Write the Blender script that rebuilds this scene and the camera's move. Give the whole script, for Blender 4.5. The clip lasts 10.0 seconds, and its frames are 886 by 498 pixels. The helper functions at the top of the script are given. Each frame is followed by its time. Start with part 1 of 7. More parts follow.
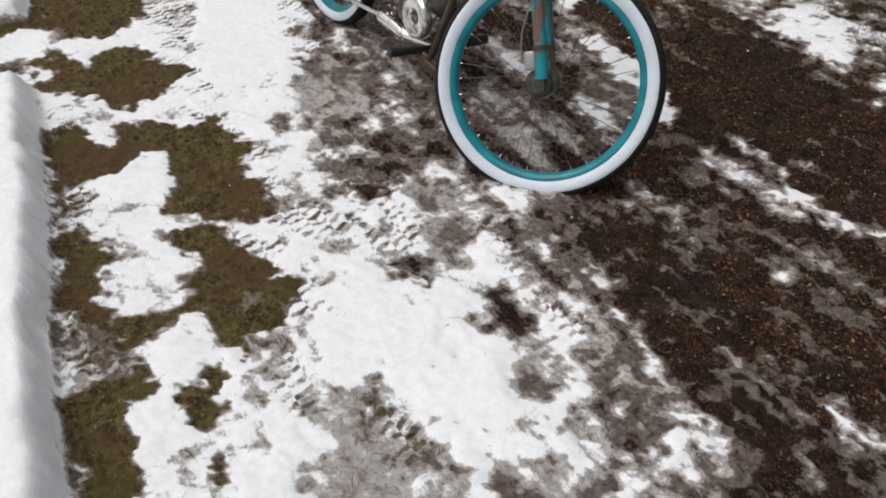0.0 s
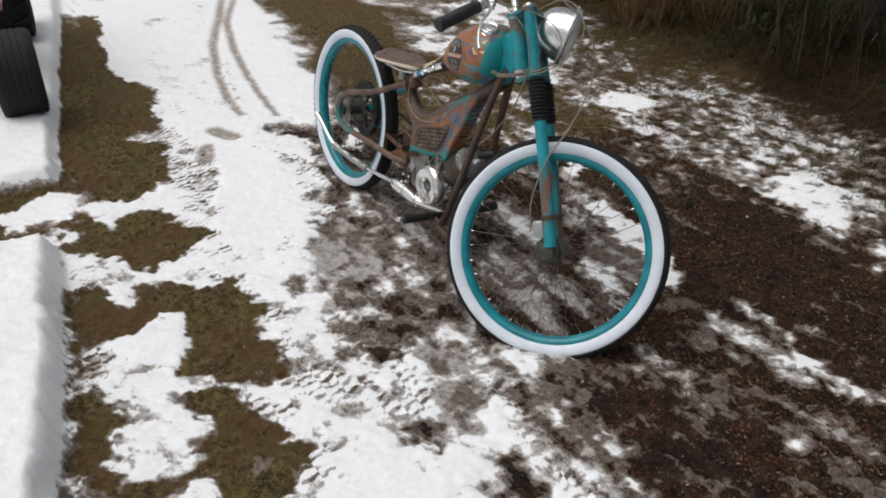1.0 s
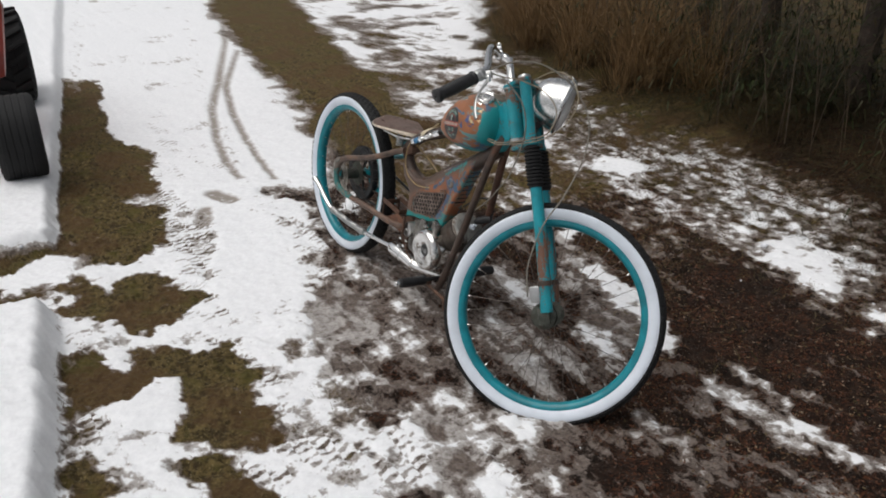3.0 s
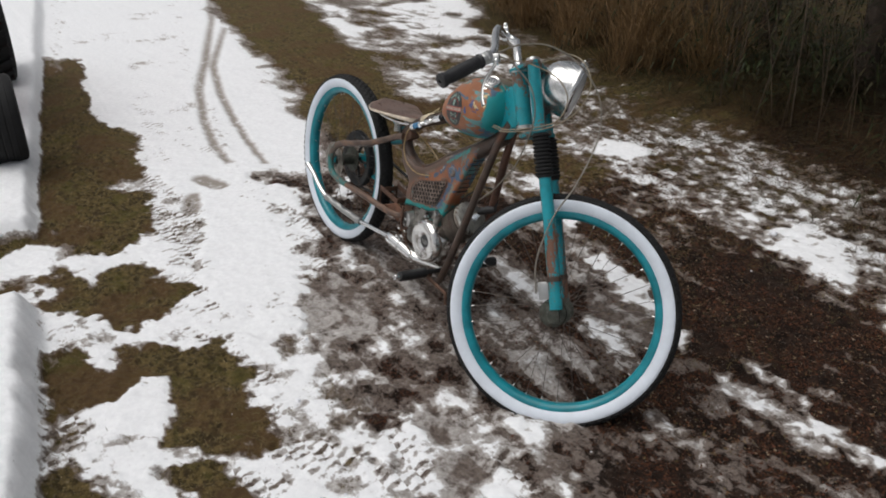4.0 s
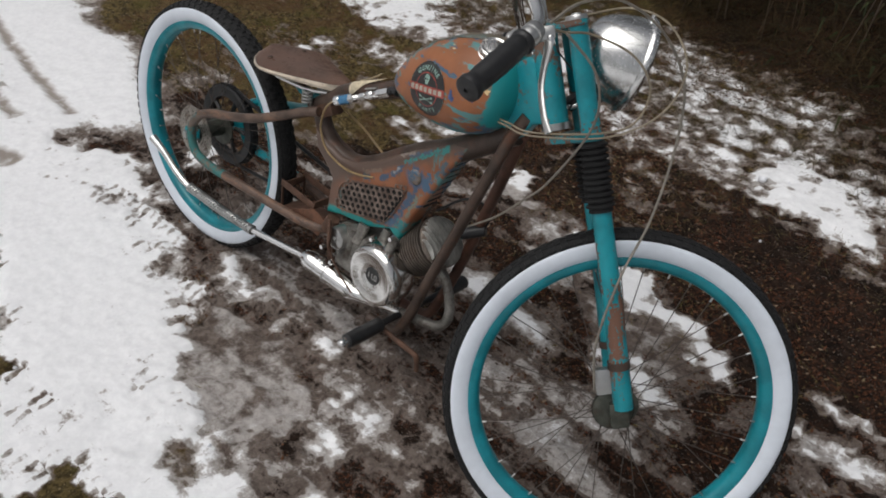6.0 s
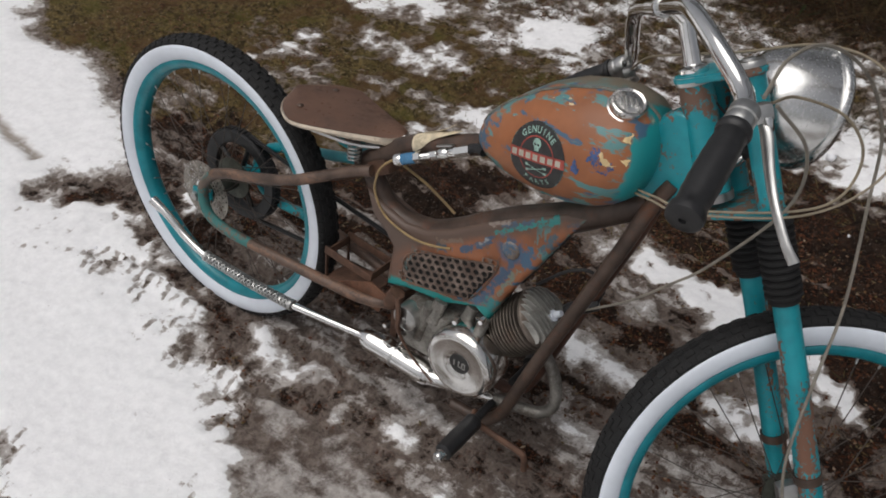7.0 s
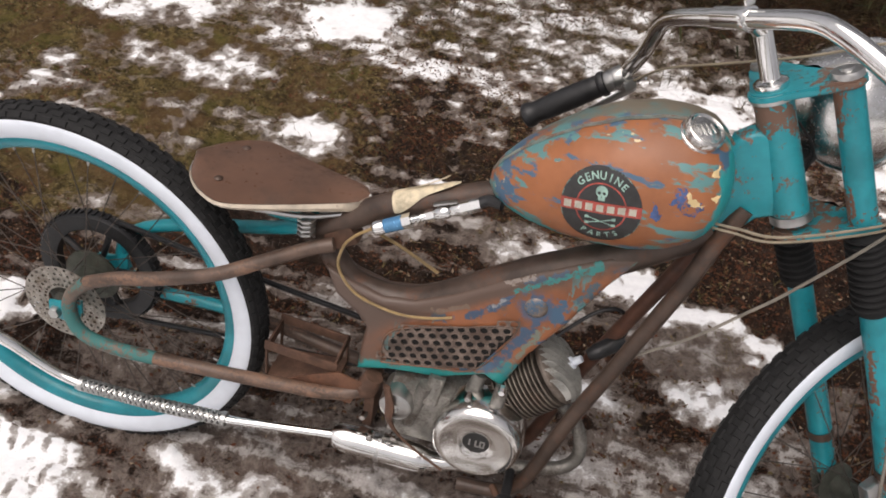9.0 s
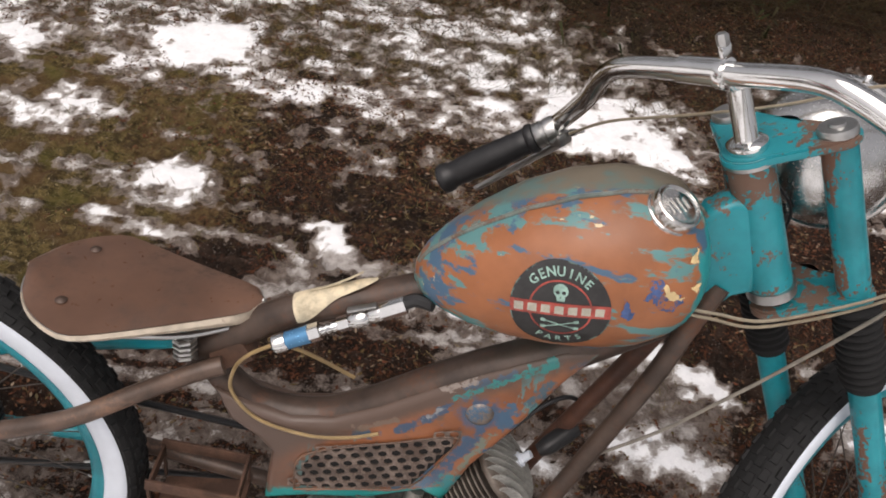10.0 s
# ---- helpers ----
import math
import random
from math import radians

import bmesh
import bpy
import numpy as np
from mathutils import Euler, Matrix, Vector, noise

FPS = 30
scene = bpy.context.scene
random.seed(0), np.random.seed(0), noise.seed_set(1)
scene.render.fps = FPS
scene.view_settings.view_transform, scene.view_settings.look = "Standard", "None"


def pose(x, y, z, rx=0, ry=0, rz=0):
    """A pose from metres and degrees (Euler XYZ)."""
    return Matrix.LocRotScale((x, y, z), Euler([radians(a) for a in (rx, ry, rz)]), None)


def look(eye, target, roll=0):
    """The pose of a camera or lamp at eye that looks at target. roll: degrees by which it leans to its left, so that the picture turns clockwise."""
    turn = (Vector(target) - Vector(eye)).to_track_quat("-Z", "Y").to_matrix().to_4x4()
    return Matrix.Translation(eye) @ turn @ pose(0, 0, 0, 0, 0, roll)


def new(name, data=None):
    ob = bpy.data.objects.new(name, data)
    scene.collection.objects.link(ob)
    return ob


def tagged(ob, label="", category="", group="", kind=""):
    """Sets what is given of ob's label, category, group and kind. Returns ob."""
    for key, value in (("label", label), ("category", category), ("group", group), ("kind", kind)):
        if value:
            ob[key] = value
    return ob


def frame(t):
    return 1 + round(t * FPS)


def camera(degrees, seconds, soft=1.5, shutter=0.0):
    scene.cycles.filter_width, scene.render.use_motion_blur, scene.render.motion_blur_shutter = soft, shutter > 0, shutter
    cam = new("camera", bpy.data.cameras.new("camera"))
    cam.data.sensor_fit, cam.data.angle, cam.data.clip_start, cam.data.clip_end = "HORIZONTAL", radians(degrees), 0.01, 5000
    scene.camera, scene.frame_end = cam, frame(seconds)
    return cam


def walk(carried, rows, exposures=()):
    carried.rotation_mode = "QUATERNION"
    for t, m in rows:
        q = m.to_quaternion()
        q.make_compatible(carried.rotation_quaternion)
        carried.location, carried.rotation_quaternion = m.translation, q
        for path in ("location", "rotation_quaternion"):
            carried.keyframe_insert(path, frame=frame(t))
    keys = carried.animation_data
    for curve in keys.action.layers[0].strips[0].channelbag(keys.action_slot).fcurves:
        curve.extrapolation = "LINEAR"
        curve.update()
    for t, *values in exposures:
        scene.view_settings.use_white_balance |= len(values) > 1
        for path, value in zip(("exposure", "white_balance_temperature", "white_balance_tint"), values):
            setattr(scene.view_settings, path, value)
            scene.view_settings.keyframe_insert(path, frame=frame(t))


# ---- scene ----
cam = camera(57.21, 10.0, soft=1.8)
PATH = [
    (0, (2.9043, -1.3590, 1.4451), (1.7564, -0.6256, 0.2686), -0.67),
    (0.5, (2.9084, -1.3758, 1.4835), (1.6449, -0.5547, 0.4989), 0.01),
    (1, (2.9034, -1.3790, 1.5099), (1.5905, -0.5514, 0.5983), -0.56),
    (1.5, (2.9056, -1.3836, 1.5347), (1.5435, -0.5428, 0.7116), -0.94),
    (2, (2.9083, -1.3940, 1.5339), (1.5408, -0.5267, 0.7478), -0.32),
    (2.5, (2.9082, -1.3942, 1.5364), (1.5462, -0.5216, 0.7466), -0.29),
    (4, (2.7652, -1.3532, 1.5170), (1.4410, -0.4702, 0.6763), 0.12),
    (4.5, (2.5221, -1.1968, 1.4974), (1.2425, -0.2789, 0.6256), -0.48),
    (5, (2.2606, -1.0637, 1.5096), (1.0304, -0.1229, 0.5922), -0.76),
    (5.2, (2.1544, -1.0496, 1.4950), (0.9637, -0.1026, 0.5331), 0.06),
    (6.3, (1.5728, -0.9986, 1.4226), (0.7449, 0.1229, 0.2839), 3.99),
    (6.5, (1.4720, -0.9458, 1.4119), (0.6734, 0.1764, 0.2531), 3.07),
    (7, (1.2626, -0.8717, 1.4378), (0.4797, 0.2091, 0.2299), 0.81),
    (7.5, (1.0555, -0.8443, 1.3966), (0.5339, 0.3737, 0.1782), 4.48),
    (8, (0.8483, -0.8823, 1.4035), (0.5696, 0.4264, 0.1995), 6.44),
    (8.5, (0.7682, -0.8834, 1.3835), (0.5535, 0.4193, 0.1601), 8.10),
    (9, (0.7273, -0.8052, 1.3713), (0.5441, 0.4925, 0.1375), 7.86),
    (9.5, (0.6900, -0.6582, 1.3724), (0.6508, 0.6694, 0.1576), 8.18),
    (10, (0.6375, -0.5659, 1.3197), (0.7274, 0.7525, 0.0975), 10.57),
]
walk(cam, [(t, look(eye, target, roll)) for t, eye, target, roll in PATH],
     exposures=[(0, -0.08, 6500, 10), (2.5, -0.14, 6500, 10), (4.5, -0.22, 6500, 10), (5.2, -0.26, 6500, 10), (6.5, -0.32, 6550, 11), (7.5, -0.24, 6700, 13), (8.3, 0.26, 6900, 16), (10, 0.25, 6900, 16)])

# ---- light: overcast winter day ----
world = bpy.data.worlds.new("overcast_sky")
scene.world = world
world.use_nodes = True
wt = world.node_tree
sky = wt.nodes.new("ShaderNodeTexSky")
sky.sky_type, sky.sun_disc = "NISHITA", False
sky.sun_elevation, sky.sun_rotation = radians(60), radians(205)
sky.air_density, sky.dust_density, sky.ozone_density = 1.0, 4.0, 1.0
grey = wt.nodes.new("ShaderNodeHueSaturation")
grey.inputs["Saturation"].default_value = 0.22
wt.links.new(sky.outputs[0], grey.inputs["Color"])
wt.links.new(grey.outputs[0], wt.nodes["Background"].inputs[0])
wt.nodes["Background"].inputs[1].default_value = 0.105
sun = new("sun", bpy.data.lights.new("sun", "SUN"))
sun.data.energy, sun.data.angle, sun.data.color = 1.5, radians(60), (1.0, 0.985, 0.96)
sun.matrix_world = look((0, 0, 10), Vector((0, 0, 10)) - 5 * Vector((math.sin(radians(205)) * math.cos(radians(72)), math.cos(radians(205)) * math.cos(radians(72)), math.sin(radians(72)))))


# ---- materials ----
def nodes_of(name):
    m = bpy.data.materials.new(name)
    m.use_nodes = True
    return m, m.node_tree, m.node_tree.nodes["Principled BSDF"]


class Net:
    """Short hand for shader nodes."""

    def __init__(self, tree, coord="Object"):
        self.t = tree
        self.co = tree.nodes.new("ShaderNodeTexCoord").outputs[coord]

    def put(self, kind, **ins):
        n = self.t.nodes.new(kind)
        for k, v in ins.items():
            self.set(n, k, v)
        return n

    def set(self, n, k, v):
        sock = n.inputs[int(k[1:])] if k[0] == "i" and k[1:].isdigit() else n.inputs[k]
        if hasattr(v, "is_output"):
            self.t.links.new(v, sock)
        else:
            sock.default_value = v

    def noise(self, scale, detail=4.0, rough=0.6, stretch=None, shift=0.0):
        co = self.co
        if stretch or shift:
            mp = self.t.nodes.new("ShaderNodeMapping")
            self.t.links.new(co, mp.inputs[0])
            mp.inputs["Scale"].default_value = stretch or (1, 1, 1)
            mp.inputs["Location"].default_value = (shift, shift * 1.7, -shift)
            co = mp.outputs[0]
        return self.put("ShaderNodeTexNoise", Vector=co, Scale=scale, Detail=detail, Roughness=rough).outputs[0]

    def band(self, val, lo, hi):
        n = self.t.nodes.new("ShaderNodeMapRange")
        n.interpolation_type = "SMOOTHSTEP"
        self.set(n, "i0", val)
        n.inputs[1].default_value, n.inputs[2].default_value = lo, hi
        return n.outputs[0]

    def mix(self, fac, a, b):
        n = self.t.nodes.new("ShaderNodeMix")
        n.data_type = "RGBA"
        for sock, v in ((n.inputs[0], fac), (n.inputs[6], a), (n.inputs[7], b)):
            if hasattr(v, "is_output"):
                self.t.links.new(v, sock)
            else:
                sock.default_value = (*v, 1) if isinstance(v, tuple) else v
        return n.outputs[2]

    def math(self, op, a, b=0.0):
        n = self.t.nodes.new("ShaderNodeMath")
        n.operation = op
        self.set(n, "i0", a)
        self.set(n, "i1", b)
        return n.outputs[0]

    def attr(self, name):
        n = self.t.nodes.new("ShaderNodeAttribute")
        n.attribute_name = name
        return n.outputs["Fac"]

    def bump(self, height, strength, distance, bsdf):
        n = self.put("ShaderNodeBump", Height=height, Strength=strength, Distance=distance)
        self.t.links.new(n.outputs[0], bsdf.inputs["Normal"])
        return n


def plain(name, col, rough=0.5, metal=0.0, var=0.25, scale=25.0, bump=0.15, dirt=None, dirt_at=(0.55, 0.75), dist=0.001, rough_var=0.15, run=None):
    """A surface of one colour with grain, wear and, where given, dirt or rust in patches."""
    m, t, b = nodes_of(name)
    n = Net(t)
    big, fine = n.noise(scale), n.noise(scale * 9, 3.0, shift=3.0)
    dark = tuple(c * (1 - var) for c in col)
    light = tuple(min(1, c * (1 + var)) for c in col)
    c = n.mix(n.band(big, 0.3, 0.7), dark, light)
    r = n.math("ADD", rough - rough_var / 2, n.math("MULTIPLY", fine, rough_var))
    if dirt:
        f = n.band(n.math("ADD", n.math("MULTIPLY", n.noise(scale * 0.7, 6.0, 0.7, run, 9.0), 0.75), n.math("MULTIPLY", fine, 0.25)), *dirt_at)
        c = n.mix(f, c, dirt)
        r = n.math("ADD", r, n.math("MULTIPLY", f, 0.35))
        n.set(b, "Metallic", n.math("MULTIPLY", n.math("SUBTRACT", 1.0, f), metal))
    else:
        b.inputs["Metallic"].default_value = metal
    n.set(b, "Base Color", c)
    n.set(b, "Roughness", r)
    n.bump(fine, bump, dist, b)
    return m


RUST = (0.12, 0.05, 0.026)
GREYRUST = (0.15, 0.088, 0.062)
M = {
    "rubber": plain("black_rubber", (0.005, 0.005, 0.0053), 0.8, 0, 0.3, 40, 0.2, (0.02, 0.017, 0.015), (0.6, 0.9)),
    "whitewall": plain("white_rubber", (0.68, 0.73, 0.80), 0.5, 0, 0.05, 20, 0.05, (0.5, 0.47, 0.43), (0.6, 1.0)),
    "rim": plain("turquoise_rim_paint", (0.005, 0.205, 0.25), 0.3, 0, 0.2, 18, 0.1, (0.05, 0.12, 0.12), (0.6, 0.9)),
    "teal": plain("worn_turquoise_paint", (0.007, 0.22, 0.26), 0.38, 0, 0.25, 14, 0.25, GREYRUST, (0.495, 0.525)),
    "tealclean": plain("turquoise_paint", (0.005, 0.235, 0.28), 0.34, 0, 0.2, 14, 0.2, GREYRUST, (0.56, 0.59)),
    "tealleg": plain("turquoise_paint_rubbed_through", (0.005, 0.235, 0.28), 0.36, 0, 0.2, 20, 0.25, (0.17, 0.085, 0.055), (0.51, 0.535), run=(1.3, 1.3, 0.3)),
    "satin": plain("satin_chrome", (0.7, 0.7, 0.69), 0.26, 1.0, 0.06, 30, 0.04, (0.45, 0.43, 0.4), (0.6, 0.95), rough_var=0.1),
    "polished": plain("polished_alloy", (0.72, 0.71, 0.69), 0.17, 1.0, 0.08, 30, 0.12, (0.34, 0.29, 0.24), (0.55, 0.8), rough_var=0.16),
    "loop": plain("rubbed_brown_steel", (0.092, 0.06, 0.045), 0.44, 0.15, 0.4, 22, 0.35, (0.21, 0.12, 0.08), (0.48, 0.62), run=(0.35, 1.3, 1.3)),
    "loopteal": plain("turquoise_traces_on_steel", (0.12, 0.085, 0.065), 0.44, 0.1, 0.4, 22, 0.35, (0.04, 0.16, 0.15), (0.47, 0.55)),
    "frame": plain("brown_rusted_steel", (0.062, 0.041, 0.031), 0.42, 0.15, 0.35, 22, 0.3, RUST, (0.5, 0.72)),
    "redtube": plain("dark_red_rust", (0.085, 0.036, 0.022), 0.5, 0.1, 0.35, 22, 0.3, (0.05, 0.032, 0.025), (0.5, 0.7)),
    "rust": plain("orange_rust", (0.10, 0.052, 0.033), 0.75, 0.1, 0.4, 24, 0.4, (0.08, 0.045, 0.033), (0.5, 0.7)),
    "rustred": plain("red_brown_rust", (0.13, 0.058, 0.032), 0.6, 0.1, 0.35, 20, 0.4, (0.075, 0.04, 0.028), (0.5, 0.7)),
    "chrome": plain("chrome", (0.78, 0.78, 0.77), 0.12, 1.0, 0.05, 30, 0.05, (0.3, 0.24, 0.18), (0.66, 0.9), rough_var=0.12),
    "dullchrome": plain("brushed_metal", (0.5, 0.5, 0.49), 0.34, 1.0, 0.1, 30, 0.08, (0.25, 0.2, 0.16), (0.6, 0.9), rough_var=0.2),
    "alloy": plain("dull_cast_alloy", (0.25, 0.24, 0.22), 0.46, 0.8, 0.3, 30, 0.4, (0.07, 0.052, 0.04), (0.44, 0.66)),
    "headalloy": plain("pale_cast_alloy", (0.4, 0.4, 0.375), 0.45, 0.55, 0.3, 30, 0.3, (0.13, 0.1, 0.08), (0.52, 0.72)),
    "fins": plain("oily_iron_and_fin_shade", (0.2, 0.17, 0.145), 0.5, 0.7, 0.3, 30, 0.3, (0.1, 0.06, 0.04), (0.5, 0.7)),
    "black": plain("black_plastic_and_hole_shade", (0.012, 0.012, 0.013), 0.45, 0, 0.3, 60, 0.15, (0.03, 0.027, 0.024), (0.6, 0.9)),
    "leather": plain("brown_saddle_leather", (0.118, 0.063, 0.042), 0.3, 0, 0.25, 9, 0.2, (0.065, 0.044, 0.034), (0.48, 0.7)),
    "cream": plain("worn_pale_metal_edge", (0.52, 0.45, 0.36), 0.4, 0.35, 0.25, 40, 0.2, (0.32, 0.22, 0.15), (0.58, 0.72)),
    "cable": plain("grey_cable_sheath", (0.2, 0.18, 0.15), 0.45, 0, 0.2, 40, 0.1),
    "palecable": plain("tan_grey_cable_sheath", (0.24, 0.2, 0.14), 0.4, 0, 0.2, 40, 0.1),
    "hose": plain("yellowed_clear_hose", (0.3, 0.21, 0.10), 0.3, 0, 0.2, 40, 0.1),
    "grime": plain("grimy_green_metal", (0.075, 0.08, 0.066), 0.5, 0.6, 0.35, 40, 0.3, (0.05, 0.035, 0.025), (0.5, 0.7)),
    "steelwire": plain("spoke_steel", (0.1, 0.085, 0.075), 0.5, 0.8, 0.2, 60, 0.1, RUST, (0.6, 0.8)),
    "rotor": plain("brake_disc_steel", (0.36, 0.335, 0.3), 0.42, 0.9, 0.25, 50, 0.1, (0.13, 0.095, 0.07), (0.47, 0.62)),
    "blueanod": plain("blue_anodised", (0.1, 0.27, 0.47), 0.25, 0.6, 0.1, 40, 0.05),
    "glass": plain("lamp_lens", (0.6, 0.62, 0.62), 0.08, 0.0, 0.05, 40, 0.05),
    "decalblack": plain("sticker_black", (0.022, 0.022, 0.022), 0.4, 0, 0.3, 60, 0.05, (0.12, 0.09, 0.07), (0.62, 0.75)),
    "decalcream": plain("sticker_cream", (0.4, 0.385, 0.32), 0.4, 0, 0.2, 90, 0.05, (0.25, 0.22, 0.16), (0.6, 0.7)),
    "decalrim": plain("sticker_worn_edge", (0.12, 0.2, 0.18), 0.45, 0, 0.4, 60, 0.05, (0.03, 0.03, 0.03), (0.42, 0.5)),
    "decalred": plain("sticker_red", (0.34, 0.06, 0.045), 0.4, 0, 0.3, 70, 0.05, (0.03, 0.025, 0.02), (0.55, 0.7)),
    "decalmint": plain("sticker_pale_green", (0.28, 0.44, 0.38), 0.45, 0, 0.3, 90, 0.05, (0.06, 0.055, 0.05), (0.6, 0.72)),
    "tractorred": plain("faded_red_paint", (0.3, 0.045, 0.03), 0.42, 0, 0.25, 6, 0.15, (0.1, 0.04, 0.03), (0.6, 0.8)),
}


def paint_layers(name, layers, base, rough=0.42, gather=None):
    """Worn coats of paint on the tank and the frame shell: each layer (colour, noise scale, low, high, stretch, shift) lies on the one below."""
    m, t, b = nodes_of(name)
    n = Net(t)
    c = n.mix(n.band(n.noise(12, 5.0), 0.3, 0.7), tuple(v * 0.8 for v in base), tuple(v * 1.15 for v in base))
    for k, (col, scale, lo, hi, stretch, shift) in enumerate(layers):
        v = n.noise(scale, 5.0, 0.62, stretch, shift)
        f = n.band(n.math("ADD", v, gather(n)) if gather else v, lo, hi)
        c = n.mix(f, c, col)
    fine = n.noise(160, 3.0)
    n.set(b, "Base Color", n.mix(n.band(fine, 0.62, 0.8), c, (0.1, 0.06, 0.045)))
    n.set(b, "Roughness", n.math("ADD", rough - 0.1, n.math("MULTIPLY", n.noise(30, 4.0, shift=5.0), 0.25)))
    n.bump(n.math("ADD", n.noise(14, 5.0, shift=2.0), n.math("MULTIPLY", fine, 0.2)), 0.25, 0.002, b)
    return m, n, b, c


ORANGE = (0.29, 0.106, 0.042)
BLUE = (0.055, 0.115, 0.185)
PALETEAL = (0.09, 0.225, 0.225)


# ---- mesh helpers ----
def V(*a):
    return Vector(a)


def part(name, bm, mat, parent=None, label="", m=None, sharp=38, smooth=True):
    """Links a bmesh as one mesh object, under a thing or a part where one is given."""
    me = bpy.data.meshes.new(name)
    bm.normal_update()
    bm.to_mesh(me)
    bm.free()
    me.materials.append(mat)
    if smooth:
        me.polygons.foreach_set("use_smooth", [True] * len(me.polygons))
        me.set_sharp_from_angle(angle=radians(sharp))
    ob = new(name, me)
    if parent:
        ob.parent = parent
    if m is not None:
        ob.matrix_basis = m
    if label:
        ob["label"] = label
    return ob


def again(ob, parent=None, m=None):
    """Another object on the same mesh."""
    o = new(ob.name.split(".")[0], ob.data)
    if "label" in ob:
        o["label"] = ob["label"]
    o.parent = parent or ob.parent
    if m is not None:
        o.matrix_basis = m
    return o


def smooth_path(pts, per=8):
    """Catmull-Rom through the points."""
    p = [Vector(q) for q in pts]
    p = [2 * p[0] - p[1]] + p + [2 * p[-1] - p[-2]]
    out = []
    for a, b, c, d in zip(p, p[1:], p[2:], p[3:]):
        for k in range(per):
            t = k / per
            out.append(0.5 * ((2 * b) + (c - a) * t + (2 * a - 5 * b + 4 * c - d) * t * t + (3 * b - a - 3 * c + d) * t ** 3))
    out.append(p[-2])
    return out


def add_tube(bm, pts, r, seg=10, per=6, caps=True, flat=1.0):
    """A round bar along a curve; r: one radius, or one for each point given. per 0: straight pieces."""
    path = smooth_path(pts, per) if per else [Vector(q) for q in pts]
    rs = [r] * len(pts) if not isinstance(r, (list, tuple)) else list(r)
    n = len(path)
    rad = [float(np.interp(i / (n - 1) * (len(pts) - 1), range(len(pts)), rs)) for i in range(n)]
    up, rings = None, []
    for i, q in enumerate(path):
        d = (path[min(i + 1, n - 1)] - path[max(i - 1, 0)]).normalized()
        if up is None:
            up = d.orthogonal().normalized()
        up = (up - d * up.dot(d)).normalized()
        side = d.cross(up)
        rings.append([bm.verts.new(q + rad[i] * (math.cos(2 * math.pi * k / seg) * up * flat + math.sin(2 * math.pi * k / seg) * side)) for k in range(seg)])
    for a, b in zip(rings, rings[1:]):
        for k in range(seg):
            bm.faces.new((a[k], a[(k + 1) % seg], b[(k + 1) % seg], b[k]))
    if caps:
        bm.faces.new(rings[0][::-1])
        bm.faces.new(rings[-1])
    return bm


def tube(pts, r, seg=10, per=6, **k):
    return add_tube(bmesh.new(), pts, r, seg, per, **k)


def add_lathe(bm, prof, seg=48, axis="y", centre=(0, 0, 0), closed=False, caps=False):
    """Turns a profile of (radius, along) round an axis."""
    c, rings = Vector(centre), []
    for r, a in prof:
        ring = []
        for k in range(seg):
            u, w = r * math.cos(2 * math.pi * k / seg), r * math.sin(2 * math.pi * k / seg)
            ring.append(bm.verts.new(c + (V(u, a, w) if axis == "y" else V(u, w, a) if axis == "z" else V(a, u, w))))
        rings.append(ring)
    pairs = list(zip(rings, rings[1:])) + ([(rings[-1], rings[0])] if closed else [])
    for a, b in pairs:
        for k in range(seg):
            bm.faces.new((a[k], b[k], b[(k + 1) % seg], a[(k + 1) % seg]))
    if caps:
        bm.faces.new(rings[0])
        bm.faces.new(rings[-1][::-1])
    bmesh.ops.recalc_face_normals(bm, faces=bm.faces)
    return bm


def lathe(*a, **k):
    return add_lathe(bmesh.new(), *a, **k)


def add_box(bm, centre, size, bevel=0.0, m=None):
    r = bmesh.ops.create_cube(bm, size=1.0)
    vs = r["verts"]
    bmesh.ops.scale(bm, vec=Vector(size), verts=vs)
    if bevel:
        es = list({e for v in vs for e in v.link_edges})
        r = bmesh.ops.bevel(bm, geom=es, offset=bevel, segments=2, affect="EDGES", profile=0.6)
        vs = list({v for f in r["faces"] for v in f.verts} | {v for v in vs if v.is_valid})
    mm = Matrix.Translation(centre) @ (m or Matrix.Identity(4))
    bmesh.ops.transform(bm, matrix=mm, verts=vs)
    return bm


def box(centre, size, bevel=0.0, m=None):
    return add_box(bmesh.new(), centre, size, bevel, m)


def plate(outline, y0, y1, bevel=0.004, seg=2):
    """A side outline of (x, z) given thickness in y."""
    bm = bmesh.new()
    f = bm.faces.new([bm.verts.new((x, y0, z)) for x, z in outline])
    r = bmesh.ops.extrude_face_region(bm, geom=[f])
    bmesh.ops.translate(bm, vec=(0, y1 - y0, 0), verts=[v for v in r["geom"] if isinstance(v, bmesh.types.BMVert)])
    bmesh.ops.recalc_face_normals(bm, faces=bm.faces)
    if bevel:
        es = [e for e in bm.edges if abs(e.verts[0].co.y - e.verts[1].co.y) < 1e-6]
        bmesh.ops.bevel(bm, geom=es, offset=bevel, segments=seg, affect="EDGES", profile=0.6)
    return bm


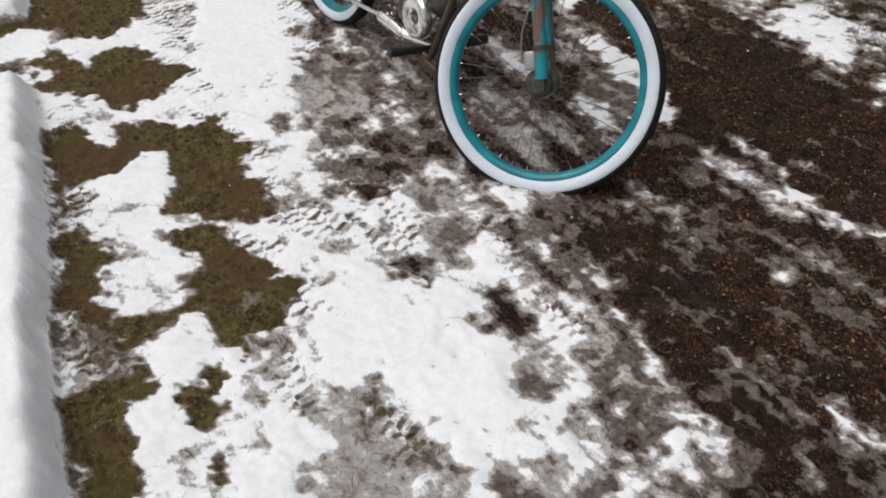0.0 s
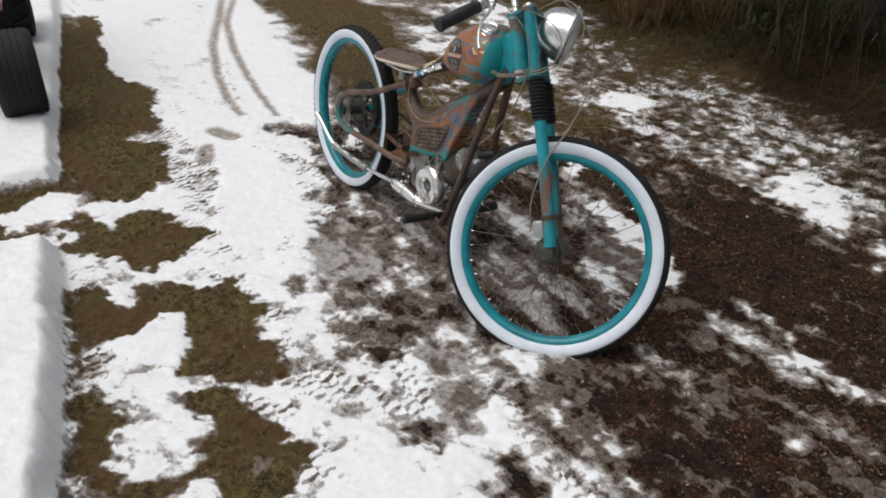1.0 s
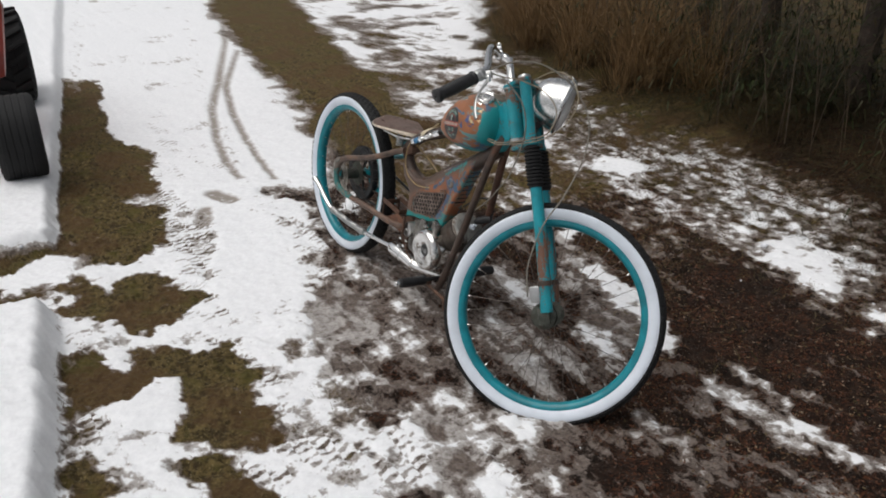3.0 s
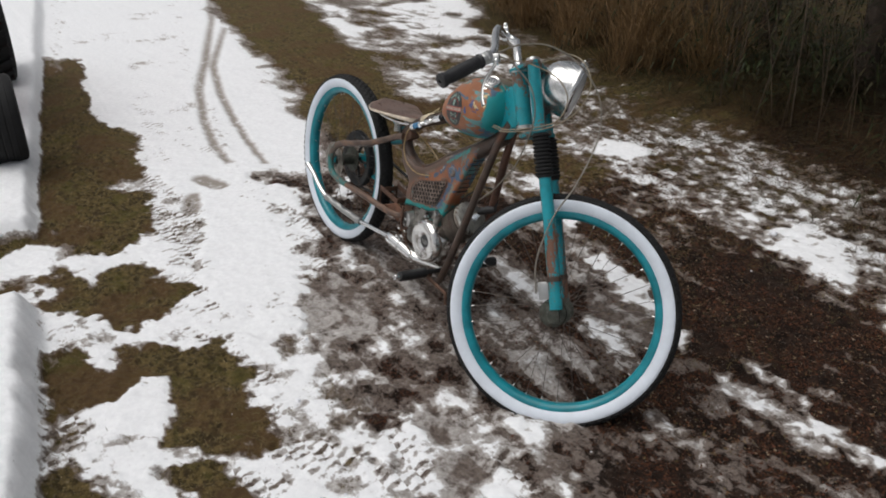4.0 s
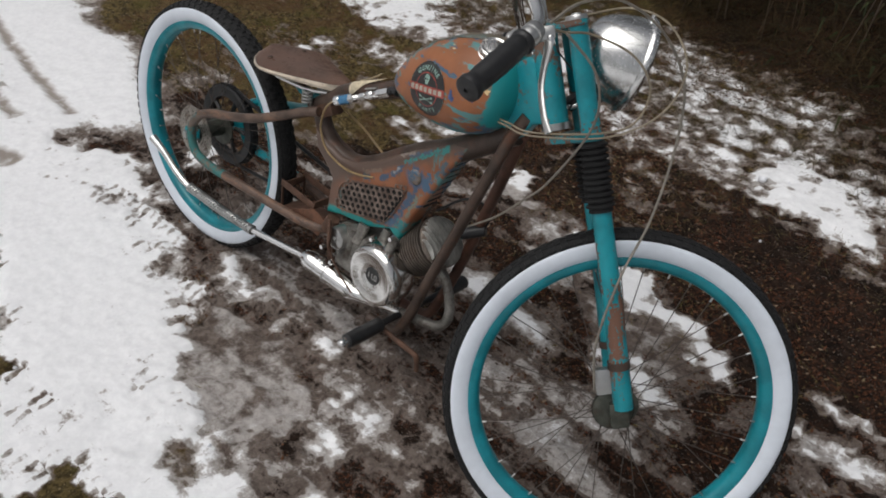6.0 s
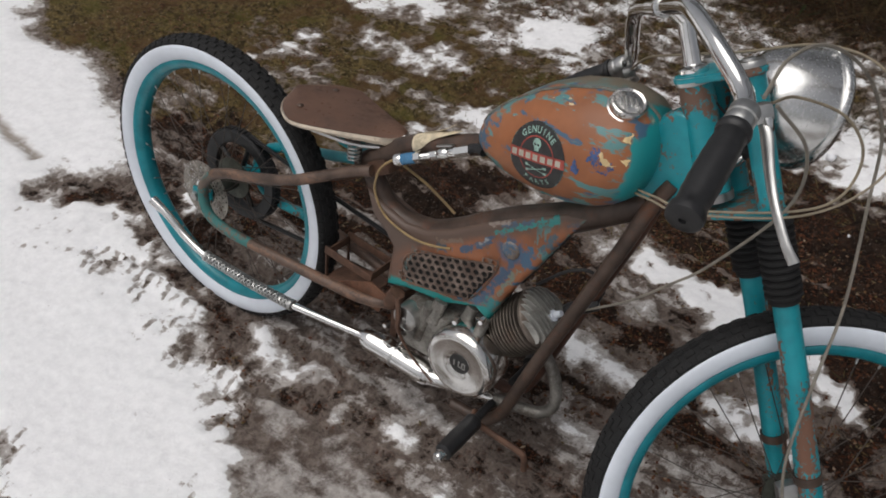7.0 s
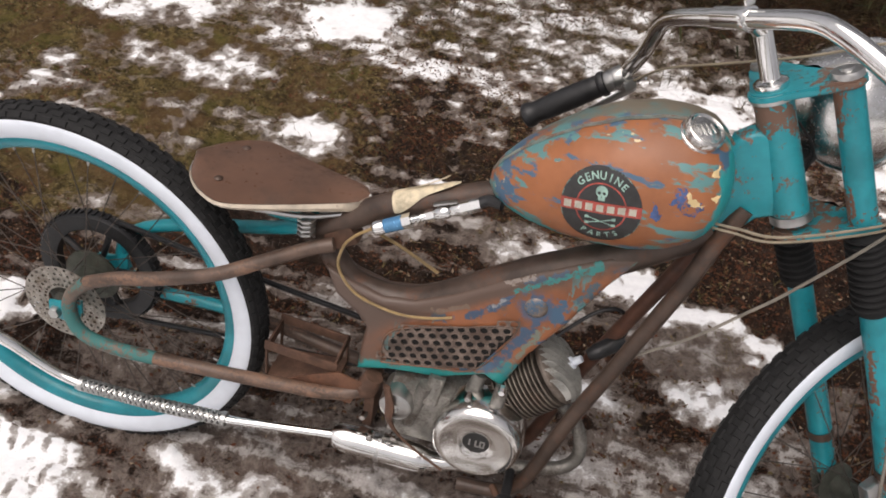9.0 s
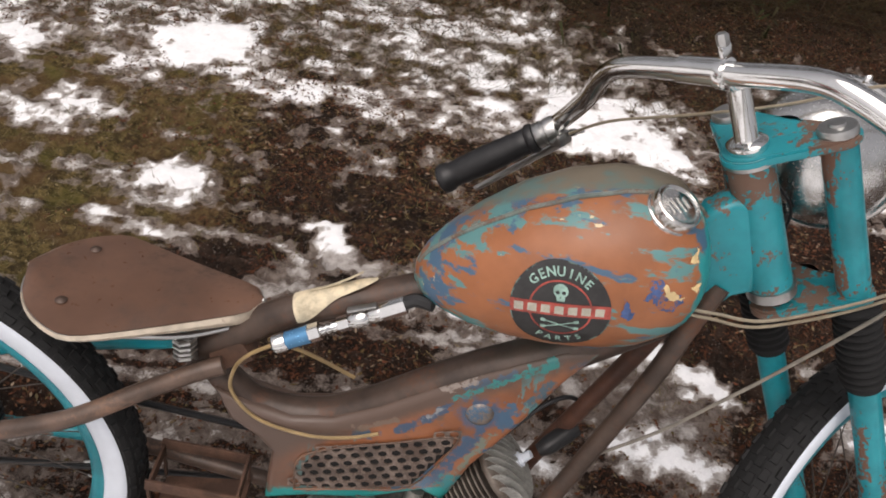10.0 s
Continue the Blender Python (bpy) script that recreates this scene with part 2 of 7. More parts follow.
# ---- the motorised bicycle: x ahead, y to its left, z up, leaning to its left ----
BIKE = Matrix.Translation((0.0, -0.0301, -0.0061)) @ pose(0, 0, 0, -8.66)
bike = new("motorised_bicycle")
bike.matrix_world = BIKE
tagged(bike, "custom turquoise and rusty orange motorised bicycle leaning on muddy slush", "motorbike", kind="thing")
TURNED = pose(0.961, -0.014, 0.906, 0, -27.5, 0) @ pose(0, 0, 0, 0, 0, 39.0)
STEER = TURNED @ pose(0.012, 0.014, 0, -1.95, 2.06, 0)
REAR = pose(0, 0, 0.318)
FRONT = TURNED @ pose(0.031, 0, -0.712)


def tyre_mesh():
    """A ballon tyre with rows of tread blocks on crown and shoulders."""
    prof = [(0.288, -0.019), (0.3185, -0.0275), (0.3245, -0.0262), (0.3295, -0.0205), (0.333, -0.0105), (0.334, 0)]
    prof = prof + [(r, -a) for r, a in prof[-2::-1]]
    bm = lathe(prof, 96)
    rows = ((0.3258, 0.0246, 0.009, 0.0, 0.9), (0.332, 0.0125, 0.0105, 0.5, 0.4), (0.334, 0.0, 0.0105, 0.0, 0.0))
    for r, off, w, ph, tilt in rows:
        for side in ((1, -1) if off else (1,)):
            for k in range(84):
                a = 2 * math.pi * (k + ph) / 84
                out, tan = V(math.cos(a), 0, math.sin(a)), V(-math.sin(a), 0, math.cos(a))
                nrm = (out * math.cos(tilt) + V(0, side, 0) * math.sin(tilt)).normalized()
                lat = nrm.cross(tan)
                c = out * r + V(0, side * off, 0)
                lo = [bm.verts.new(c + tan * u * 0.008 + lat * v * w / 2 - nrm * 0.001) for u, v in ((-1, -1), (1, -1), (1, 1), (-1, 1))]
                hi = [bm.verts.new(c + tan * u * 0.0068 + lat * v * w * 0.43 + nrm * 0.0023) for u, v in ((-1, -1), (1, -1), (1, 1), (-1, 1))]
                bm.faces.new(hi)
                for j in range(4):
                    bm.faces.new((lo[j], lo[(j + 1) % 4], hi[(j + 1) % 4], hi[j]))
    bmesh.ops.recalc_face_normals(bm, faces=bm.faces)
    return bm


def whitewall_mesh():
    bm = bmesh.new()
    for s in (1, -1):
        add_lathe(bm, [(0.2835, s * 0.018), (0.2875, s * 0.0222), (0.295, s * 0.0268), (0.304, s * 0.0293), (0.312, s * 0.0298), (0.317, s * 0.0289), (0.3188, s * 0.0275), (0.315, s * 0.025)], 96)
    return bm


def rim_mesh():
    h = [(0.2855, 0.019), (0.2858, 0.0212), (0.282, 0.0214), (0.2785, 0.0204), (0.2725, 0.0185), (0.2668, 0.0135), (0.2642, 0.007), (0.2636, 0.0)]
    prof = [(r, -a) for r, a in h] + [(r, a) for r, a in h[-2::-1]] + [(0.281, 0.012), (0.281, -0.012)]
    return lathe(prof, 96, closed=True)


def spoke_mesh():
    return tube([(0, 0, 0), (0, 0, 1)], 0.001, 5, 0)


def wheel(name, label, m, hub, flange):
    """hub: the hub mesh as parent; flange: radius and half width of its spoke flanges."""
    w = part(name, hub, M["grime"], bike, label, m)
    part("tyre", tyre_mesh(), M["rubber"], w, "black knobbly tyre tread")
    part("whitewall", whitewall_mesh(), M["whitewall"], w, "clean white tyre sidewalls")
    part("rim", rim_mesh(), M["rim"], w, "turquoise painted rim")
    first = None
    for k in range(36):
        a0 = 2 * math.pi * k / 36
        side = 1 if k % 2 else -1
        a1 = a0 + radians(32) * (1 if (k // 2) % 2 else -1)
        p = V(0.2645 * math.cos(a0), side * 0.005, 0.2645 * math.sin(a0))
        q = V(flange[0] * math.cos(a1), side * flange[1], flange[0] * math.sin(a1))
        d = q - p
        mm = Matrix.Translation(p) @ d.to_track_quat("Z", "Y").to_matrix().to_4x4() @ Matrix.Diagonal((1, 1, d.length, 1))
        if first is None:
            first = part("spoke", spoke_mesh(), M["steelwire"], w, "", mm)
        else:
            again(first, w, mm)
        if k == 0:
            nip = part("spoke_nipple", lathe([(0.0, -0.001), (0.0019, -0.001), (0.0019, 0.008), (0.0013, 0.010), (0.0, 0.010)], 6, "z"), M["dullchrome"], w, "", mm @ Matrix.Diagonal((1, 1, 1 / d.length, 1)))
        else:
            again(nip, w, mm @ Matrix.Diagonal((1, 1, 1 / d.length, 1)))
    return w


hub = lathe([(0.0, -0.052), (0.006, -0.052), (0.006, -0.046), (0.012, -0.044), (0.012, -0.036), (0.036, -0.033), (0.036, -0.03), (0.02, -0.026), (0.018, 0.0), (0.02, 0.026), (0.036, 0.03), (0.036, 0.033), (0.012, 0.036), (0.006, 0.05), (0.0, 0.05)], 28)
front_wheel = wheel("front_wheel", "whitewall front wheel with turquoise rim, steered left", FRONT, hub, (0.034, 0.031))
hub = lathe([(0.0, -0.072), (0.007, -0.072), (0.007, -0.055), (0.02, -0.05), (0.02, -0.036), (0.04, -0.033), (0.04, -0.03), (0.024, -0.026), (0.022, 0.0), (0.024, 0.026), (0.05, 0.03), (0.05, 0.034), (0.014, 0.04), (0.007, 0.07), (0.0, 0.07)], 28)
rear_wheel = wheel("rear_wheel", "whitewall rear wheel with turquoise rim and disc brake", REAR, hub, (0.04, 0.031))


def holed_plate(cells, thick, nseg=8):
    """Plate made of cells, each four corners with a round hole at the middle: cells of (corner list, hole radius). A corner is (point, normal)."""
    bm = bmesh.new()
    for corners, hole in cells:
        mid = sum((c for c in corners), Vector()) / 4
        nrm = (corners[1] - corners[0]).cross(corners[3] - corners[0]).normalized()
        rim = []
        for k in range(4):
            a, b = corners[k], corners[(k + 1) % 4]
            rim += [a, (a + b) / 2]
        out = [bm.verts.new(p) for p in rim]
        inn = [bm.verts.new(mid + hole * (p - mid).normalized()) for p in rim]
        low = [bm.verts.new(mid + hole * (p - mid).normalized() - nrm * thick) for p in rim]
        for k in range(8):
            j = (k + 1) % 8
            bm.faces.new((out[k], out[j], inn[j], inn[k]))
            bm.faces.new((inn[k], inn[j], low[j], low[k]))
    bmesh.ops.remove_doubles(bm, verts=bm.verts, dist=0.0002)
    return bm


cells = []
for ring, (r0, r1) in enumerate(((0.03, 0.041), (0.041, 0.052), (0.052, 0.0625), (0.0625, 0.0725))):
    for k in range(30):
        a = [2 * math.pi * (k + u + ring * 0.5) / 30 for u in (0, 1)]
        cells.append(([V(r0 * math.cos(a[0]), -0.05, r0 * math.sin(a[0])), V(r1 * math.cos(a[0]), -0.05, r1 * math.sin(a[0])), V(r1 * math.cos(a[1]), -0.05, r1 * math.sin(a[1])), V(r0 * math.cos(a[1]), -0.05, r0 * math.sin(a[1]))], 0.0029 if (k + ring) % 5 else 0.0013))
part("brake_disc", holed_plate(cells, 0.002), M["rotor"], rear_wheel, "drilled steel brake disc")
bm = lathe([(0.08, 0.05), (0.085, 0.047), (0.108, 0.047), (0.111, 0.052), (0.111, 0.068), (0.108, 0.073), (0.085, 0.073), (0.079, 0.068), (0.079, 0.054)], 72, closed=True)
for k in range(60):
    a = 2 * math.pi * k / 60
    add_box(bm, (0.111 * math.cos(a), 0.06, 0.111 * math.sin(a)), (0.006, 0.016, 0.005), 0, pose(0, 0, 0, 0, -math.degrees(a)))
for k in range(5):
    a = 2 * math.pi * k / 5
    add_tube(bm, [(0.03 * math.cos(a), 0.055, 0.03 * math.sin(a)), (0.096 * math.cos(a), 0.06, 0.096 * math.sin(a))], 0.006, 6, 0)
part("drive_pulley", bm, M["black"], rear_wheel, "large black drive sprocket")

# frame
head_top, head_low = STEER @ V(0, 0, -0.016), STEER @ V(0, 0, -0.178)
chassis = part("frame", tube([(0.40, 0, 0.535), (0.455, 0, 0.577), (0.525, 0, 0.622), (0.593, 0, 0.648), (0.66, 0, 0.676), (0.80, 0, 0.735), (0.935, -0.008, 0.80)], [0.018, 0.0195, 0.0195, 0.019, 0.019, 0.019, 0.019], 14), M["frame"], bike, "brown rusted tubular steel frame")
for s, mat, lab in ((-1, "loop", "bare brown rear frame loop with turquoise traces"), (1, "tealclean", "turquoise rear frame loop")):
    o = -0.002
    up = [(0.449, -0.026, 0.548), (0.416, -0.034, 0.537), (0.346, -0.05, 0.503), (0.278, -0.07, 0.473), (0.184, -0.08, 0.444), (0.123, -0.08, 0.427), (0.07, -0.08, 0.404), (0.038, -0.08, 0.368), (0.031, -0.08, 0.33), (0.048, -0.08, 0.291), (0.1, -0.08, 0.276), (0.175, -0.08, 0.277), (0.279, -0.075, 0.278), (0.379, -0.062, 0.272), (0.456, -0.05, 0.268), (0.505, -0.038, 0.275), (0.53, -0.03, 0.295)]
    line = [(x, s * abs(y) + o, z) for x, y, z in up]
    if s < 0:
        for piece, coat, what in ((line[:7], mat, lab), (line[6:12], "loopteal", "rear loop bend with turquoise left on brown steel"), (line[11:], mat, lab)):
            part("rear_loop", tube(piece, 0.0115, 12, 5), M[coat], chassis, what)
    else:
        for piece, coat, what in ((line[:2], "loop", "bare brown end of the rear loop"), (line[1:13], mat, lab), (line[12:], "loop", "bare brown end of the rear loop")):
            part("rear_loop", tube(piece, 0.0115, 12, 5), M[coat], chassis, what)
    d = plate([(-0.014, 0.306), (0.012, 0.30), (0.045, 0.318), (0.047, 0.35), (0.012, 0.338), (-0.012, 0.336)], s * 0.068, s * 0.074, 0.001)
    part("dropout", d, M["tealclean"], chassis, "turquoise axle plate")
bm = lathe([(0.0, -0.084), (0.009, -0.084), (0.011, -0.08), (0.011, -0.074), (0.005, -0.074), (0.005, -0.068)], 6, centre=(0, 0, 0.318))
part("axle_nut", bm, M["dullchrome"], chassis, "steel axle nut")
ht = bmesh.new()
add_tube(ht, [head_top, head_top.lerp(head_low, 0.5), head_low], 0.0235, 20, 0)
part("head_tube", ht, M["teal"], chassis, "turquoise head tube with bare worn steel")
for q, r in ((head_top.lerp(head_low, -0.02), 0.026), (head_low, 0.0265)):
    d = (head_top - head_low).normalized() * 0.006
    part("headset_cup", tube([q - d, q + d], r, 20, 0), M["dullchrome"], chassis, "worn chrome headset cup")
neck = plate([(0.935, 0.70), (0.932, 0.79), (0.942, 0.835), (0.962, 0.852), (0.985, 0.85), (1.012, 0.79), (1.022, 0.745), (1.0, 0.735), (0.978, 0.70), (0.955, 0.68)], -0.018, 0.016, 0.009, 3)
part("neck_gusset", neck, M["tealclean"], chassis, "patchy turquoise steel neck")
for y0, y1, y2 in ((-0.03, -0.036, -0.046), (0.026, 0.068, 0.06)):
    part("down_tube", tube([(0.985, y0 * 0.4, 0.745), (0.963, y0 * 0.8, 0.69), (0.944, y0, 0.62), (0.90, (y0 + y1) / 2, 0.48), (0.852, y1, 0.33), (0.815, y2, 0.20), (0.79, y2, 0.15), (0.756, y2, 0.134), (0.70, y2, 0.13)], 0.0122, 12), M["frame" if y0 < 0 else "redtube"], chassis)
# lower S-curved spine and pressed shell
spine = [(0.428, 0, 0.535), (0.447, 0, 0.50), (0.478, 0, 0.468), (0.53, 0, 0.456), (0.58, 0, 0.463), (0.635, 0, 0.491), (0.693, 0, 0.53), (0.757, 0, 0.57), (0.84, 0, 0.615), (0.96, 0, 0.70)]
part("spine", tube(spine, [0.02, 0.02, 0.021, 0.022, 0.023, 0.024, 0.025, 0.026, 0.027, 0.024], 16), M["frame"], chassis, "curved brown spine tube")

shell_mat, n, b, c = paint_layers("worn_shell_paint", [(PALETEAL, 24, 0.585, 0.63, (1, 1, 0.5), 1.0), (GREYRUST, 9, 0.56, 0.66, (1, 1, 1), 7.0), (BLUE, 18, 0.565, 0.61, (1, 1, 1), 4.0), (GREYRUST, 34, 0.6, 0.7, (1, 1, 1), 13.0)], (0.27, 0.1, 0.044))
sep = n.put("ShaderNodeSeparateXYZ", Vector=n.co)
wob = n.math("MULTIPLY", n.noise(26, 4.0, shift=6.0), 0.05)
low = n.math("SUBTRACT", n.math("ADD", sep.outputs[2], wob), n.math("MULTIPLY", sep.outputs[0], 0.18))
edge = n.math("SUBTRACT", 1.0, n.band(low, 0.266, 0.276))
front = n.math("SUBTRACT", n.math("ADD", sep.outputs[0], n.math("MULTIPLY", wob, 0.5)), n.math("MULTIPLY", sep.outputs[2], 0.5))
front = n.math("MULTIPLY", n.band(front, 0.563, 0.575), n.band(n.noise(22, 4.0, 0.6, shift=41.0), 0.40, 0.52))
edge = n.math("MAXIMUM", edge, n.math("MULTIPLY", front, 0.8))
up = n.math("SUBTRACT", n.math("ADD", sep.outputs[2], wob), n.math("MULTIPLY", sep.outputs[0], 0.62))
bare = n.mix(n.band(up, 0.09, 0.125), c, (0.105, 0.068, 0.052))
rearish = n.math("SUBTRACT", 1.0, n.band(n.math("ADD", sep.outputs[0], wob), 0.52, 0.62))
bare = n.mix(n.math("MULTIPLY", rearish, 0.85), bare, (0.105, 0.07, 0.055))


def streak(ax, az, bx, bz, wide, ragged=0.02, shift=0.0):
    """A ragged scrape of older paint between two points of the shell's side."""
    dx, dz = bx - ax, bz - az
    px, pz = n.math("SUBTRACT", sep.outputs[0], ax), n.math("SUBTRACT", sep.outputs[2], az)
    t = n.math("DIVIDE", n.math("ADD", n.math("MULTIPLY", px, dx), n.math("MULTIPLY", pz, dz)), dx * dx + dz * dz)
    t = n.math("MINIMUM", n.math("MAXIMUM", t, 0.0), 1.0)
    ex, ez = n.math("SUBTRACT", px, n.math("MULTIPLY", t, dx)), n.math("SUBTRACT", pz, n.math("MULTIPLY", t, dz))
    d = n.math("SQRT", n.math("ADD", n.math("MULTIPLY", ex, ex), n.math("MULTIPLY", ez, ez)))
    d = n.math("ADD", d, n.math("MULTIPLY", n.math("SUBTRACT", n.noise(60, 5.0, 0.65, (1, 1, 1), 31.0 + shift), 0.5), ragged * 2))
    return n.math("MULTIPLY", n.math("SUBTRACT", 1.0, n.band(d, wide * 0.6, wide * 1.3)), n.band(n.noise(85, 5.0, 0.7, (1, 1, 1), 57.0 + shift), 0.36, 0.5))


for k, (line, wide, col) in enumerate((
    ((0.665, 0.478, 0.722, 0.526), 0.006, (0.05, 0.085, 0.14)),
    ((0.685, 0.496, 0.712, 0.52), 0.0032, (0.26, 0.28, 0.29)),
    ((0.727, 0.545, 0.83, 0.615), 0.0045, (0.03, 0.21, 0.2)),
    ((0.735, 0.562, 0.785, 0.59), 0.003, (0.06, 0.09, 0.13)),
    ((0.71, 0.551, 0.752, 0.577), 0.0024, (0.24, 0.2, 0.175)),
    ((0.61, 0.47, 0.66, 0.492), 0.0024, (0.17, 0.12, 0.09)),
    ((0.768, 0.503, 0.72, 0.395), 0.0095, (0.05, 0.09, 0.15)),
    ((0.778, 0.488, 0.742, 0.405), 0.0042, (0.16, 0.19, 0.15)),
    ((0.72, 0.37, 0.742, 0.40), 0.012, (0.03, 0.19, 0.2)),
    ((0.815, 0.55, 0.832, 0.58), 0.007, (0.06, 0.11, 0.14)),
)):
    bare = n.mix(streak(*line, wide, shift=k * 3.7), bare, col)
# paint ring left round the plug
ring = n.put("ShaderNodeVectorMath", i0=n.co)
ring.operation = "SUBTRACT"
ring.inputs[1].default_value = (0.758, -0.028, 0.522)
far = n.put("ShaderNodeVectorMath", i0=ring.outputs[0])
far.operation = "LENGTH"
halo = n.math("SUBTRACT", 1.0, n.band(n.math("ADD", far.outputs["Value"], wob), 0.044, 0.06))
bare = n.mix(n.math("MULTIPLY", halo, n.band(n.noise(50, 4.0, shift=27.0), 0.4, 0.55)), bare, (0.06, 0.10, 0.165))
n.set(b, "Base Color", n.mix(edge, bare, (0.012, 0.25, 0.24)))
shell_out = [(0.437, 0.505), (0.455, 0.456), (0.49, 0.428), (0.508, 0.405), (0.503, 0.36), (0.50, 0.312), (0.553, 0.327), (0.60, 0.333), (0.632, 0.336), (0.67, 0.352), (0.705, 0.366), (0.735, 0.35), (0.745, 0.375), (0.763, 0.426), (0.803, 0.495), (0.847, 0.585), (0.885, 0.645), (0.84, 0.632), (0.757, 0.585), (0.693, 0.545), (0.635, 0.505), (0.58, 0.476), (0.53, 0.468), (0.48, 0.482)]
shell = part("engine_shell", plate(shell_out, -0.028, 0.028, 0.011, 3), shell_mat, bike, "pressed steel shell with worn orange and turquoise paint", sharp=50)
# drilled side panel
dx, dz = 0.0168, 0.0142
pc = []
for row in range(8):
    for k in range(-1, 13):
        u = 0.548 + (k + (row % 2) * 0.5) * dx
        z = 0.349 + row * dz + (u - 0.548) * 0.27
        lo, hi = 0.345 + (u - 0.55) * 0.24, 0.425 + (u - 0.55) * 0.33
        if u < 0.575:
            lo, hi = lo + (0.575 - u) * 0.35, hi - (0.575 - u) * 1.1
        if u > 0.69:
            lo += (u - 0.69) * 1.9
        if lo < z < hi and u < 0.737:
            q = [V(u - dx / 2, -0.031, z - dz / 2 - dx * 0.135), V(u + dx / 2, -0.031, z - dz / 2 + dx * 0.135), V(u + dx / 2, -0.031, z + dz / 2 + dx * 0.135), V(u - dx / 2, -0.031, z + dz / 2 - dx * 0.135)]
            pc.append((q, 0.0061))
part("drilled_panel", holed_plate(pc, 0.002), plain("scuffed_bare_panel", (0.2, 0.155, 0.13), 0.42, 0.5, 0.5, 40, 0.3, (0.085, 0.056, 0.043), (0.42, 0.6)), shell, "steel panel drilled with rows of holes")
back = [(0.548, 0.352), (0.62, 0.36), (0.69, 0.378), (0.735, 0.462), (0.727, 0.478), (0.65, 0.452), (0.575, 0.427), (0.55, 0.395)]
edge_line = [V(x, -0.0305, z) for x, z in [(0.54, 0.345), *back[1:-1], (0.542, 0.4), (0.54, 0.345)]]
part("panel_rim", tube(edge_line, 0.0014, 8, 4, caps=False), M["loop"], shell, "rolled rim round the drilled panel")
# added near-black sheet: the shade inside the panel holes as colour
part("panel_shade_sheet", plate(back, -0.0292, -0.0286, 0.0), plain("panel_hole_shade", (0.004, 0.0035, 0.003), 0.9), shell, "near-black sheet standing for the shade in the drilled holes")
part("shell_grommet", lathe([(0.0, -0.032), (0.011, -0.033), (0.016, -0.0305), (0.018, -0.027)], 20, centre=(0.758, 0, 0.522)), plain("grommet_grey", (0.2, 0.16, 0.13), 0.4, 0.4, 0.3, 60, 0.2, BLUE, (0.5, 0.6)), shell, "round inspection plug with blue paint ring")
# no opening is cut: a black disc paints the dark inside of the hole
part("frame_hole_shade", lathe([(0.0, -0.0245), (0.0045, -0.0245), (0.0045, -0.02)], 12, centre=(0.635, 0, 0.497)), M["black"], chassis, "black disc for the shade in a small drilled hole")
for k in range(8):
    t = k / 7
    lv = box((0.782 + 0.062 * t, 0.004, 0.46 + 0.125 * t), (0.008, 0.044, 0.006), 0.002, pose(0, 0, 0, 0, -25))
    part("louvre", lv, M["black"], shell, "")
part("seat_bracket", box((0.452, 0.0, 0.555), (0.05, 0.036, 0.04), 0.006, pose(0, 0, 0, 0, -30)), M["rust"], chassis, "rusty seat bracket")
bm = tube([(0.30, 0.03, 0.56), (0.34, 0.03, 0.545), (0.44, 0.02, 0.555)], 0.013, 10)
part("seat_rail", bm, M["tealclean"], chassis, "short turquoise seat support tube")

# rusty tray behind the engine
bm = box((0.41, 0.0, 0.262), (0.12, 0.07, 0.004), 0.001, pose(0, 0, 0, 0, -6))
for y in (-0.036, 0.036):
    add_box(bm, (0.408, y, 0.318), (0.125, 0.004, 0.018), 0.001, pose(0, 0, 0, 0, 6))
for x in (0.349, 0.467):
    add_box(bm, (x, 0, 0.315), (0.004, 0.07, 0.018), 0.001)
    for y in (-0.034, 0.034):
        add_box(bm, (x, y, 0.29), (0.004, 0.006, 0.06), 0.001)
rg = plate([(0.375, 0.258), (0.50, 0.25), (0.518, 0.30), (0.475, 0.312), (0.41, 0.282)], -0.046, -0.041, 0.0015)
part("rust_gusset", rg, M["rustred"], chassis, "rusty steel gusset plate")
part("battery_tray", bm, M["rust"], chassis, "empty rusty battery tray")
bm = tube([(0.505, -0.035, 0.27), (0.522, -0.032, 0.285), (0.532, -0.03, 0.31)], [0.012, 0.02, 0.016], 12)
part("frame_lug", bm, M["rust"], chassis, "rusty cast frame lug")
bm = box((0.528, 0, 0.235), (0.018, 0.06, 0.09), 0.005)
part("engine_mount", bm, M["rust"], chassis, "rusty engine mount plate")

# tank
TX = [0.655, 0.665, 0.687, 0.715, 0.757, 0.805, 0.852, 0.89, 0.919, 0.939, 0.952, 0.957]
TT = [0.712, 0.733, 0.759, 0.785, 0.817, 0.841, 0.853, 0.854, 0.847, 0.831, 0.808, 0.788]
TB = [0.694, 0.682, 0.672, 0.664, 0.658, 0.657, 0.661, 0.671, 0.687, 0.706, 0.732, 0.752]
TW = [0.012, 0.033, 0.053, 0.069, 0.084, 0.094, 0.099, 0.098, 0.091, 0.079, 0.058, 0.03]


def tank_ring(x, seg=40):
    t, bt, w = (float(np.interp(x, TX, a)) for a in (TT, TB, TW))
    out = []
    for k in range(seg):
        a = 2 * math.pi * k / seg
        cs, sn = math.cos(a), math.sin(a)
        e = 2 / 2.25
        z = math.copysign(abs(sn) ** e, sn)
        y = math.copysign(abs(cs) ** e, cs) * (1 - 0.10 * z)
        out.append(V(x, y * w + 0.004, (t + bt) / 2 + (t - bt) / 2 * z - 0.012 * math.exp(-((y / 0.9) ** 2) * 40) * 0))
    return out


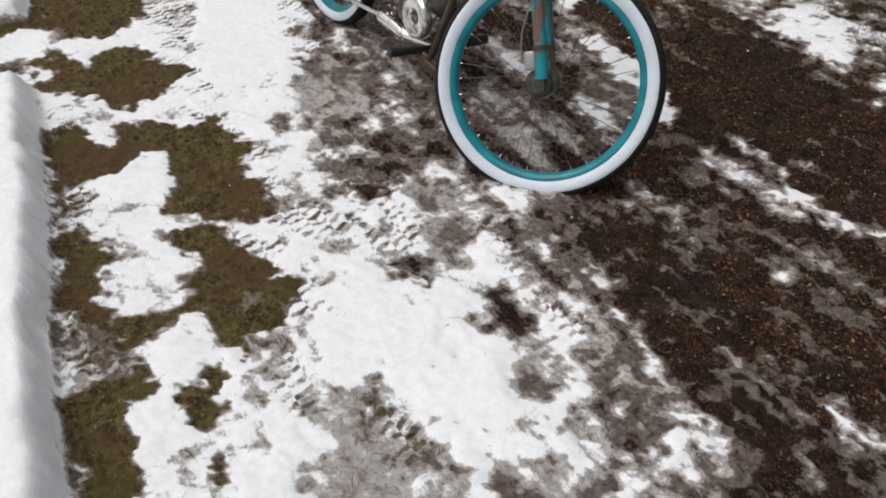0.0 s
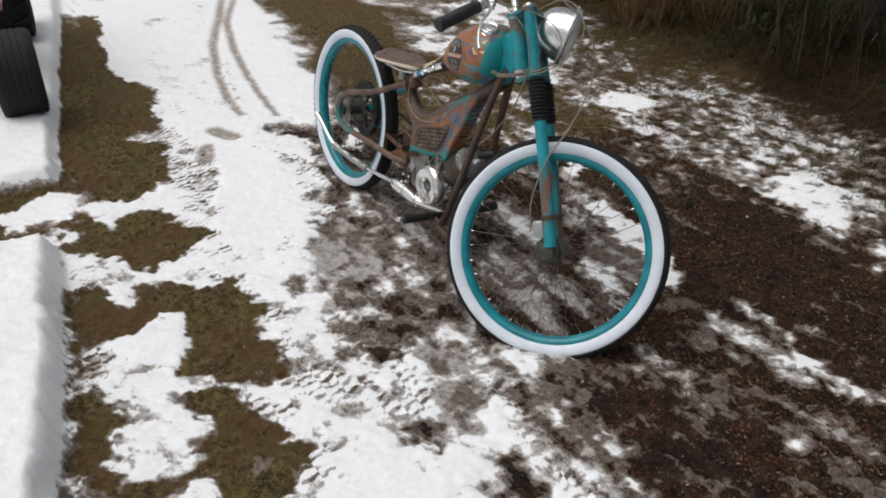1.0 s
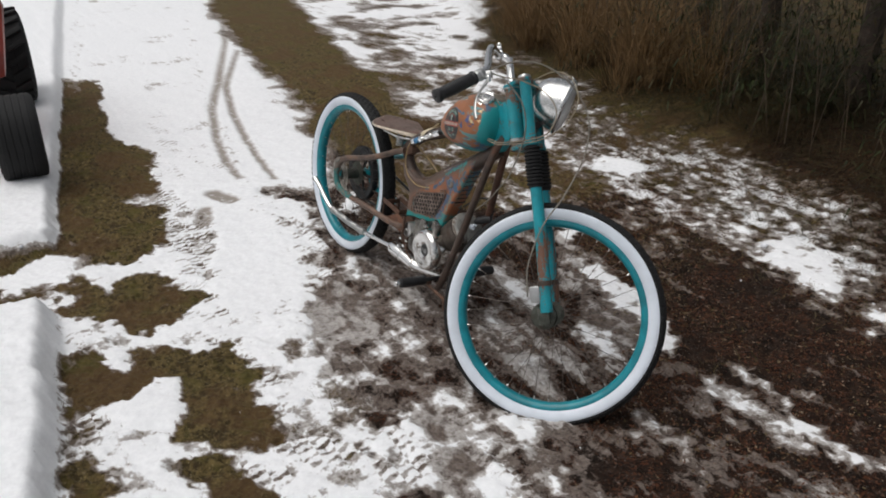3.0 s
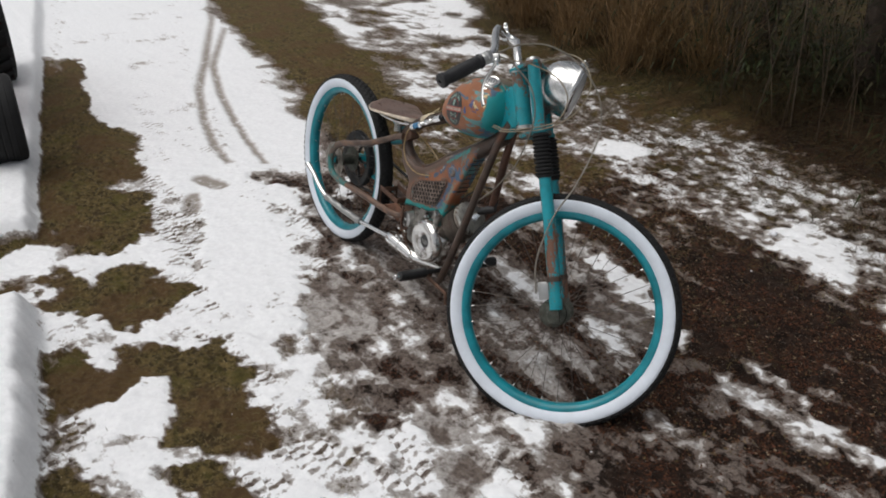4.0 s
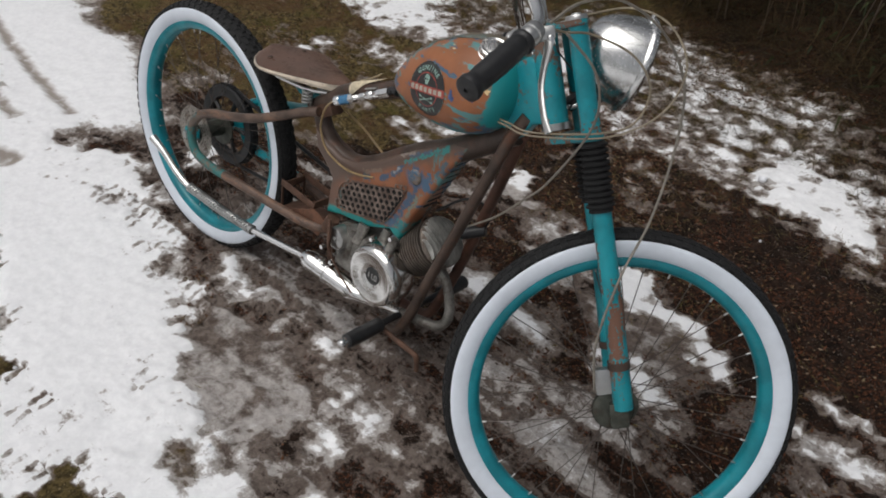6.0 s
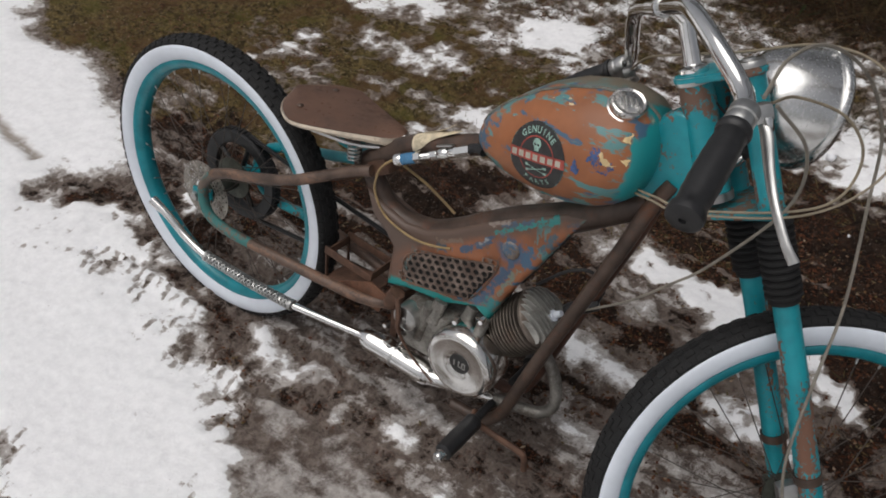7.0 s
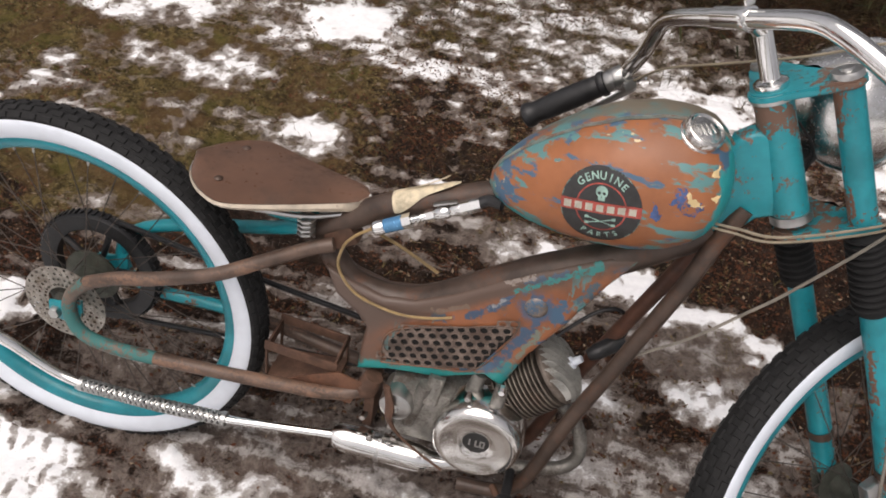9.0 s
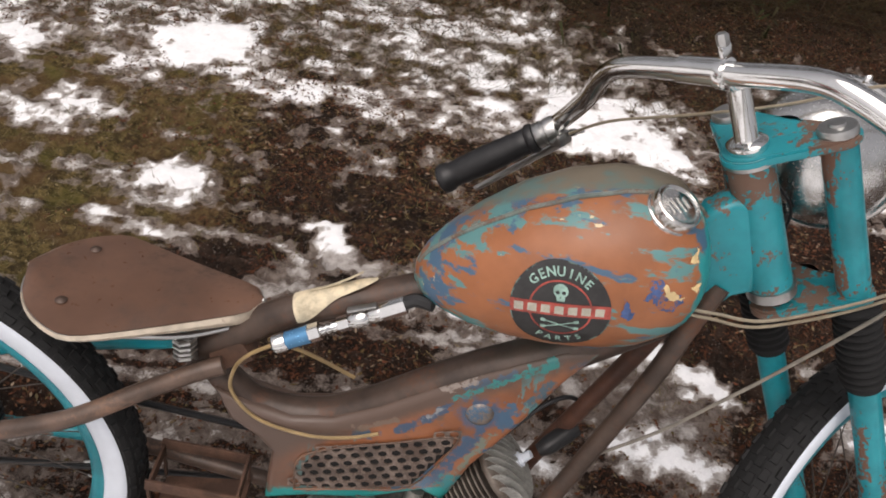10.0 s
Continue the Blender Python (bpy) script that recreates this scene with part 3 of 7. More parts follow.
bm = bmesh.new()
xs = [0.655 + 0.302 * (0.5 - 0.5 * math.cos(math.pi * k / 30)) for k in range(31)]
rings = [[bm.verts.new(p) for p in tank_ring(x)] for x in xs]
for a, d in zip(rings, rings[1:]):
    for k in range(40):
        bm.faces.new((a[k], d[k], d[(k + 1) % 40], a[(k + 1) % 40]))
bm.faces.new(rings[0])
bm.faces.new(rings[-1][::-1])
bmesh.ops.recalc_face_normals(bm, faces=bm.faces)
from mathutils.bvhtree import BVHTree
tank_tree = BVHTree.FromBMesh(bm)


def tank_edges(n):
    """More wear towards the front, the top and the rim of the tank's side."""
    at = n.put("ShaderNodeSeparateXYZ", Vector=n.co)
    u = n.math("MULTIPLY", n.math("SUBTRACT", at.outputs[0], 0.815), 7.4)
    w = n.math("MULTIPLY", n.math("SUBTRACT", n.math("SUBTRACT", at.outputs[2], 0.755), n.math("MULTIPLY", n.math("SUBTRACT", at.outputs[0], 0.81), 0.25)), 12.0)
    r = n.math("ADD", n.math("MULTIPLY", u, u), n.math("MULTIPLY", w, w))
    return n.math("SUBTRACT", n.math("MULTIPLY", n.band(r, 0.2, 1.2), 0.13), 0.045)


tank_mat, n, b, c = paint_layers("worn_tank_paint", [((0.2, 0.1, 0.07), 9, 0.55, 0.75, (1, 1, 1), 0.5), (PALETEAL, 30, 0.55, 0.62, (0.45, 1, 1.6), 1.0), (BLUE, 26, 0.56, 0.62, (0.45, 1, 1.7), 4.2), ((0.62, 0.5, 0.3), 34, 0.72, 0.74, (0.6, 1, 1.2), 8.0)], ORANGE, 0.4, tank_edges)
sep = n.put("ShaderNodeSeparateXYZ", Vector=n.co)
wob = n.math("MULTIPLY", n.math("SUBTRACT", n.noise(24, 4.0, shift=6.0), 0.5), 0.06)
lowz = n.math("SUBTRACT", 1.0, n.band(n.math("ADD", n.math("SUBTRACT", sep.outputs[2], n.math("MULTIPLY", n.math("ABSOLUTE", n.math("SUBTRACT", sep.outputs[0], 0.82)), 0.12)), wob), 0.667, 0.675))
frontx = n.band(n.math("ADD", sep.outputs[0], wob), 0.927, 0.935)
topy = n.band(n.math("ADD", n.math("ADD", sep.outputs[1], n.math("MULTIPLY", n.math("SUBTRACT", sep.outputs[2], 0.79), 0.55)), n.math("MULTIPLY", wob, 0.6)), 0.004, 0.016)
topz = n.math("MULTIPLY", topy, n.band(sep.outputs[2], 0.70, 0.73))
c2 = n.mix(topz, c, n.mix(n.band(n.noise(18, 5.0, shift=3.3), 0.45, 0.6), (0.16, 0.135, 0.1), (0.1, 0.16, 0.15)))
c2 = n.mix(n.math("MAXIMUM", lowz, frontx), c2, (0.01, 0.25, 0.26))
n.set(b, "Base Color", c2)
tank = part("fuel_tank", bm, tank_mat, bike, "teardrop fuel tank in worn orange, blue and turquoise paint", sharp=60)
seam = []
for x in xs[2:-2]:
    hit = tank_tree.ray_cast(V(x, -0.004 - 0.022 * math.sin(math.pi * (x - 0.655) / 0.302), 1.2), V(0, 0, -1))
    if hit[0]:
        seam.append(hit[0] + V(0, 0, 0.0005))
part("tank_seam", tube(seam, 0.0028, 8, 2), plain("seam_worn", (0.16, 0.19, 0.17), 0.35, 0.4, 0.3, 40, 0.2, GREYRUST, (0.45, 0.6)), tank, "raised welded seam")


def on_tank(x, z, off=0.001):
    hit = tank_tree.ray_cast(V(x, -0.4, z), V(0, 1, 0))
    return (hit[0] + hit[1] * off) if hit[0] else None


hit = tank_tree.ray_cast(V(0.899, -0.036, 1.2), V(0, 0, -1))
capm = Matrix.Translation(hit[0]) @ (hit[1] + V(0.05, 0, 0)).to_track_quat("Z", "Y").to_matrix().to_4x4()
cap = part("fuel_cap", lathe([(0.0, 0.0075), (0.016, 0.0075), (0.0195, 0.0065), (0.021, 0.007), (0.0235, 0.0085), (0.0255, 0.007), (0.0265, 0.003), (0.0265, -0.004), (0.0285, -0.005), (0.029, -0.009)], 40, "z"), M["polished"], bike, "round chrome fuel cap", capm)
bm = bmesh.new()
for k in range(4):
    add_box(bm, ((k - 1.5) * 0.0075, 0, 0.008), (0.0028, 0.019 - abs(k - 1.5) * 0.004, 0.0012), 0.0004)
part("cap_ribs", bm, M["dullchrome"], cap, "embossed bars on the cap")

# round sticker on the tank's side
DX, DZ, DR = 0.802, 0.743, 0.058


def sticker(name, bm, mat, label, off, cut=0.006, size=0.86, turn=0.17, rag=0.0):
    """A flat bmesh in (u, v) of the sticker's plane, laid on the tank."""
    bmesh.ops.scale(bm, vec=(size, size, 1), verts=bm.verts)
    for _ in range(3):
        es = [e for e in bm.edges if e.calc_length() > cut]
        if es:
            bmesh.ops.subdivide_edges(bm, edges=es, cuts=1)
    bmesh.ops.triangulate(bm, faces=bm.faces)
    for v in bm.verts:
        if rag:
            v.co += rag * noise.noise_vector(v.co * 160) + rag * 0.6 * noise.noise_vector(v.co * 420)
        p = on_tank(DX + v.co.x * math.cos(turn) - v.co.y * math.sin(turn), DZ + v.co.y * math.cos(turn) + v.co.x * math.sin(turn), off)
        if p is not None:
            v.co = p
    bmesh.ops.recalc_face_normals(bm, faces=bm.faces)
    for f in bm.faces:
        if f.normal.y > 0:
            f.normal_flip()
    return part(name, bm, mat, tank, label)


def ring_flat(r0, r1, seg=48, a0=0.0, a1=360.0):
    bm = bmesh.new()
    vs = [[bm.verts.new((r * math.cos(radians(a0 + (a1 - a0) * k / seg)), r * math.sin(radians(a0 + (a1 - a0) * k / seg)), 0)) for k in range(seg + (a1 - a0 < 360))] for r in (r0, r1)]
    n = len(vs[0])
    for k in range(n if a1 - a0 >= 360 else n - 1):
        bm.faces.new((vs[0][k], vs[0][(k + 1) % n], vs[1][(k + 1) % n], vs[1][k]))
    return bm


def flat_poly(bm, pts):
    bm.faces.new([bm.verts.new((x, y, 0)) for x, y in pts])
    return bm


def disc_flat(r, seg=40, rings=8, cx=0.0, cy=0.0):
    bm = bmesh.new()
    prev = None
    mid = bm.verts.new((cx, cy, 0))
    for j in range(1, rings + 1):
        ring = [bm.verts.new((cx + r * j / rings * math.cos(2 * math.pi * k / seg), cy + r * j / rings * math.sin(2 * math.pi * k / seg), 0)) for k in range(seg)]
        for k in range(seg):
            bm.faces.new((prev[k], prev[(k + 1) % seg], ring[(k + 1) % seg], ring[k]) if prev else (mid, ring[k], ring[(k + 1) % seg]))
        prev = ring
    return bm


def letters(text, size, radius=None, mid=90.0, step=14.0, y=0.0):
    """Letters as a flat bmesh, along an arc where a radius is given."""
    out = bmesh.new()
    for k, ch in enumerate(text):
        cu = bpy.data.curves.new("letter", "FONT")
        cu.body, cu.size, cu.align_x, cu.align_y, cu.resolution_u = ch, size, "CENTER", "CENTER", 2
        cu.offset = size * 0.02
        ob = new("letter", cu)
        me = bpy.data.meshes.new_from_object(ob.evaluated_get(bpy.context.evaluated_depsgraph_get()))
        bpy.data.objects.remove(ob)
        o = (len(text) - 1) / 2 - k
        if radius:
            top = mid > 0
            a = radians(mid + (o if top else -o) * step)
            mm = Matrix.Translation((radius * math.cos(a), radius * math.sin(a), 0)) @ Matrix.Rotation(a - math.pi / 2 if top else a + math.pi / 2, 4, "Z")
        else:
            mm = Matrix.Translation((-o * step, y, 0))
        me.transform(mm)
        out.from_mesh(me)
        bpy.data.meshes.remove(me)
    return out


sticker("sticker_disc", disc_flat(DR), M["decalblack"], "round black sticker, scuffed", 0.0008)
sticker("sticker_rim", ring_flat(DR - 0.0014, DR), M["decalrim"], "pale ring round the sticker", 0.0012)
bm = ring_flat(0.0345, 0.0365)
sticker("sticker_ring", bm, M["decalred"], "thin red ring", 0.0012)
sticker("sticker_band", flat_poly(bmesh.new(), [(-0.0575, -0.0085), (0.0575, -0.0085), (0.0575, 0.0085), (-0.0575, 0.0085)]), M["decalred"], "red band across the sticker", 0.0014, 0.008)
for k in range(7):
    x0 = -0.053 + k * 0.0154
    sticker("sticker_block", flat_poly(bmesh.new(), [(x0, -0.0052), (x0 + 0.0105, -0.0056), (x0 + 0.0108, 0.0056), (x0 + 0.0004, 0.0052)]), M["decalcream"], "", 0.0018, 0.01)
sticker("sticker_word", letters("GENUINE", 0.0145, 0.0455, 90, 14), M["decalmint"], "pale green arched lettering", 0.0016, 0.008)
sticker("sticker_word", letters("PARTS", 0.013, 0.0455, -90, 15), M["decalmint"], "pale green arched lettering", 0.0016, 0.008)
bm = disc_flat(0.0085, 18, 2, 0, 0.024)
flat_poly(bm, [(-0.005, 0.018), (-0.0045, 0.0115), (0.0045, 0.0115), (0.005, 0.018)])
sticker("sticker_emblem", bm, M["decalmint"], "small pale round emblem", 0.0016, 0.01)
bm = disc_flat(0.0024, 10, 1, -0.0035, 0.0225)
b2 = disc_flat(0.0024, 10, 1, 0.0035, 0.0225)
me = bpy.data.meshes.new("tmp")
b2.to_mesh(me)
b2.free()
bm.from_mesh(me)
bpy.data.meshes.remove(me)
flat_poly(bm, [(-0.0008, 0.0155), (0.0008, 0.0155), (0, 0.0185)])
sticker("sticker_spots", bm, M["decalblack"], "dark spots on the emblem", 0.0022, 0.01)
bm = bmesh.new()
for s in (1, -1):
    flat_poly(bm, [(-0.017, s * 0.004 - 0.0205), (-0.0165, s * 0.0055 - 0.0205), (0.017, -s * 0.004 - 0.0205), (0.0165, -s * 0.0055 - 0.0205)])
    for q in (-1, 1):
        flat_poly(bm, [(q * 0.019 + u * 0.0028, -q * s * 0.005 - 0.0205 + w * 0.0022) for u, w in ((-1, -1), (1, -1), (1, 1), (-1, 1))])
sticker("sticker_cross", bm, M["decalmint"], "pale crossed bars", 0.0016, 0.01)
# chipped paint patches beside the sticker
bm = bmesh.new()
flat_poly(bm, [(0.088, 0.018), (0.098, 0.022), (0.106, 0.006), (0.122, -0.006), (0.118, -0.014), (0.104, -0.018), (0.094, -0.004), (0.082, 0.004)])
flat_poly(bm, [(0.062, 0.006), (0.066, -0.004), (0.074, -0.014), (0.07, -0.017), (0.06, -0.01)])
sticker("paint_patch", bm, plain("old_blue_paint", (0.045, 0.085, 0.21), 0.4, 0, 0.4, 50, 0.1, ORANGE, (0.52, 0.57)), "older blue paint showing through", 0.0007, 0.0025, 1.0, 0.3, 0.007)
bm = bmesh.new()
flat_poly(bm, [(0.1, 0.014), (0.106, 0.016), (0.112, 0.004), (0.122, -0.004), (0.12, -0.007), (0.109, -0.002)])
flat_poly(bm, [(0.132, 0.034), (0.137, 0.036), (0.139, 0.024), (0.135, 0.024)])
flat_poly(bm, [(0.13, 0.0), (0.136, 0.006), (0.139, 0.002), (0.134, -0.005)])
sticker("paint_chip", bm, plain("old_cream_paint", (0.66, 0.5, 0.26), 0.4, 0, 0.2, 60, 0.1), "cream chips in the paint", 0.0011, 0.002, 1.0, 0.3, 0.0045)

# fuel tap and fittings between seat and tank
A0, A1 = V(0.508, -0.037, 0.598), V(0.650, -0.023, 0.670)
dirn = (A1 - A0).normalized()


def fitting(name, s0, s1, prof, mat, label, seg=6):
    L = (A1 - A0).length
    mm = Matrix.Translation(A0.lerp(A1, s0)) @ dirn.to_track_quat("Z", "Y").to_matrix().to_4x4()
    ln = (s1 - s0) * L
    return part(name, lathe([(0.0, 0)] + [(r * 0.86, a * ln) for r, a in prof] + [(0.0, ln)], seg, "z"), M[mat], bike, label, mm)


fuel = fitting("fuel_tap", 0.0, 0.11, [(0.0105, 0), (0.013, 0.15), (0.013, 0.85), (0.011, 1)], "chrome", "chrome fuel tap with blue collar", 16)
fitting("blue_collar", 0.11, 0.28, [(0.0125, 0), (0.0125, 1)], "blueanod", "pale blue collar", 18)
fitting("hex_fitting", 0.28, 0.36, [(0.0125, 0.0), (0.0125, 1)], "chrome", "chrome hexagon fitting")
fitting("hose_tail", 0.36, 0.5, [(0.006, 0), (0.008, 0.1), (0.005, 0.3), (0.008, 0.4), (0.005, 0.6), (0.008, 0.7), (0.006, 1)], "chrome", "ribbed hose tail", 12)
fitting("hex_fitting", 0.5, 0.58, [(0.0105, 0), (0.0105, 1)], "chrome", "chrome hexagon fitting")
fitting("valve_body", 0.58, 0.82, [(0.008, 0), (0.012, 0.2), (0.012, 0.5), (0.0085, 0.6), (0.011, 0.7), (0.011, 1)], "chrome", "small chrome valve body", 14)
fitting("end_nut", 0.82, 1.0, [(0.0125, 0), (0.0125, 1)], "chrome", "grey end nut")
bm = box(A0.lerp(A1, 0.68) + V(-0.002, 0.0, 0.014), (0.034, 0.009, 0.003), 0.001, pose(0, 0, 0, 0, -22))
part("valve_lever", bm, M["dullchrome"], bike, "flat valve lever")
bm = bmesh.new()
rows = []
for i in range(15):
    u = i / 14
    lo, hi = 205 - 112 * u ** 0.8 + 5 * math.sin(9 * u), 30 + 55 * u ** 2
    if i == 0:
        lo -= 12
    r = 0.0201 + 0.0009 * abs(math.sin(5 * u)) + 0.0012 * u
    rows.append([bm.verts.new((r * math.cos(radians(hi + (lo - hi) * k / 10)), r * math.sin(radians(hi + (lo - hi) * k / 10)), 0.102 * u)) for k in range(11)])
for p, q in zip(rows, rows[1:]):
    for k in range(10):
        bm.faces.new((p[k], p[k + 1], q[k + 1], q[k]))
strip = [[bm.verts.new((0.006 - 0.006 * v, 0.0205 + 0.012 * u * u + v * 0.0025 * (1 - 0.6 * u), 0.018 + 0.07 * u)) for v in (0, 1)] for u in (0, 0.25, 0.5, 0.75, 1)]
for p, q in zip(strip, strip[1:]):
    bm.faces.new((p[0], p[1], q[1], q[0]))
bmesh.ops.recalc_face_normals(bm, faces=bm.faces)
bmesh.ops.solidify(bm, geom=bm.faces[:], thickness=0.0006)
part("tape_wrap", bm, plain("peeling_cream_tape", (0.56, 0.48, 0.34), 0.6, 0, 0.3, 60, 0.3, (0.33, 0.26, 0.17), (0.58, 0.7)), bike, "peeling cream tape on the tube", Matrix.Translation((0.53, 0, 0.624)) @ V(0.068, 0, 0.028).to_track_quat("Z", "Y").to_matrix().to_4x4())
part("breather_hose", tube([(0.507, -0.04, 0.60), (0.48, -0.034, 0.575), (0.462, -0.028, 0.545), (0.458, -0.026, 0.505), (0.49, -0.03, 0.468), (0.55, -0.033, 0.453), (0.60, -0.034, 0.458), (0.64, -0.03, 0.468)], 0.0024, 7), M["hose"], bike, "yellowed fuel hose")
part("breather_hose", tube([(0.507, -0.036, 0.605), (0.50, 0.0, 0.57), (0.54, 0.03, 0.53), (0.60, 0.035, 0.495)], 0.0027, 7), M["hose"], bike, "yellowed fuel hose")
part("black_hose", tube([(0.645, -0.023, 0.668), (0.66, -0.022, 0.677), (0.68, -0.03, 0.68)], 0.008, 9), M["black"], bike, "short black hose")

# saddle
bm = bmesh.new()
rows = []
for i in range(23):
    s = (i / 22) ** 1.7 if i < 14 else (14 / 22) ** 1.7 + (1 - (14 / 22) ** 1.7) * (1 - (1 - (i - 14) / 8) ** 1.3)
    x = 0.213 + 0.272 * s
    w = 0.102 * min(1.0, (1 - (1 - min(s / 0.40, 1)) ** 2.0) ** 0.5) * (1 - 0.80 * max(0.0, (s - 0.28) / 0.72) ** 1.0)
    if s > 0.93:
        w *= max(0.0, 1 - ((s - 0.93) / 0.07) ** 2) ** 0.5 * 0.9 + 0.1
    row = []
    for k in range(13):
        v = k / 6 - 1
        z = 0.604 + 0.016 * s + 0.018 * (1 - s) ** 3 - 0.009 * v * v * (1 - 0.5 * s) + 0.002
        row.append(bm.verts.new((x, 0.022 - 0.006 * s + v * w, z)))
    rows.append(row)
for a, d in zip(rows, rows[1:]):
    for k in range(12):
        bm.faces.new((a[k], d[k], d[k + 1], a[k + 1]))
rows = [[v.co.copy() for v in r] for r in rows]
edge_pts = rows[0] + [r[-1] for r in rows[1:]] + rows[-1][-2::-1] + [r[0] for r in reversed(rows[1:-1])]
bmesh.ops.recalc_face_normals(bm, faces=bm.faces)
bmesh.ops.solidify(bm, geom=bm.faces[:], thickness=0.008)
saddle = part("saddle", bm, M["leather"], bike, "brown leather solo saddle with pale metal edge")
ring = edge_pts + [edge_pts[0]]
part("saddle_edge", tube([p + V(0, 0, -0.004) for p in ring], 0.0026, 8, 0, caps=False), M["dullchrome"], saddle, "thin worn metal edge")
bm = bmesh.new()
lip = []
for i, r in enumerate(rows[3:]):
    p, u = r[0].copy(), i / 19
    d = 0.005 + 0.011 * u ** 1.5
    lip.append([bm.verts.new(p + V(0, -0.003, 0.0006)), bm.verts.new(p + V(0, -0.0055, -d * 0.45)), bm.verts.new(p + V(0, -0.002, -d))])
for p, q in zip(lip, lip[1:]):
    for k in range(2):
        bm.faces.new((p[k], p[k + 1], q[k + 1], q[k]))
bmesh.ops.recalc_face_normals(bm, faces=bm.faces)
bmesh.ops.solidify(bm, geom=bm.faces[:], thickness=0.0015)
part("saddle_lip", bm, M["cream"], saddle, "worn pale metal lip")
for p in (V(0.27, 0.07, 0.617), V(0.27, -0.03, 0.617)):
    part("saddle_rivet", lathe([(0, 0.003), (0.005, 0.002), (0.007, 0)], 12, "z"), plain("dark_rivet", (0.075, 0.047, 0.035), 0.45, 0.2), saddle, "dark rivet", Matrix.Translation(p))
bm = tube([(0.32, -0.05, 0.592), (0.40, -0.03, 0.586), (0.46, -0.006, 0.592)], 0.004, 8)
add_tube(bm, [(0.32, 0.08, 0.592), (0.40, 0.05, 0.586), (0.46, 0.03, 0.592)], 0.004, 8)
add_box(bm, (0.44, 0.012, 0.588), (0.045, 0.05, 0.014), 0.004)
part("saddle_frame", bm, M["dullchrome"], saddle, "steel saddle rails and clamp")
for y in (-0.045, 0.075):
    part("saddle_spring", tube([(0.405 + 0.012 * math.cos(k * 0.9), y * 0.6 + 0.012 * math.sin(k * 0.9), 0.552 + k * 0.0011) for k in range(32)], 0.0026, 6, 0), M["dullchrome"], saddle, "coil spring under the saddle")

# engine
eng = part("engine", box((0.655, -0.005, 0.262), (0.19, 0.085, 0.115), 0.018), M["alloy"], bike, "small two-stroke engine of dull cast alloy")
bm = lathe([(0.0, -0.072), (0.02, -0.0725), (0.026, -0.0765), (0.034, -0.079), (0.048, -0.0785), (0.0555, -0.0825), (0.062, -0.083), (0.069, -0.0785), (0.0735, -0.068), (0.0745, -0.05), (0.0745, -0.02), (0.071, -0.012)], 56, centre=(0.717, 0, 0.266))
cover = part("flywheel_cover", bm, M["polished"], eng, "polished round flywheel cover")
part("cover_badge", lathe([(0.0, -0.0745), (0.021, -0.0745), (0.0225, -0.073)], 32, centre=(0.717, 0, 0.266)), M["decalblack"], eng, "small black round badge")
bm = bmesh.new()
for x, w in ((-0.010, 0.0028), (0.0, 0.0028), (0.0075, 0.0026), (0.0135, 0.0026)):
    add_box(bm, (0.717 + x, -0.0753, 0.266), (w, 0.0012, 0.013), 0.0003)
add_box(bm, (0.717 + 0.0105, -0.0753, 0.272), (0.007, 0.0012, 0.0024), 0.0003)
add_box(bm, (0.717 + 0.0105, -0.0753, 0.26), (0.007, 0.0012, 0.0024), 0.0003)
add_box(bm, (0.717 + 0.0025, -0.0753, 0.26), (0.006, 0.0012, 0.0024), 0.0003)
part("badge_mark", bm, M["dullchrome"], eng, "pale bars on the badge")
bm = lathe([(0.0, -0.074), (0.006, -0.074), (0.007, -0.07), (0.02, -0.069), (0.026, -0.066), (0.0275, -0.06), (0.0275, -0.01)], 32, centre=(0.579, 0, 0.29))
part("side_cap", bm, M["dullchrome"], eng, "round dull metal cap")
part("clutch_lever", tube([(0.562, -0.07, 0.335), (0.572, -0.077, 0.305), (0.574, -0.078, 0.272), (0.594, -0.078, 0.242), (0.63, -0.085, 0.222), (0.672, -0.088, 0.2)], [0.009, 0.0115, 0.009, 0.005, 0.0042, 0.0042], 8, flat=0.5), M["rust"], eng, "rusty clutch lever")
for p, q, r in (((0.63, -0.045, 0.30), (0.635, -0.03, 0.345), 0.014), ((0.69, -0.03, 0.32), (0.70, -0.02, 0.362), 0.012), ((0.60, -0.04, 0.24), (0.62, -0.045, 0.335), 0.012), ((0.735, -0.05, 0.335), (0.738, -0.04, 0.365), 0.011)):
    part("engine_boss", tube([p, q], r, 12, 0), M["alloy"], eng)
for p in ((0.574, -0.062, 0.244), (0.69, -0.06, 0.345), (0.738, -0.052, 0.368), (0.525, -0.05, 0.235), (0.545, -0.07, 0.215), (0.585, -0.075, 0.232)):
    part("engine_bolt", lathe([(0, -0.006), (0.005, -0.006), (0.0065, -0.002), (0.0065, 0.008)], 6, centre=p), M["chrome"], eng)
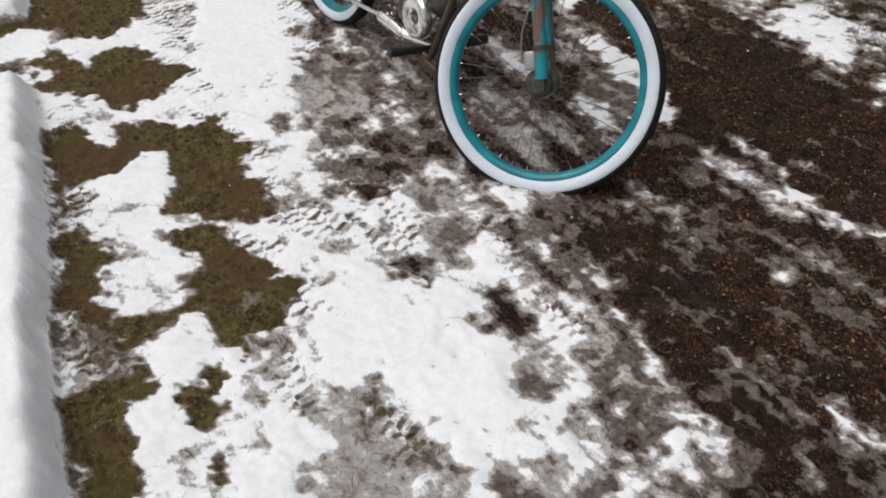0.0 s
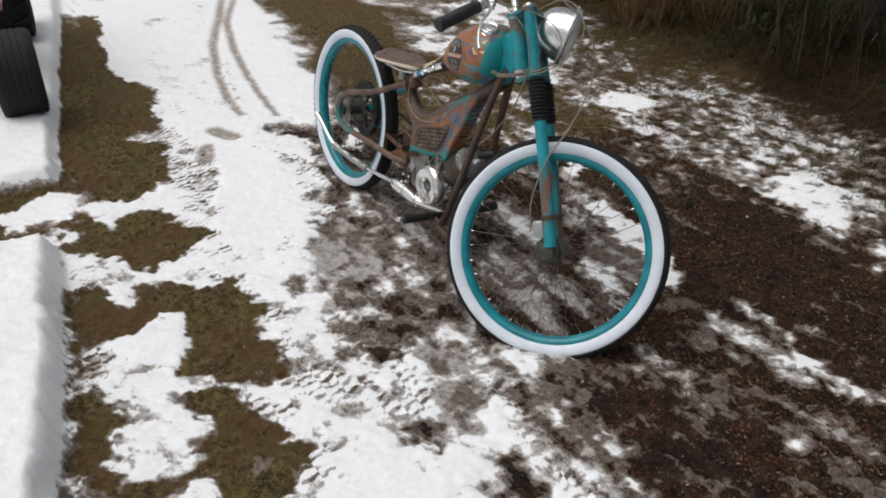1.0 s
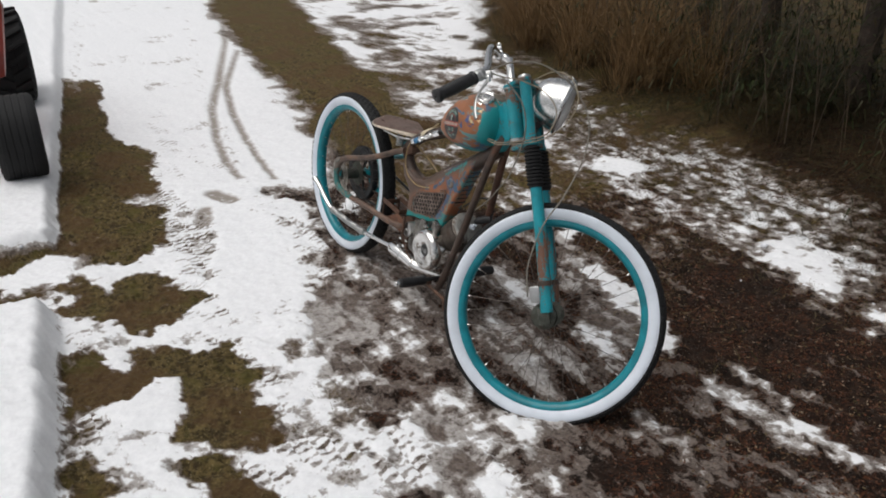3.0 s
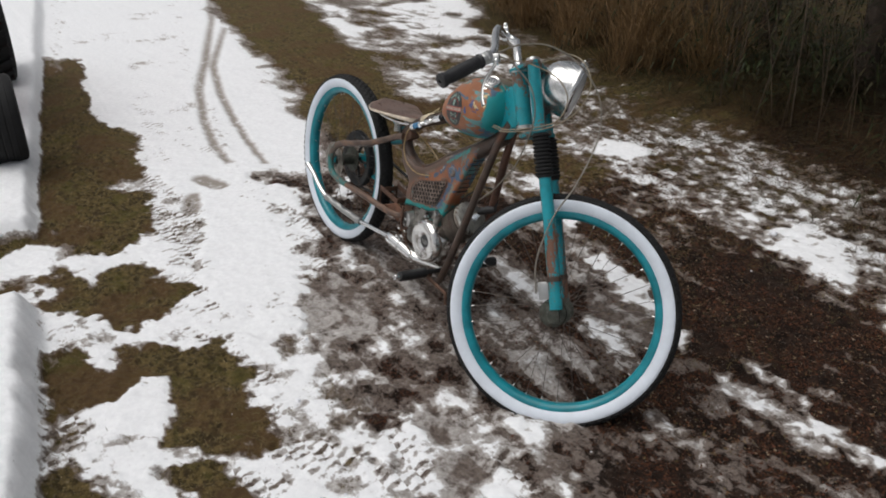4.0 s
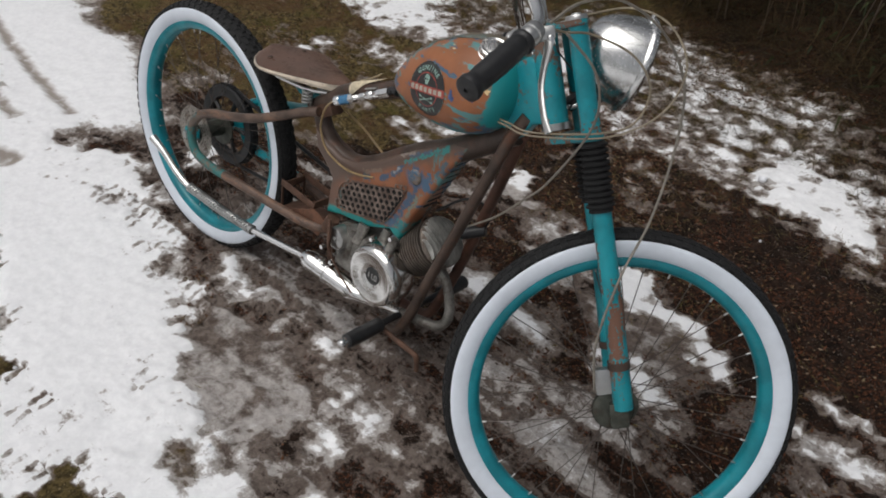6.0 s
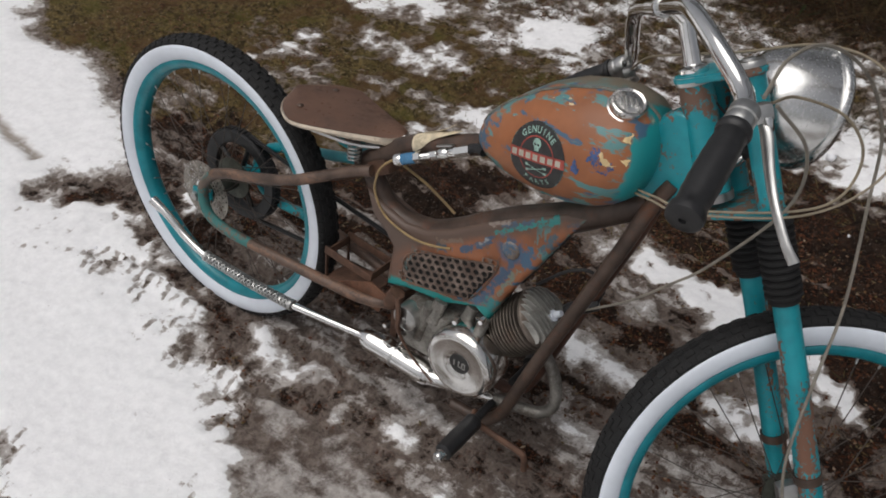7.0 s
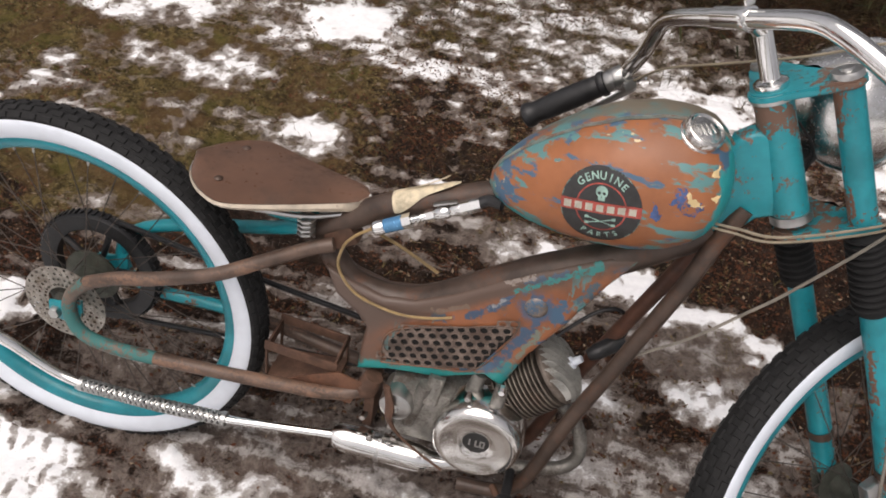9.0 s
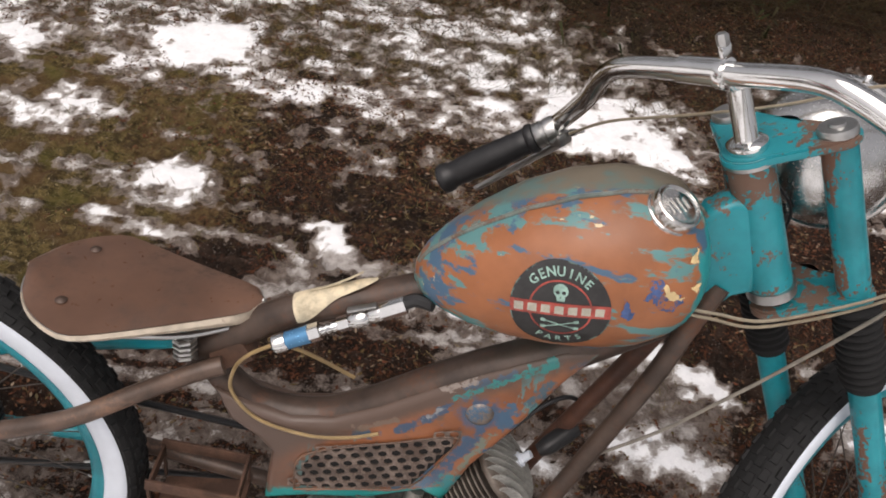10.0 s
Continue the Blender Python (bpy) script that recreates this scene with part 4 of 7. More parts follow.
# cylinder: its axis points ahead and a little up
CYL = Matrix.Translation((0.745, 0.016, 0.307)) @ V(0.72, 0.07, 0.69).to_track_quat("Z", "Y").to_matrix().to_4x4()
prof = [(0.0, -0.02), (0.04, -0.02), (0.04, 0.0)]
for k in range(11):
    z = 0.004 + k * 0.0078
    r = 0.054 + 0.004 * min(k, 4) / 4
    prof += [(0.036, z), (r, z + 0.0005), (r, z + 0.003), (0.036, z + 0.0036)]
prof += [(0.034, 0.092), (0.0, 0.092)]
cyl = part("cylinder", lathe(prof, 40, "z"), M["fins"], bike, "ribbed iron cylinder, oily brown", CYL)
bm = lathe([(0.0, 0.092), (0.057, 0.092), (0.0585, 0.0945), (0.0585, 0.099), (0.056, 0.102), (0.04, 0.107), (0.02, 0.1095), (0.0, 0.11)], 40, "z")
# darker iron tone on the alloy base paints the shade between the fins
part("cylinder_head", bm, M["fins"], cyl, "light alloy cylinder head, base darkened for the shade between its fins")


def head_fin(x):
    """A thin cast fin arching over the domed head."""
    half = math.sqrt(0.0575 ** 2 - x * x)
    arc = [(half * math.cos(math.pi * k / 14), 0.1 + (0.011 + 0.013 * half / 0.0575) * math.sin(math.pi * k / 14) ** 0.7) for k in range(15)]
    bm = bmesh.new()
    f = bm.faces.new([bm.verts.new((x - 0.0009, y, z)) for y, z in arc])
    ext = bmesh.ops.extrude_face_region(bm, geom=[f])
    bmesh.ops.translate(bm, vec=(0.0018, 0, 0), verts=[v for v in ext["geom"] if isinstance(v, bmesh.types.BMVert)])
    bmesh.ops.recalc_face_normals(bm, faces=bm.faces)
    return bm


for k in range(11):
    part("head_fin", head_fin((k - 5) * 0.0104), M["headalloy"], cyl)
bm = lathe([(0.0, 0.108), (0.011, 0.108), (0.011, 0.124), (0.007, 0.126), (0.006, 0.14), (0.0, 0.14)], 12, "z", centre=(0.006, -0.006, 0))
part("spark_plug", bm, M["whitewall"], cyl, "spark plug with white insulator")
part("plug_cap", tube([CYL.inverted() @ V(*p) for p in ((0.856, 0.026, 0.414), (0.868, 0.03, 0.422), (0.892, 0.045, 0.434), (0.905, 0.052, 0.44))], [0.009, 0.013, 0.0135, 0.011], 12), M["black"], cyl, "black plug cap")
part("ignition_lead", tube([(0.902, 0.05, 0.44), (0.905, 0.055, 0.475), (0.88, 0.045, 0.50), (0.845, 0.03, 0.492), (0.80, 0.01, 0.45)], 0.0032, 7), M["black"], eng, "black ignition lead")
part("exhaust_header", tube([(0.80, 0.03, 0.33), (0.865, 0.012, 0.285), (0.888, 0.004, 0.225), (0.87, -0.005, 0.19), (0.82, -0.02, 0.185), (0.77, -0.03, 0.182)], 0.0115, 12), M["alloy"], bike, "dull heat-stained exhaust header")

# exhaust
ex = part("exhaust", tube([(0.78, -0.03, 0.185), (0.74, -0.035, 0.18), (0.66, -0.048, 0.172), (0.637, -0.05, 0.172), (0.622, -0.051, 0.172), (0.505, -0.06, 0.184), (0.491, -0.0605, 0.184), (0.476, -0.061, 0.184), (0.384, -0.07, 0.178), (0.28, -0.08, 0.172), (0.173, -0.085, 0.171), (0.042, -0.09, 0.178), (-0.019, -0.095, 0.202), (-0.077, -0.1, 0.243), (-0.118, -0.106, 0.268)], [0.0105, 0.0105, 0.0165, 0.021, 0.0252, 0.0252, 0.02, 0.009, 0.008, 0.0078, 0.0078, 0.0085, 0.0088, 0.0095, 0.0115], 16, 6, caps=False), M["chrome"], bike, "thin chrome exhaust pipe with wrapped section")
bm = bmesh.new()
for c0 in ((0.56, -0.0555, 0.178),):
    add_tube(bm, [V(*c0) + V(0.004, 0, 0), V(*c0) - V(0.004, 0, 0)], 0.0258, 18, 0)
part("exhaust_clamp", bm, M["dullchrome"], ex, "narrow clamp band")
for twist, off in [(d, q * math.pi / 2) for d in (1, -1) for q in range(4)]:
    co = []
    N = 120
    for k in range(N):
        t = k / (N - 1)
        x = 0.29 - 0.25 * t
        a = twist * (2 * math.pi * 6.5 * t) + off
        y, z = float(np.interp(-x, [-0.28, -0.173, -0.042], [-0.08, -0.085, -0.09])), float(np.interp(-x, [-0.28, -0.173, -0.042], [0.172, 0.171, 0.178]))
        co.append((x, y + 0.0108 * math.cos(a), z + 0.0108 * math.sin(a)))
    part("heat_wrap", tube(co, 0.0019, 5, 0), M["dullchrome"], ex, "braided metal heat wrap")
for x, y, z in ((0.292, -0.079, 0.1725), (0.038, -0.09, 0.1785)):
    part("wrap_band", tube([(x - 0.004, y, z), (x + 0.004, y, z)], 0.0128, 16, 0), M["dullchrome"], ex, "narrow metal band")

# belt, pedals, foot rest
for z0, z1 in ((0.425, 0.335), (0.21, 0.245)):
    part("drive_chain", tube([(0.03, 0.06, z0), (0.28, 0.06, (z0 * 0.48 + z1 * 0.52)), (0.56, 0.06, z1)], 0.0085, 8, 0, flat=0.6), M["black"], bike, "black drive chain run")
part("foot_bar", tube([(0.76, -0.06, 0.16), (0.775, -0.083, 0.163), (0.81, -0.086, 0.16), (0.872, -0.085, 0.155), (0.887, -0.084, 0.147), (0.892, -0.083, 0.115)], 0.0062, 10), M["rust"], bike, "bent rusty foot bar")
peg = part("foot_peg", lathe([(0.0, -0.205), (0.012, -0.204), (0.0165, -0.2), (0.0175, -0.16), (0.0165, -0.12), (0.0175, -0.105), (0.0145, -0.1), (0.008, -0.1), (0.008, -0.04), (0.0, -0.04)], 20, centre=(0.783, 0, 0.184)), M["black"], bike, "black rubber foot peg")
part("peg_end", lathe([(0.0, -0.222), (0.008, -0.221), (0.0105, -0.216), (0.0105, -0.205), (0.0, -0.205)], 14, centre=(0.783, 0, 0.184)), M["chrome"], peg, "chrome end bolt")
o = part("foot_peg", lathe([(0.0, 0.19), (0.0165, 0.188), (0.0175, 0.15), (0.0165, 0.1), (0.008, 0.1), (0.008, 0.03), (0.0, 0.03)], 20, centre=(0.783, 0, 0.184)), M["black"], bike, "black rubber foot peg")
part("side_stand", tube([(0.70, 0.045, 0.14), (0.71, 0.08, 0.09), (0.72, 0.125, -0.005), (0.745, 0.14, -0.012)], 0.008, 10), M["frame"], bike, "thin steel side stand, folded out")

# fork, in the steering frame
LX, LY = 0.053, 0.062


def clamp_plate(z, h, r, rs):
    bm, out = bmesh.new(), []
    for cx, cy, rr, a0, a1 in ((0.0, 0.0, rs, 110, 250), (LX, -LY, r, 225, 380), (LX + 0.004, 0.0, 0.012, 30, -30), (LX, LY, r, -20, 135)):
        for k in range(9):
            a = radians(a0 + (a1 - a0) * k / 8)
            out.append((cx + rr * math.cos(a), cy + rr * math.sin(a)))
    f = bm.faces.new([bm.verts.new((x, y, z)) for x, y in out])
    r_ = bmesh.ops.extrude_face_region(bm, geom=[f])
    bmesh.ops.translate(bm, vec=(0, 0, h), verts=[v for v in r_["geom"] if isinstance(v, bmesh.types.BMVert)])
    bmesh.ops.recalc_face_normals(bm, faces=bm.faces)
    bmesh.ops.bevel(bm, geom=[q for q in bm.edges if abs(q.verts[0].co.z - q.verts[1].co.z) < 1e-6], offset=0.0025, segments=2, affect="EDGES")
    return bm


fork = part("fork", clamp_plate(-0.016, 0.011, 0.0215, 0.028), M["tealclean"], bike, "turquoise telescopic fork, turned left", STEER)
part("lower_clamp", clamp_plate(-0.208, 0.013, 0.0205, 0.025), M["teal"], fork, "turquoise lower fork clamp")
for s in (-1, 1):
    y = s * LY
    wear = "tealleg"
    part("fork_stanchion", lathe([(0.0175, -0.016), (0.0175, -0.2)], 20, "z", centre=(LX, y, 0)), M[wear], fork, "turquoise upper fork tube with bare patches")
    part("fork_bolt", lathe([(0.0, 0.006), (0.008, 0.006), (0.0085, 0.003), (0.0175, 0.0025), (0.019, -0.001), (0.019, -0.0055)], 24, "z", centre=(LX, y, 0)), M["dullchrome"], fork, "chrome fork top nut")
    pr = [(0.0185, -0.208)]
    for k in range(11):
        z = -0.211 - k * 0.0105
        pr += [(0.0205, z), (0.0255, z - 0.003), (0.0255, z - 0.0065), (0.0205, z - 0.0095)]
    pr += [(0.0215, -0.332), (0.0165, -0.333)]
    part("gaiter", lathe(pr, 24, "z", centre=(LX, y, 0)), M["rubber"], fork, "black ribbed rubber gaiter")
    part("fork_slider", tube([(LX, y, -0.325), (LX, y, -0.45), (LX - 0.003, y, -0.6), (LX - 0.006, y, -0.70)], [0.0175, 0.0175, 0.018, 0.0185], 20, 0), M["tealleg"], fork, "turquoise lower fork leg, paint rubbed through")
    part("fork_band", lathe([(0.0185, -0.622), (0.0205, -0.622), (0.0205, -0.608), (0.0185, -0.608)], 20, "z", centre=(LX - 0.004, y, 0)), M["frame"], fork, "dark clamp band")
    d = box((0.038, y, -0.712), (0.034, 0.016, 0.05), 0.005)
    part("fork_end", d, M["grime"], fork, "grimy alloy fork end")
bm = lathe([(0.0, -0.044), (0.026, -0.043), (0.038, -0.036), (0.04, -0.030), (0.04, -0.0335)], 28, centre=(0.031, 0, -0.712))
part("brake_plate", bm, M["grime"], fork, "dull greenish brake plate")
part("caliper", box((0.018, -0.056, -0.645), (0.032, 0.02, 0.05), 0.006), M["dullchrome"], fork, "small alloy brake caliper")

# bars
stem = part("stem", lathe([(0.0, -0.005), (0.0195, -0.005), (0.0205, -0.002), (0.0205, 0.003), (0.0165, 0.006), (0.0125, 0.007), (0.0115, 0.009), (0.0115, 0.078), (0.0, 0.08)], 28, "z"), M["chrome"], bike, "tall chrome handlebar stem", STEER)
part("stem_neck", tube([(0, 0, 0.066), (-0.012, 0, 0.082), (-0.028, 0, 0.091)], [0.0115, 0.0125, 0.011], 16), M["chrome"], stem, "short chrome stem neck")
part("bar_clamp", lathe([(0.0115, -0.016), (0.0148, -0.0155), (0.0155, -0.013), (0.0155, -0.008), (0.0138, -0.007), (0.0134, 0.038), (0.0115, 0.0385)], 28, centre=(-0.028, 0, 0.091)), M["chrome"], stem, "chrome bar clamp with sleeve")
part("clamp_ear", box((-0.024, -0.012, 0.11), (0.014, 0.008, 0.016), 0.003), M["chrome"], stem, "split chrome clamp ear")
part("clamp_bolt", lathe([(0.0, 0.116), (0.0055, 0.116), (0.006, 0.119), (0.006, 0.126), (0.0045, 0.128), (0.0, 0.128)], 6, "z", centre=(-0.024, -0.012, 0)), M["dullchrome"], stem, "clamp bolt")
bar_pts = [(-0.125, 0.335, -0.024), (-0.075, 0.29, -0.012), (-0.04, 0.262, -0.003), (-0.027, 0.235, 0.012), (-0.031, 0.182, 0.045), (-0.031, 0.142, 0.078), (-0.030, 0.105, 0.089), (-0.028, 0.03, 0.091), (-0.028, -0.03, 0.091), (-0.025, -0.10, 0.09), (-0.024, -0.137, 0.076), (-0.022, -0.177, 0.046), (-0.018, -0.22, 0.004), (-0.026, -0.247, -0.017), (-0.06, -0.283, -0.04), (-0.12, -0.34, -0.076)]
bars = part("handlebar", tube(bar_pts, 0.0112, 18), M["chrome"], bike, "wide swept-back chrome handlebar", STEER)
# solid black disc on the bar, coloured like the shaded inside of a hole
part("bar_hole_shade", lathe([(0.0, -0.0005), (0.0035, -0.0005), (0.0035, 0.002), (0.0, 0.002)], 10, "z"), M["black"], bars, "black disc for the shade in a small hole", Matrix.Translation((-0.0255, -0.2185, -0.006)) @ V(-0.9, 0.1, -0.4).to_track_quat("Z", "Y").to_matrix().to_4x4())


def grip(a, b, r=0.0168, sleeve=0.034):
    """Tapered rubber grip with flared ends and a ring of shallow grooves, behind a metal collar."""
    a, b = V(*a), V(*b)
    mm = Matrix.Translation(a) @ (b - a).to_track_quat("Z", "Y").to_matrix().to_4x4()
    ln = (b - a).length
    prof = [(0.0115, 0), (r + 0.0012, 0.001), (r + 0.0025, 0.005), (r + 0.002, 0.009), (r - 0.001, 0.012)]
    prof += [(r + 0.0016 * math.sin(math.pi * q / 12) - (0.0006 if q % 2 else 0.0), 0.014 + (ln - 0.032) * q / 12) for q in range(13)]
    prof += [(r + 0.0022, ln - 0.014), (r + 0.003, ln - 0.008), (r + 0.0022, ln - 0.003), (r - 0.002, ln), (0.004, ln), (0.0035, ln - 0.003), (0.0, ln - 0.003)]
    g = part("grip", lathe(prof, 24, "z"), M["black"], bars, "black rubber grip", mm)
    part("grip_collar", lathe([(0.0112, -sleeve), (0.0155, -sleeve), (0.0168, -sleeve + 0.003), (0.0168, -sleeve * 0.55), (0.0152, -sleeve * 0.5), (0.0152, -sleeve * 0.4), (0.0165, -sleeve * 0.35), (0.0165, -0.002), (0.0155, 0.0)], 24, "z"), M["dullchrome"], bars, "metal lever collar", mm)
    return g


grip((-0.052, 0.268, -0.006), (-0.150, 0.360, -0.032), 0.0168, 0.028)
grip((-0.045, -0.268, -0.031), (-0.137, -0.354, -0.087), 0.0172, 0.03)
part("brake_lever", tube([(-0.012, -0.256, -0.036), (-0.014, -0.266, -0.05), (-0.026, -0.293, -0.076), (-0.035, -0.318, -0.104), (-0.037, -0.336, -0.14), (-0.034, -0.344, -0.162)], [0.006, 0.0075, 0.0062, 0.0052, 0.0052, 0.0062], 12, flat=0.55), M["dullchrome"], bars, "polished brake lever")
part("lever_perch", box((-0.012, -0.25, -0.026), (0.026, 0.022, 0.022), 0.007), M["dullchrome"], bars, "metal lever mount")
part("lever_pivot", lathe([(0.0, -0.008), (0.005, -0.008), (0.006, -0.005), (0.006, 0.005), (0.005, 0.008), (0.0, 0.008)], 10, "z", centre=(-0.008, -0.258, -0.038)), M["chrome"], bars, "chrome lever pivot bolt")
part("lever_perch", box((-0.034, 0.25, -0.014), (0.022, 0.03, 0.016), 0.005), M["dullchrome"], bars, "metal lever mount")
part("clutch_lever", tube([(-0.026, 0.246, -0.02), (-0.022, 0.262, -0.03), (-0.06, 0.30, -0.045), (-0.115, 0.345, -0.062)], [0.005, 0.007, 0.006, 0.005], 10, flat=0.5), M["dullchrome"], bars, "slim clutch lever below the grip")
part("cable_adjuster", lathe([(0.0, 0.0), (0.0045, 0.001), (0.0045, 0.008), (0.003, 0.009), (0.003, 0.02), (0.0, 0.02)], 10, "z"), M["chrome"], bars, "chrome cable adjuster", Matrix.Translation((-0.026, 0.236, -0.01)) @ V(0.3, -0.9, 0.15).to_track_quat("Z", "Y").to_matrix().to_4x4())

# headlight
LIGHT = pose(1.0965, 0.1037, 0.8667, 0, 12, 38.5)
prof = [(0.0, -0.1), (0.02, -0.0985), (0.038, -0.093), (0.053, -0.083), (0.064, -0.069), (0.0715, -0.05), (0.0775, -0.028), (0.081, -0.008), (0.0815, -0.004), (0.085, -0.0035), (0.0875, 0.0), (0.088, 0.004), (0.0865, 0.009), (0.083, 0.0125), (0.079, 0.0115)]
lamp = part("headlight", lathe(prof, 64, "x"), M["satin"], bike, "large round chrome bullet headlight", LIGHT)
part("lens", lathe([(0.081, 0.0115), (0.064, 0.018), (0.037, 0.0225), (0.0, 0.024)], 48, "x"), M["glass"], lamp, "clear domed lens")
part("lamp_bracket", box((-0.055, 0.0, -0.088), (0.022, 0.03, 0.06), 0.005, pose(0, 0, 0, 0, 30)), M["black"], lamp, "black lamp bracket")
part("pinch_bolt", tube([(-0.075, -0.012, -0.112), (-0.06, -0.012, -0.105), (-0.05, -0.012, -0.09)], 0.0065, 10), M["chrome"], lamp, "chrome lamp bolt")
part("lamp_screw", lathe([(0.0, 0.006), (0.003, 0.006), (0.004, 0.004), (0.004, -0.004), (0.0, -0.004)], 8, "z", centre=(-0.002, 0.0, 0.086)), M["chrome"], lamp, "small rim screw")

# cables
S = lambda *p: STEER @ V(*p)
for label, r, mat, pts in (
    ("brake cable looping round the headlight", 0.0024, "cable", [S(-0.004, -0.246, -0.012), S(0.05, -0.19, 0.012), S(0.12, -0.133, 0.007), S(0.188, -0.08, -0.05), S(0.222, -0.032, -0.142), S(0.2, -0.014, -0.247), S(0.135, -0.055, -0.363), S(0.069, -0.088, -0.446), S(0.012, -0.092, -0.558), S(-0.002, -0.08, -0.65)]),
    ("clutch cable", 0.0019, "palecable", [S(-0.012, -0.252, -0.018), S(0.02, -0.205, -0.028), S(0.063, -0.168, -0.037), S(0.125, -0.145, -0.079), S(0.147, -0.13, -0.135), S(0.118, -0.118, -0.185), S(0.06, -0.095, -0.195), (1.03, -0.058, 0.742), (0.975, -0.05, 0.735), (0.94, -0.04, 0.731), (0.91, -0.02, 0.728)]),
    ("throttle cable", 0.0018, "palecable", [S(-0.03, 0.232, -0.008), S(-0.015, 0.17, 0.01), S(0.02, 0.09, 0.01), S(0.075, 0.01, 0.004), S(0.145, -0.06, -0.002), S(0.195, -0.10, -0.04), S(0.21, -0.12, -0.11), S(0.165, -0.122, -0.175), S(0.075, -0.1, -0.203), (1.03, -0.06, 0.736), (0.97, -0.052, 0.729), (0.935, -0.04, 0.725), (0.905, -0.02, 0.722)]),
    ("thin wire slung to the frame", 0.0022, "cable", [S(0.02, -0.215, -0.03), S(0.06, -0.18, -0.10), S(0.05, -0.125, -0.18), (1.075, -0.04, 0.66), (1.03, -0.035, 0.6), (0.98, -0.032, 0.54), (0.93, -0.03, 0.495), (0.905, -0.03, 0.475)]),
    ("thin black lamp wire", 0.0016, "black", [S(0.02, -0.01, -0.05), S(0.05, 0.0, -0.11), S(0.03, 0.012, -0.15), S(0.0, 0.0, -0.16)]),
):
    part("cable", tube(pts, r, 7, 8), M[mat], bike, label)


# ---- ground: one sheet with snow, slush, mud and moss; the lane runs along x and drifts to y = -0.18 x ----
def lattice(ix, iy, seed):
    h = (ix * 374761393 + iy * 668265263 + seed * 974634777) & 0xFFFFFFFF
    h = ((h ^ (h >> 13)) * 1274126177) & 0xFFFFFFFF
    return ((h ^ (h >> 16)) & 0xFFFF) / 65535.0


def vnoise(x, y, seed):
    ix, iy = np.floor(x).astype(np.int64), np.floor(y).astype(np.int64)
    fx, fy = x - ix, y - iy
    fx, fy = fx * fx * (3 - 2 * fx), fy * fy * (3 - 2 * fy)
    a, b = lattice(ix, iy, seed), lattice(ix + 1, iy, seed)
    c, d = lattice(ix, iy + 1, seed), lattice(ix + 1, iy + 1, seed)
    return (a * (1 - fx) + b * fx) * (1 - fy) + (c * (1 - fx) + d * fx) * fy


def fbm(x, y, scale, seed, octaves=4, rough=0.5):
    """Noise round 0, from about -0.5 to 0.5."""
    out, amp, tot = 0.0, 1.0, 0.0
    for o in range(octaves):
        out = out + amp * (vnoise(x * scale * 2 ** o + 17.3 * o, y * scale * 2 ** o - 9.1 * o, seed + o) - 0.5)
        tot += amp
        amp *= rough
    return out / tot * 1.5


def ramp(v, lo, hi):
    t = np.clip((v - lo) / (hi - lo), 0, 1)
    return t * t * (3 - 2 * t)


def strokes(x, y, rows):
    """How far inside the nearest of some tapered strokes (x0, y0, x1, y1, half width at both ends) a place lies."""
    best = np.full(np.shape(x), -9.0)
    for x0, y0, x1, y1, w0, w1 in rows:
        dx, dy = x1 - x0, y1 - y0
        t = np.clip(((x - x0) * dx + (y - y0) * dy) / (dx * dx + dy * dy), 0, 1)
        best = np.maximum(best, w0 + (w1 - w0) * t - np.hypot(x - x0 - t * dx, y - y0 - t * dy))
    return best


LANE_SNOW = [(-40, 7.0, -9, 1.4, 2.5, 0.62), (-9, 1.4, -4, 0.36, 0.6, 0.55), (-4, 0.36, -2, 0.09, 0.54, 0.5), (-2, 0.09, -1.15, -0.14, 0.5, 0.4),
             (-1.15, -0.2, -0.6, -0.4, 0.34, 0.29), (-0.6, -0.4, -0.1, -0.5, 0.28, 0.27), (-0.1, -0.5, 0.3, -0.58, 0.24, 0.2), (0.3, -0.58, 0.65, -0.62, 0.2, 0.15), (0.65, -0.62, 0.95, -0.68, 0.15, 0.13),
             (0.95, -0.68, 1.1, -0.56, 0.10, 0.07), (2.15, -0.86, 4.0, -1.05, 0.26, 0.34), (4.0, -1.05, 60, -11.2, 0.34, 0.6), (-0.75, 0.12, -1.3, 0.25, 0.12, 0.2), (-12, 0.9, -3.7, -0.42, 0.5, 0.22), (-3.6, -0.2, -2.9, -0.15, 0.3, 0.25)]
MELT_SNOW = [(1.55, -1.01, 1.51, -0.8, 0.056, 0.081), (1.51, -0.8, 1.55, -0.65, 0.081, 0.081), (1.58, -1.0, 1.71, -1.09, 0.078, 0.06), (1.71, -0.79, 1.53, -0.76, 0.108, 0.119), (1.76, -0.77, 1.93, -0.8, 0.082, 0.063),
             (1.93, -0.8, 2.11, -0.86, 0.053, 0.057), (1.07, -0.88, 1.27, -0.76, 0.049, 0.076), (1.27, -0.76, 1.42, -0.64, 0.091, 0.088), (1.15, -0.47, 1.48, -0.47, 0.068, 0.045),
             (1.81, -0.66, 2.08, -0.77, 0.122, 0.113), (2.08, -0.77, 2.2, -0.76, 0.103, 0.09), (1.53, -0.29, 1.78, -0.31, 0.045, 0.049), (1.78, -0.31, 1.92, -0.34, 0.049, 0.044), (1.92, -0.34, 2.04, -0.39, 0.042, 0.026), (1.26, -0.3, 1.37, -0.29, 0.07, 0.048)]
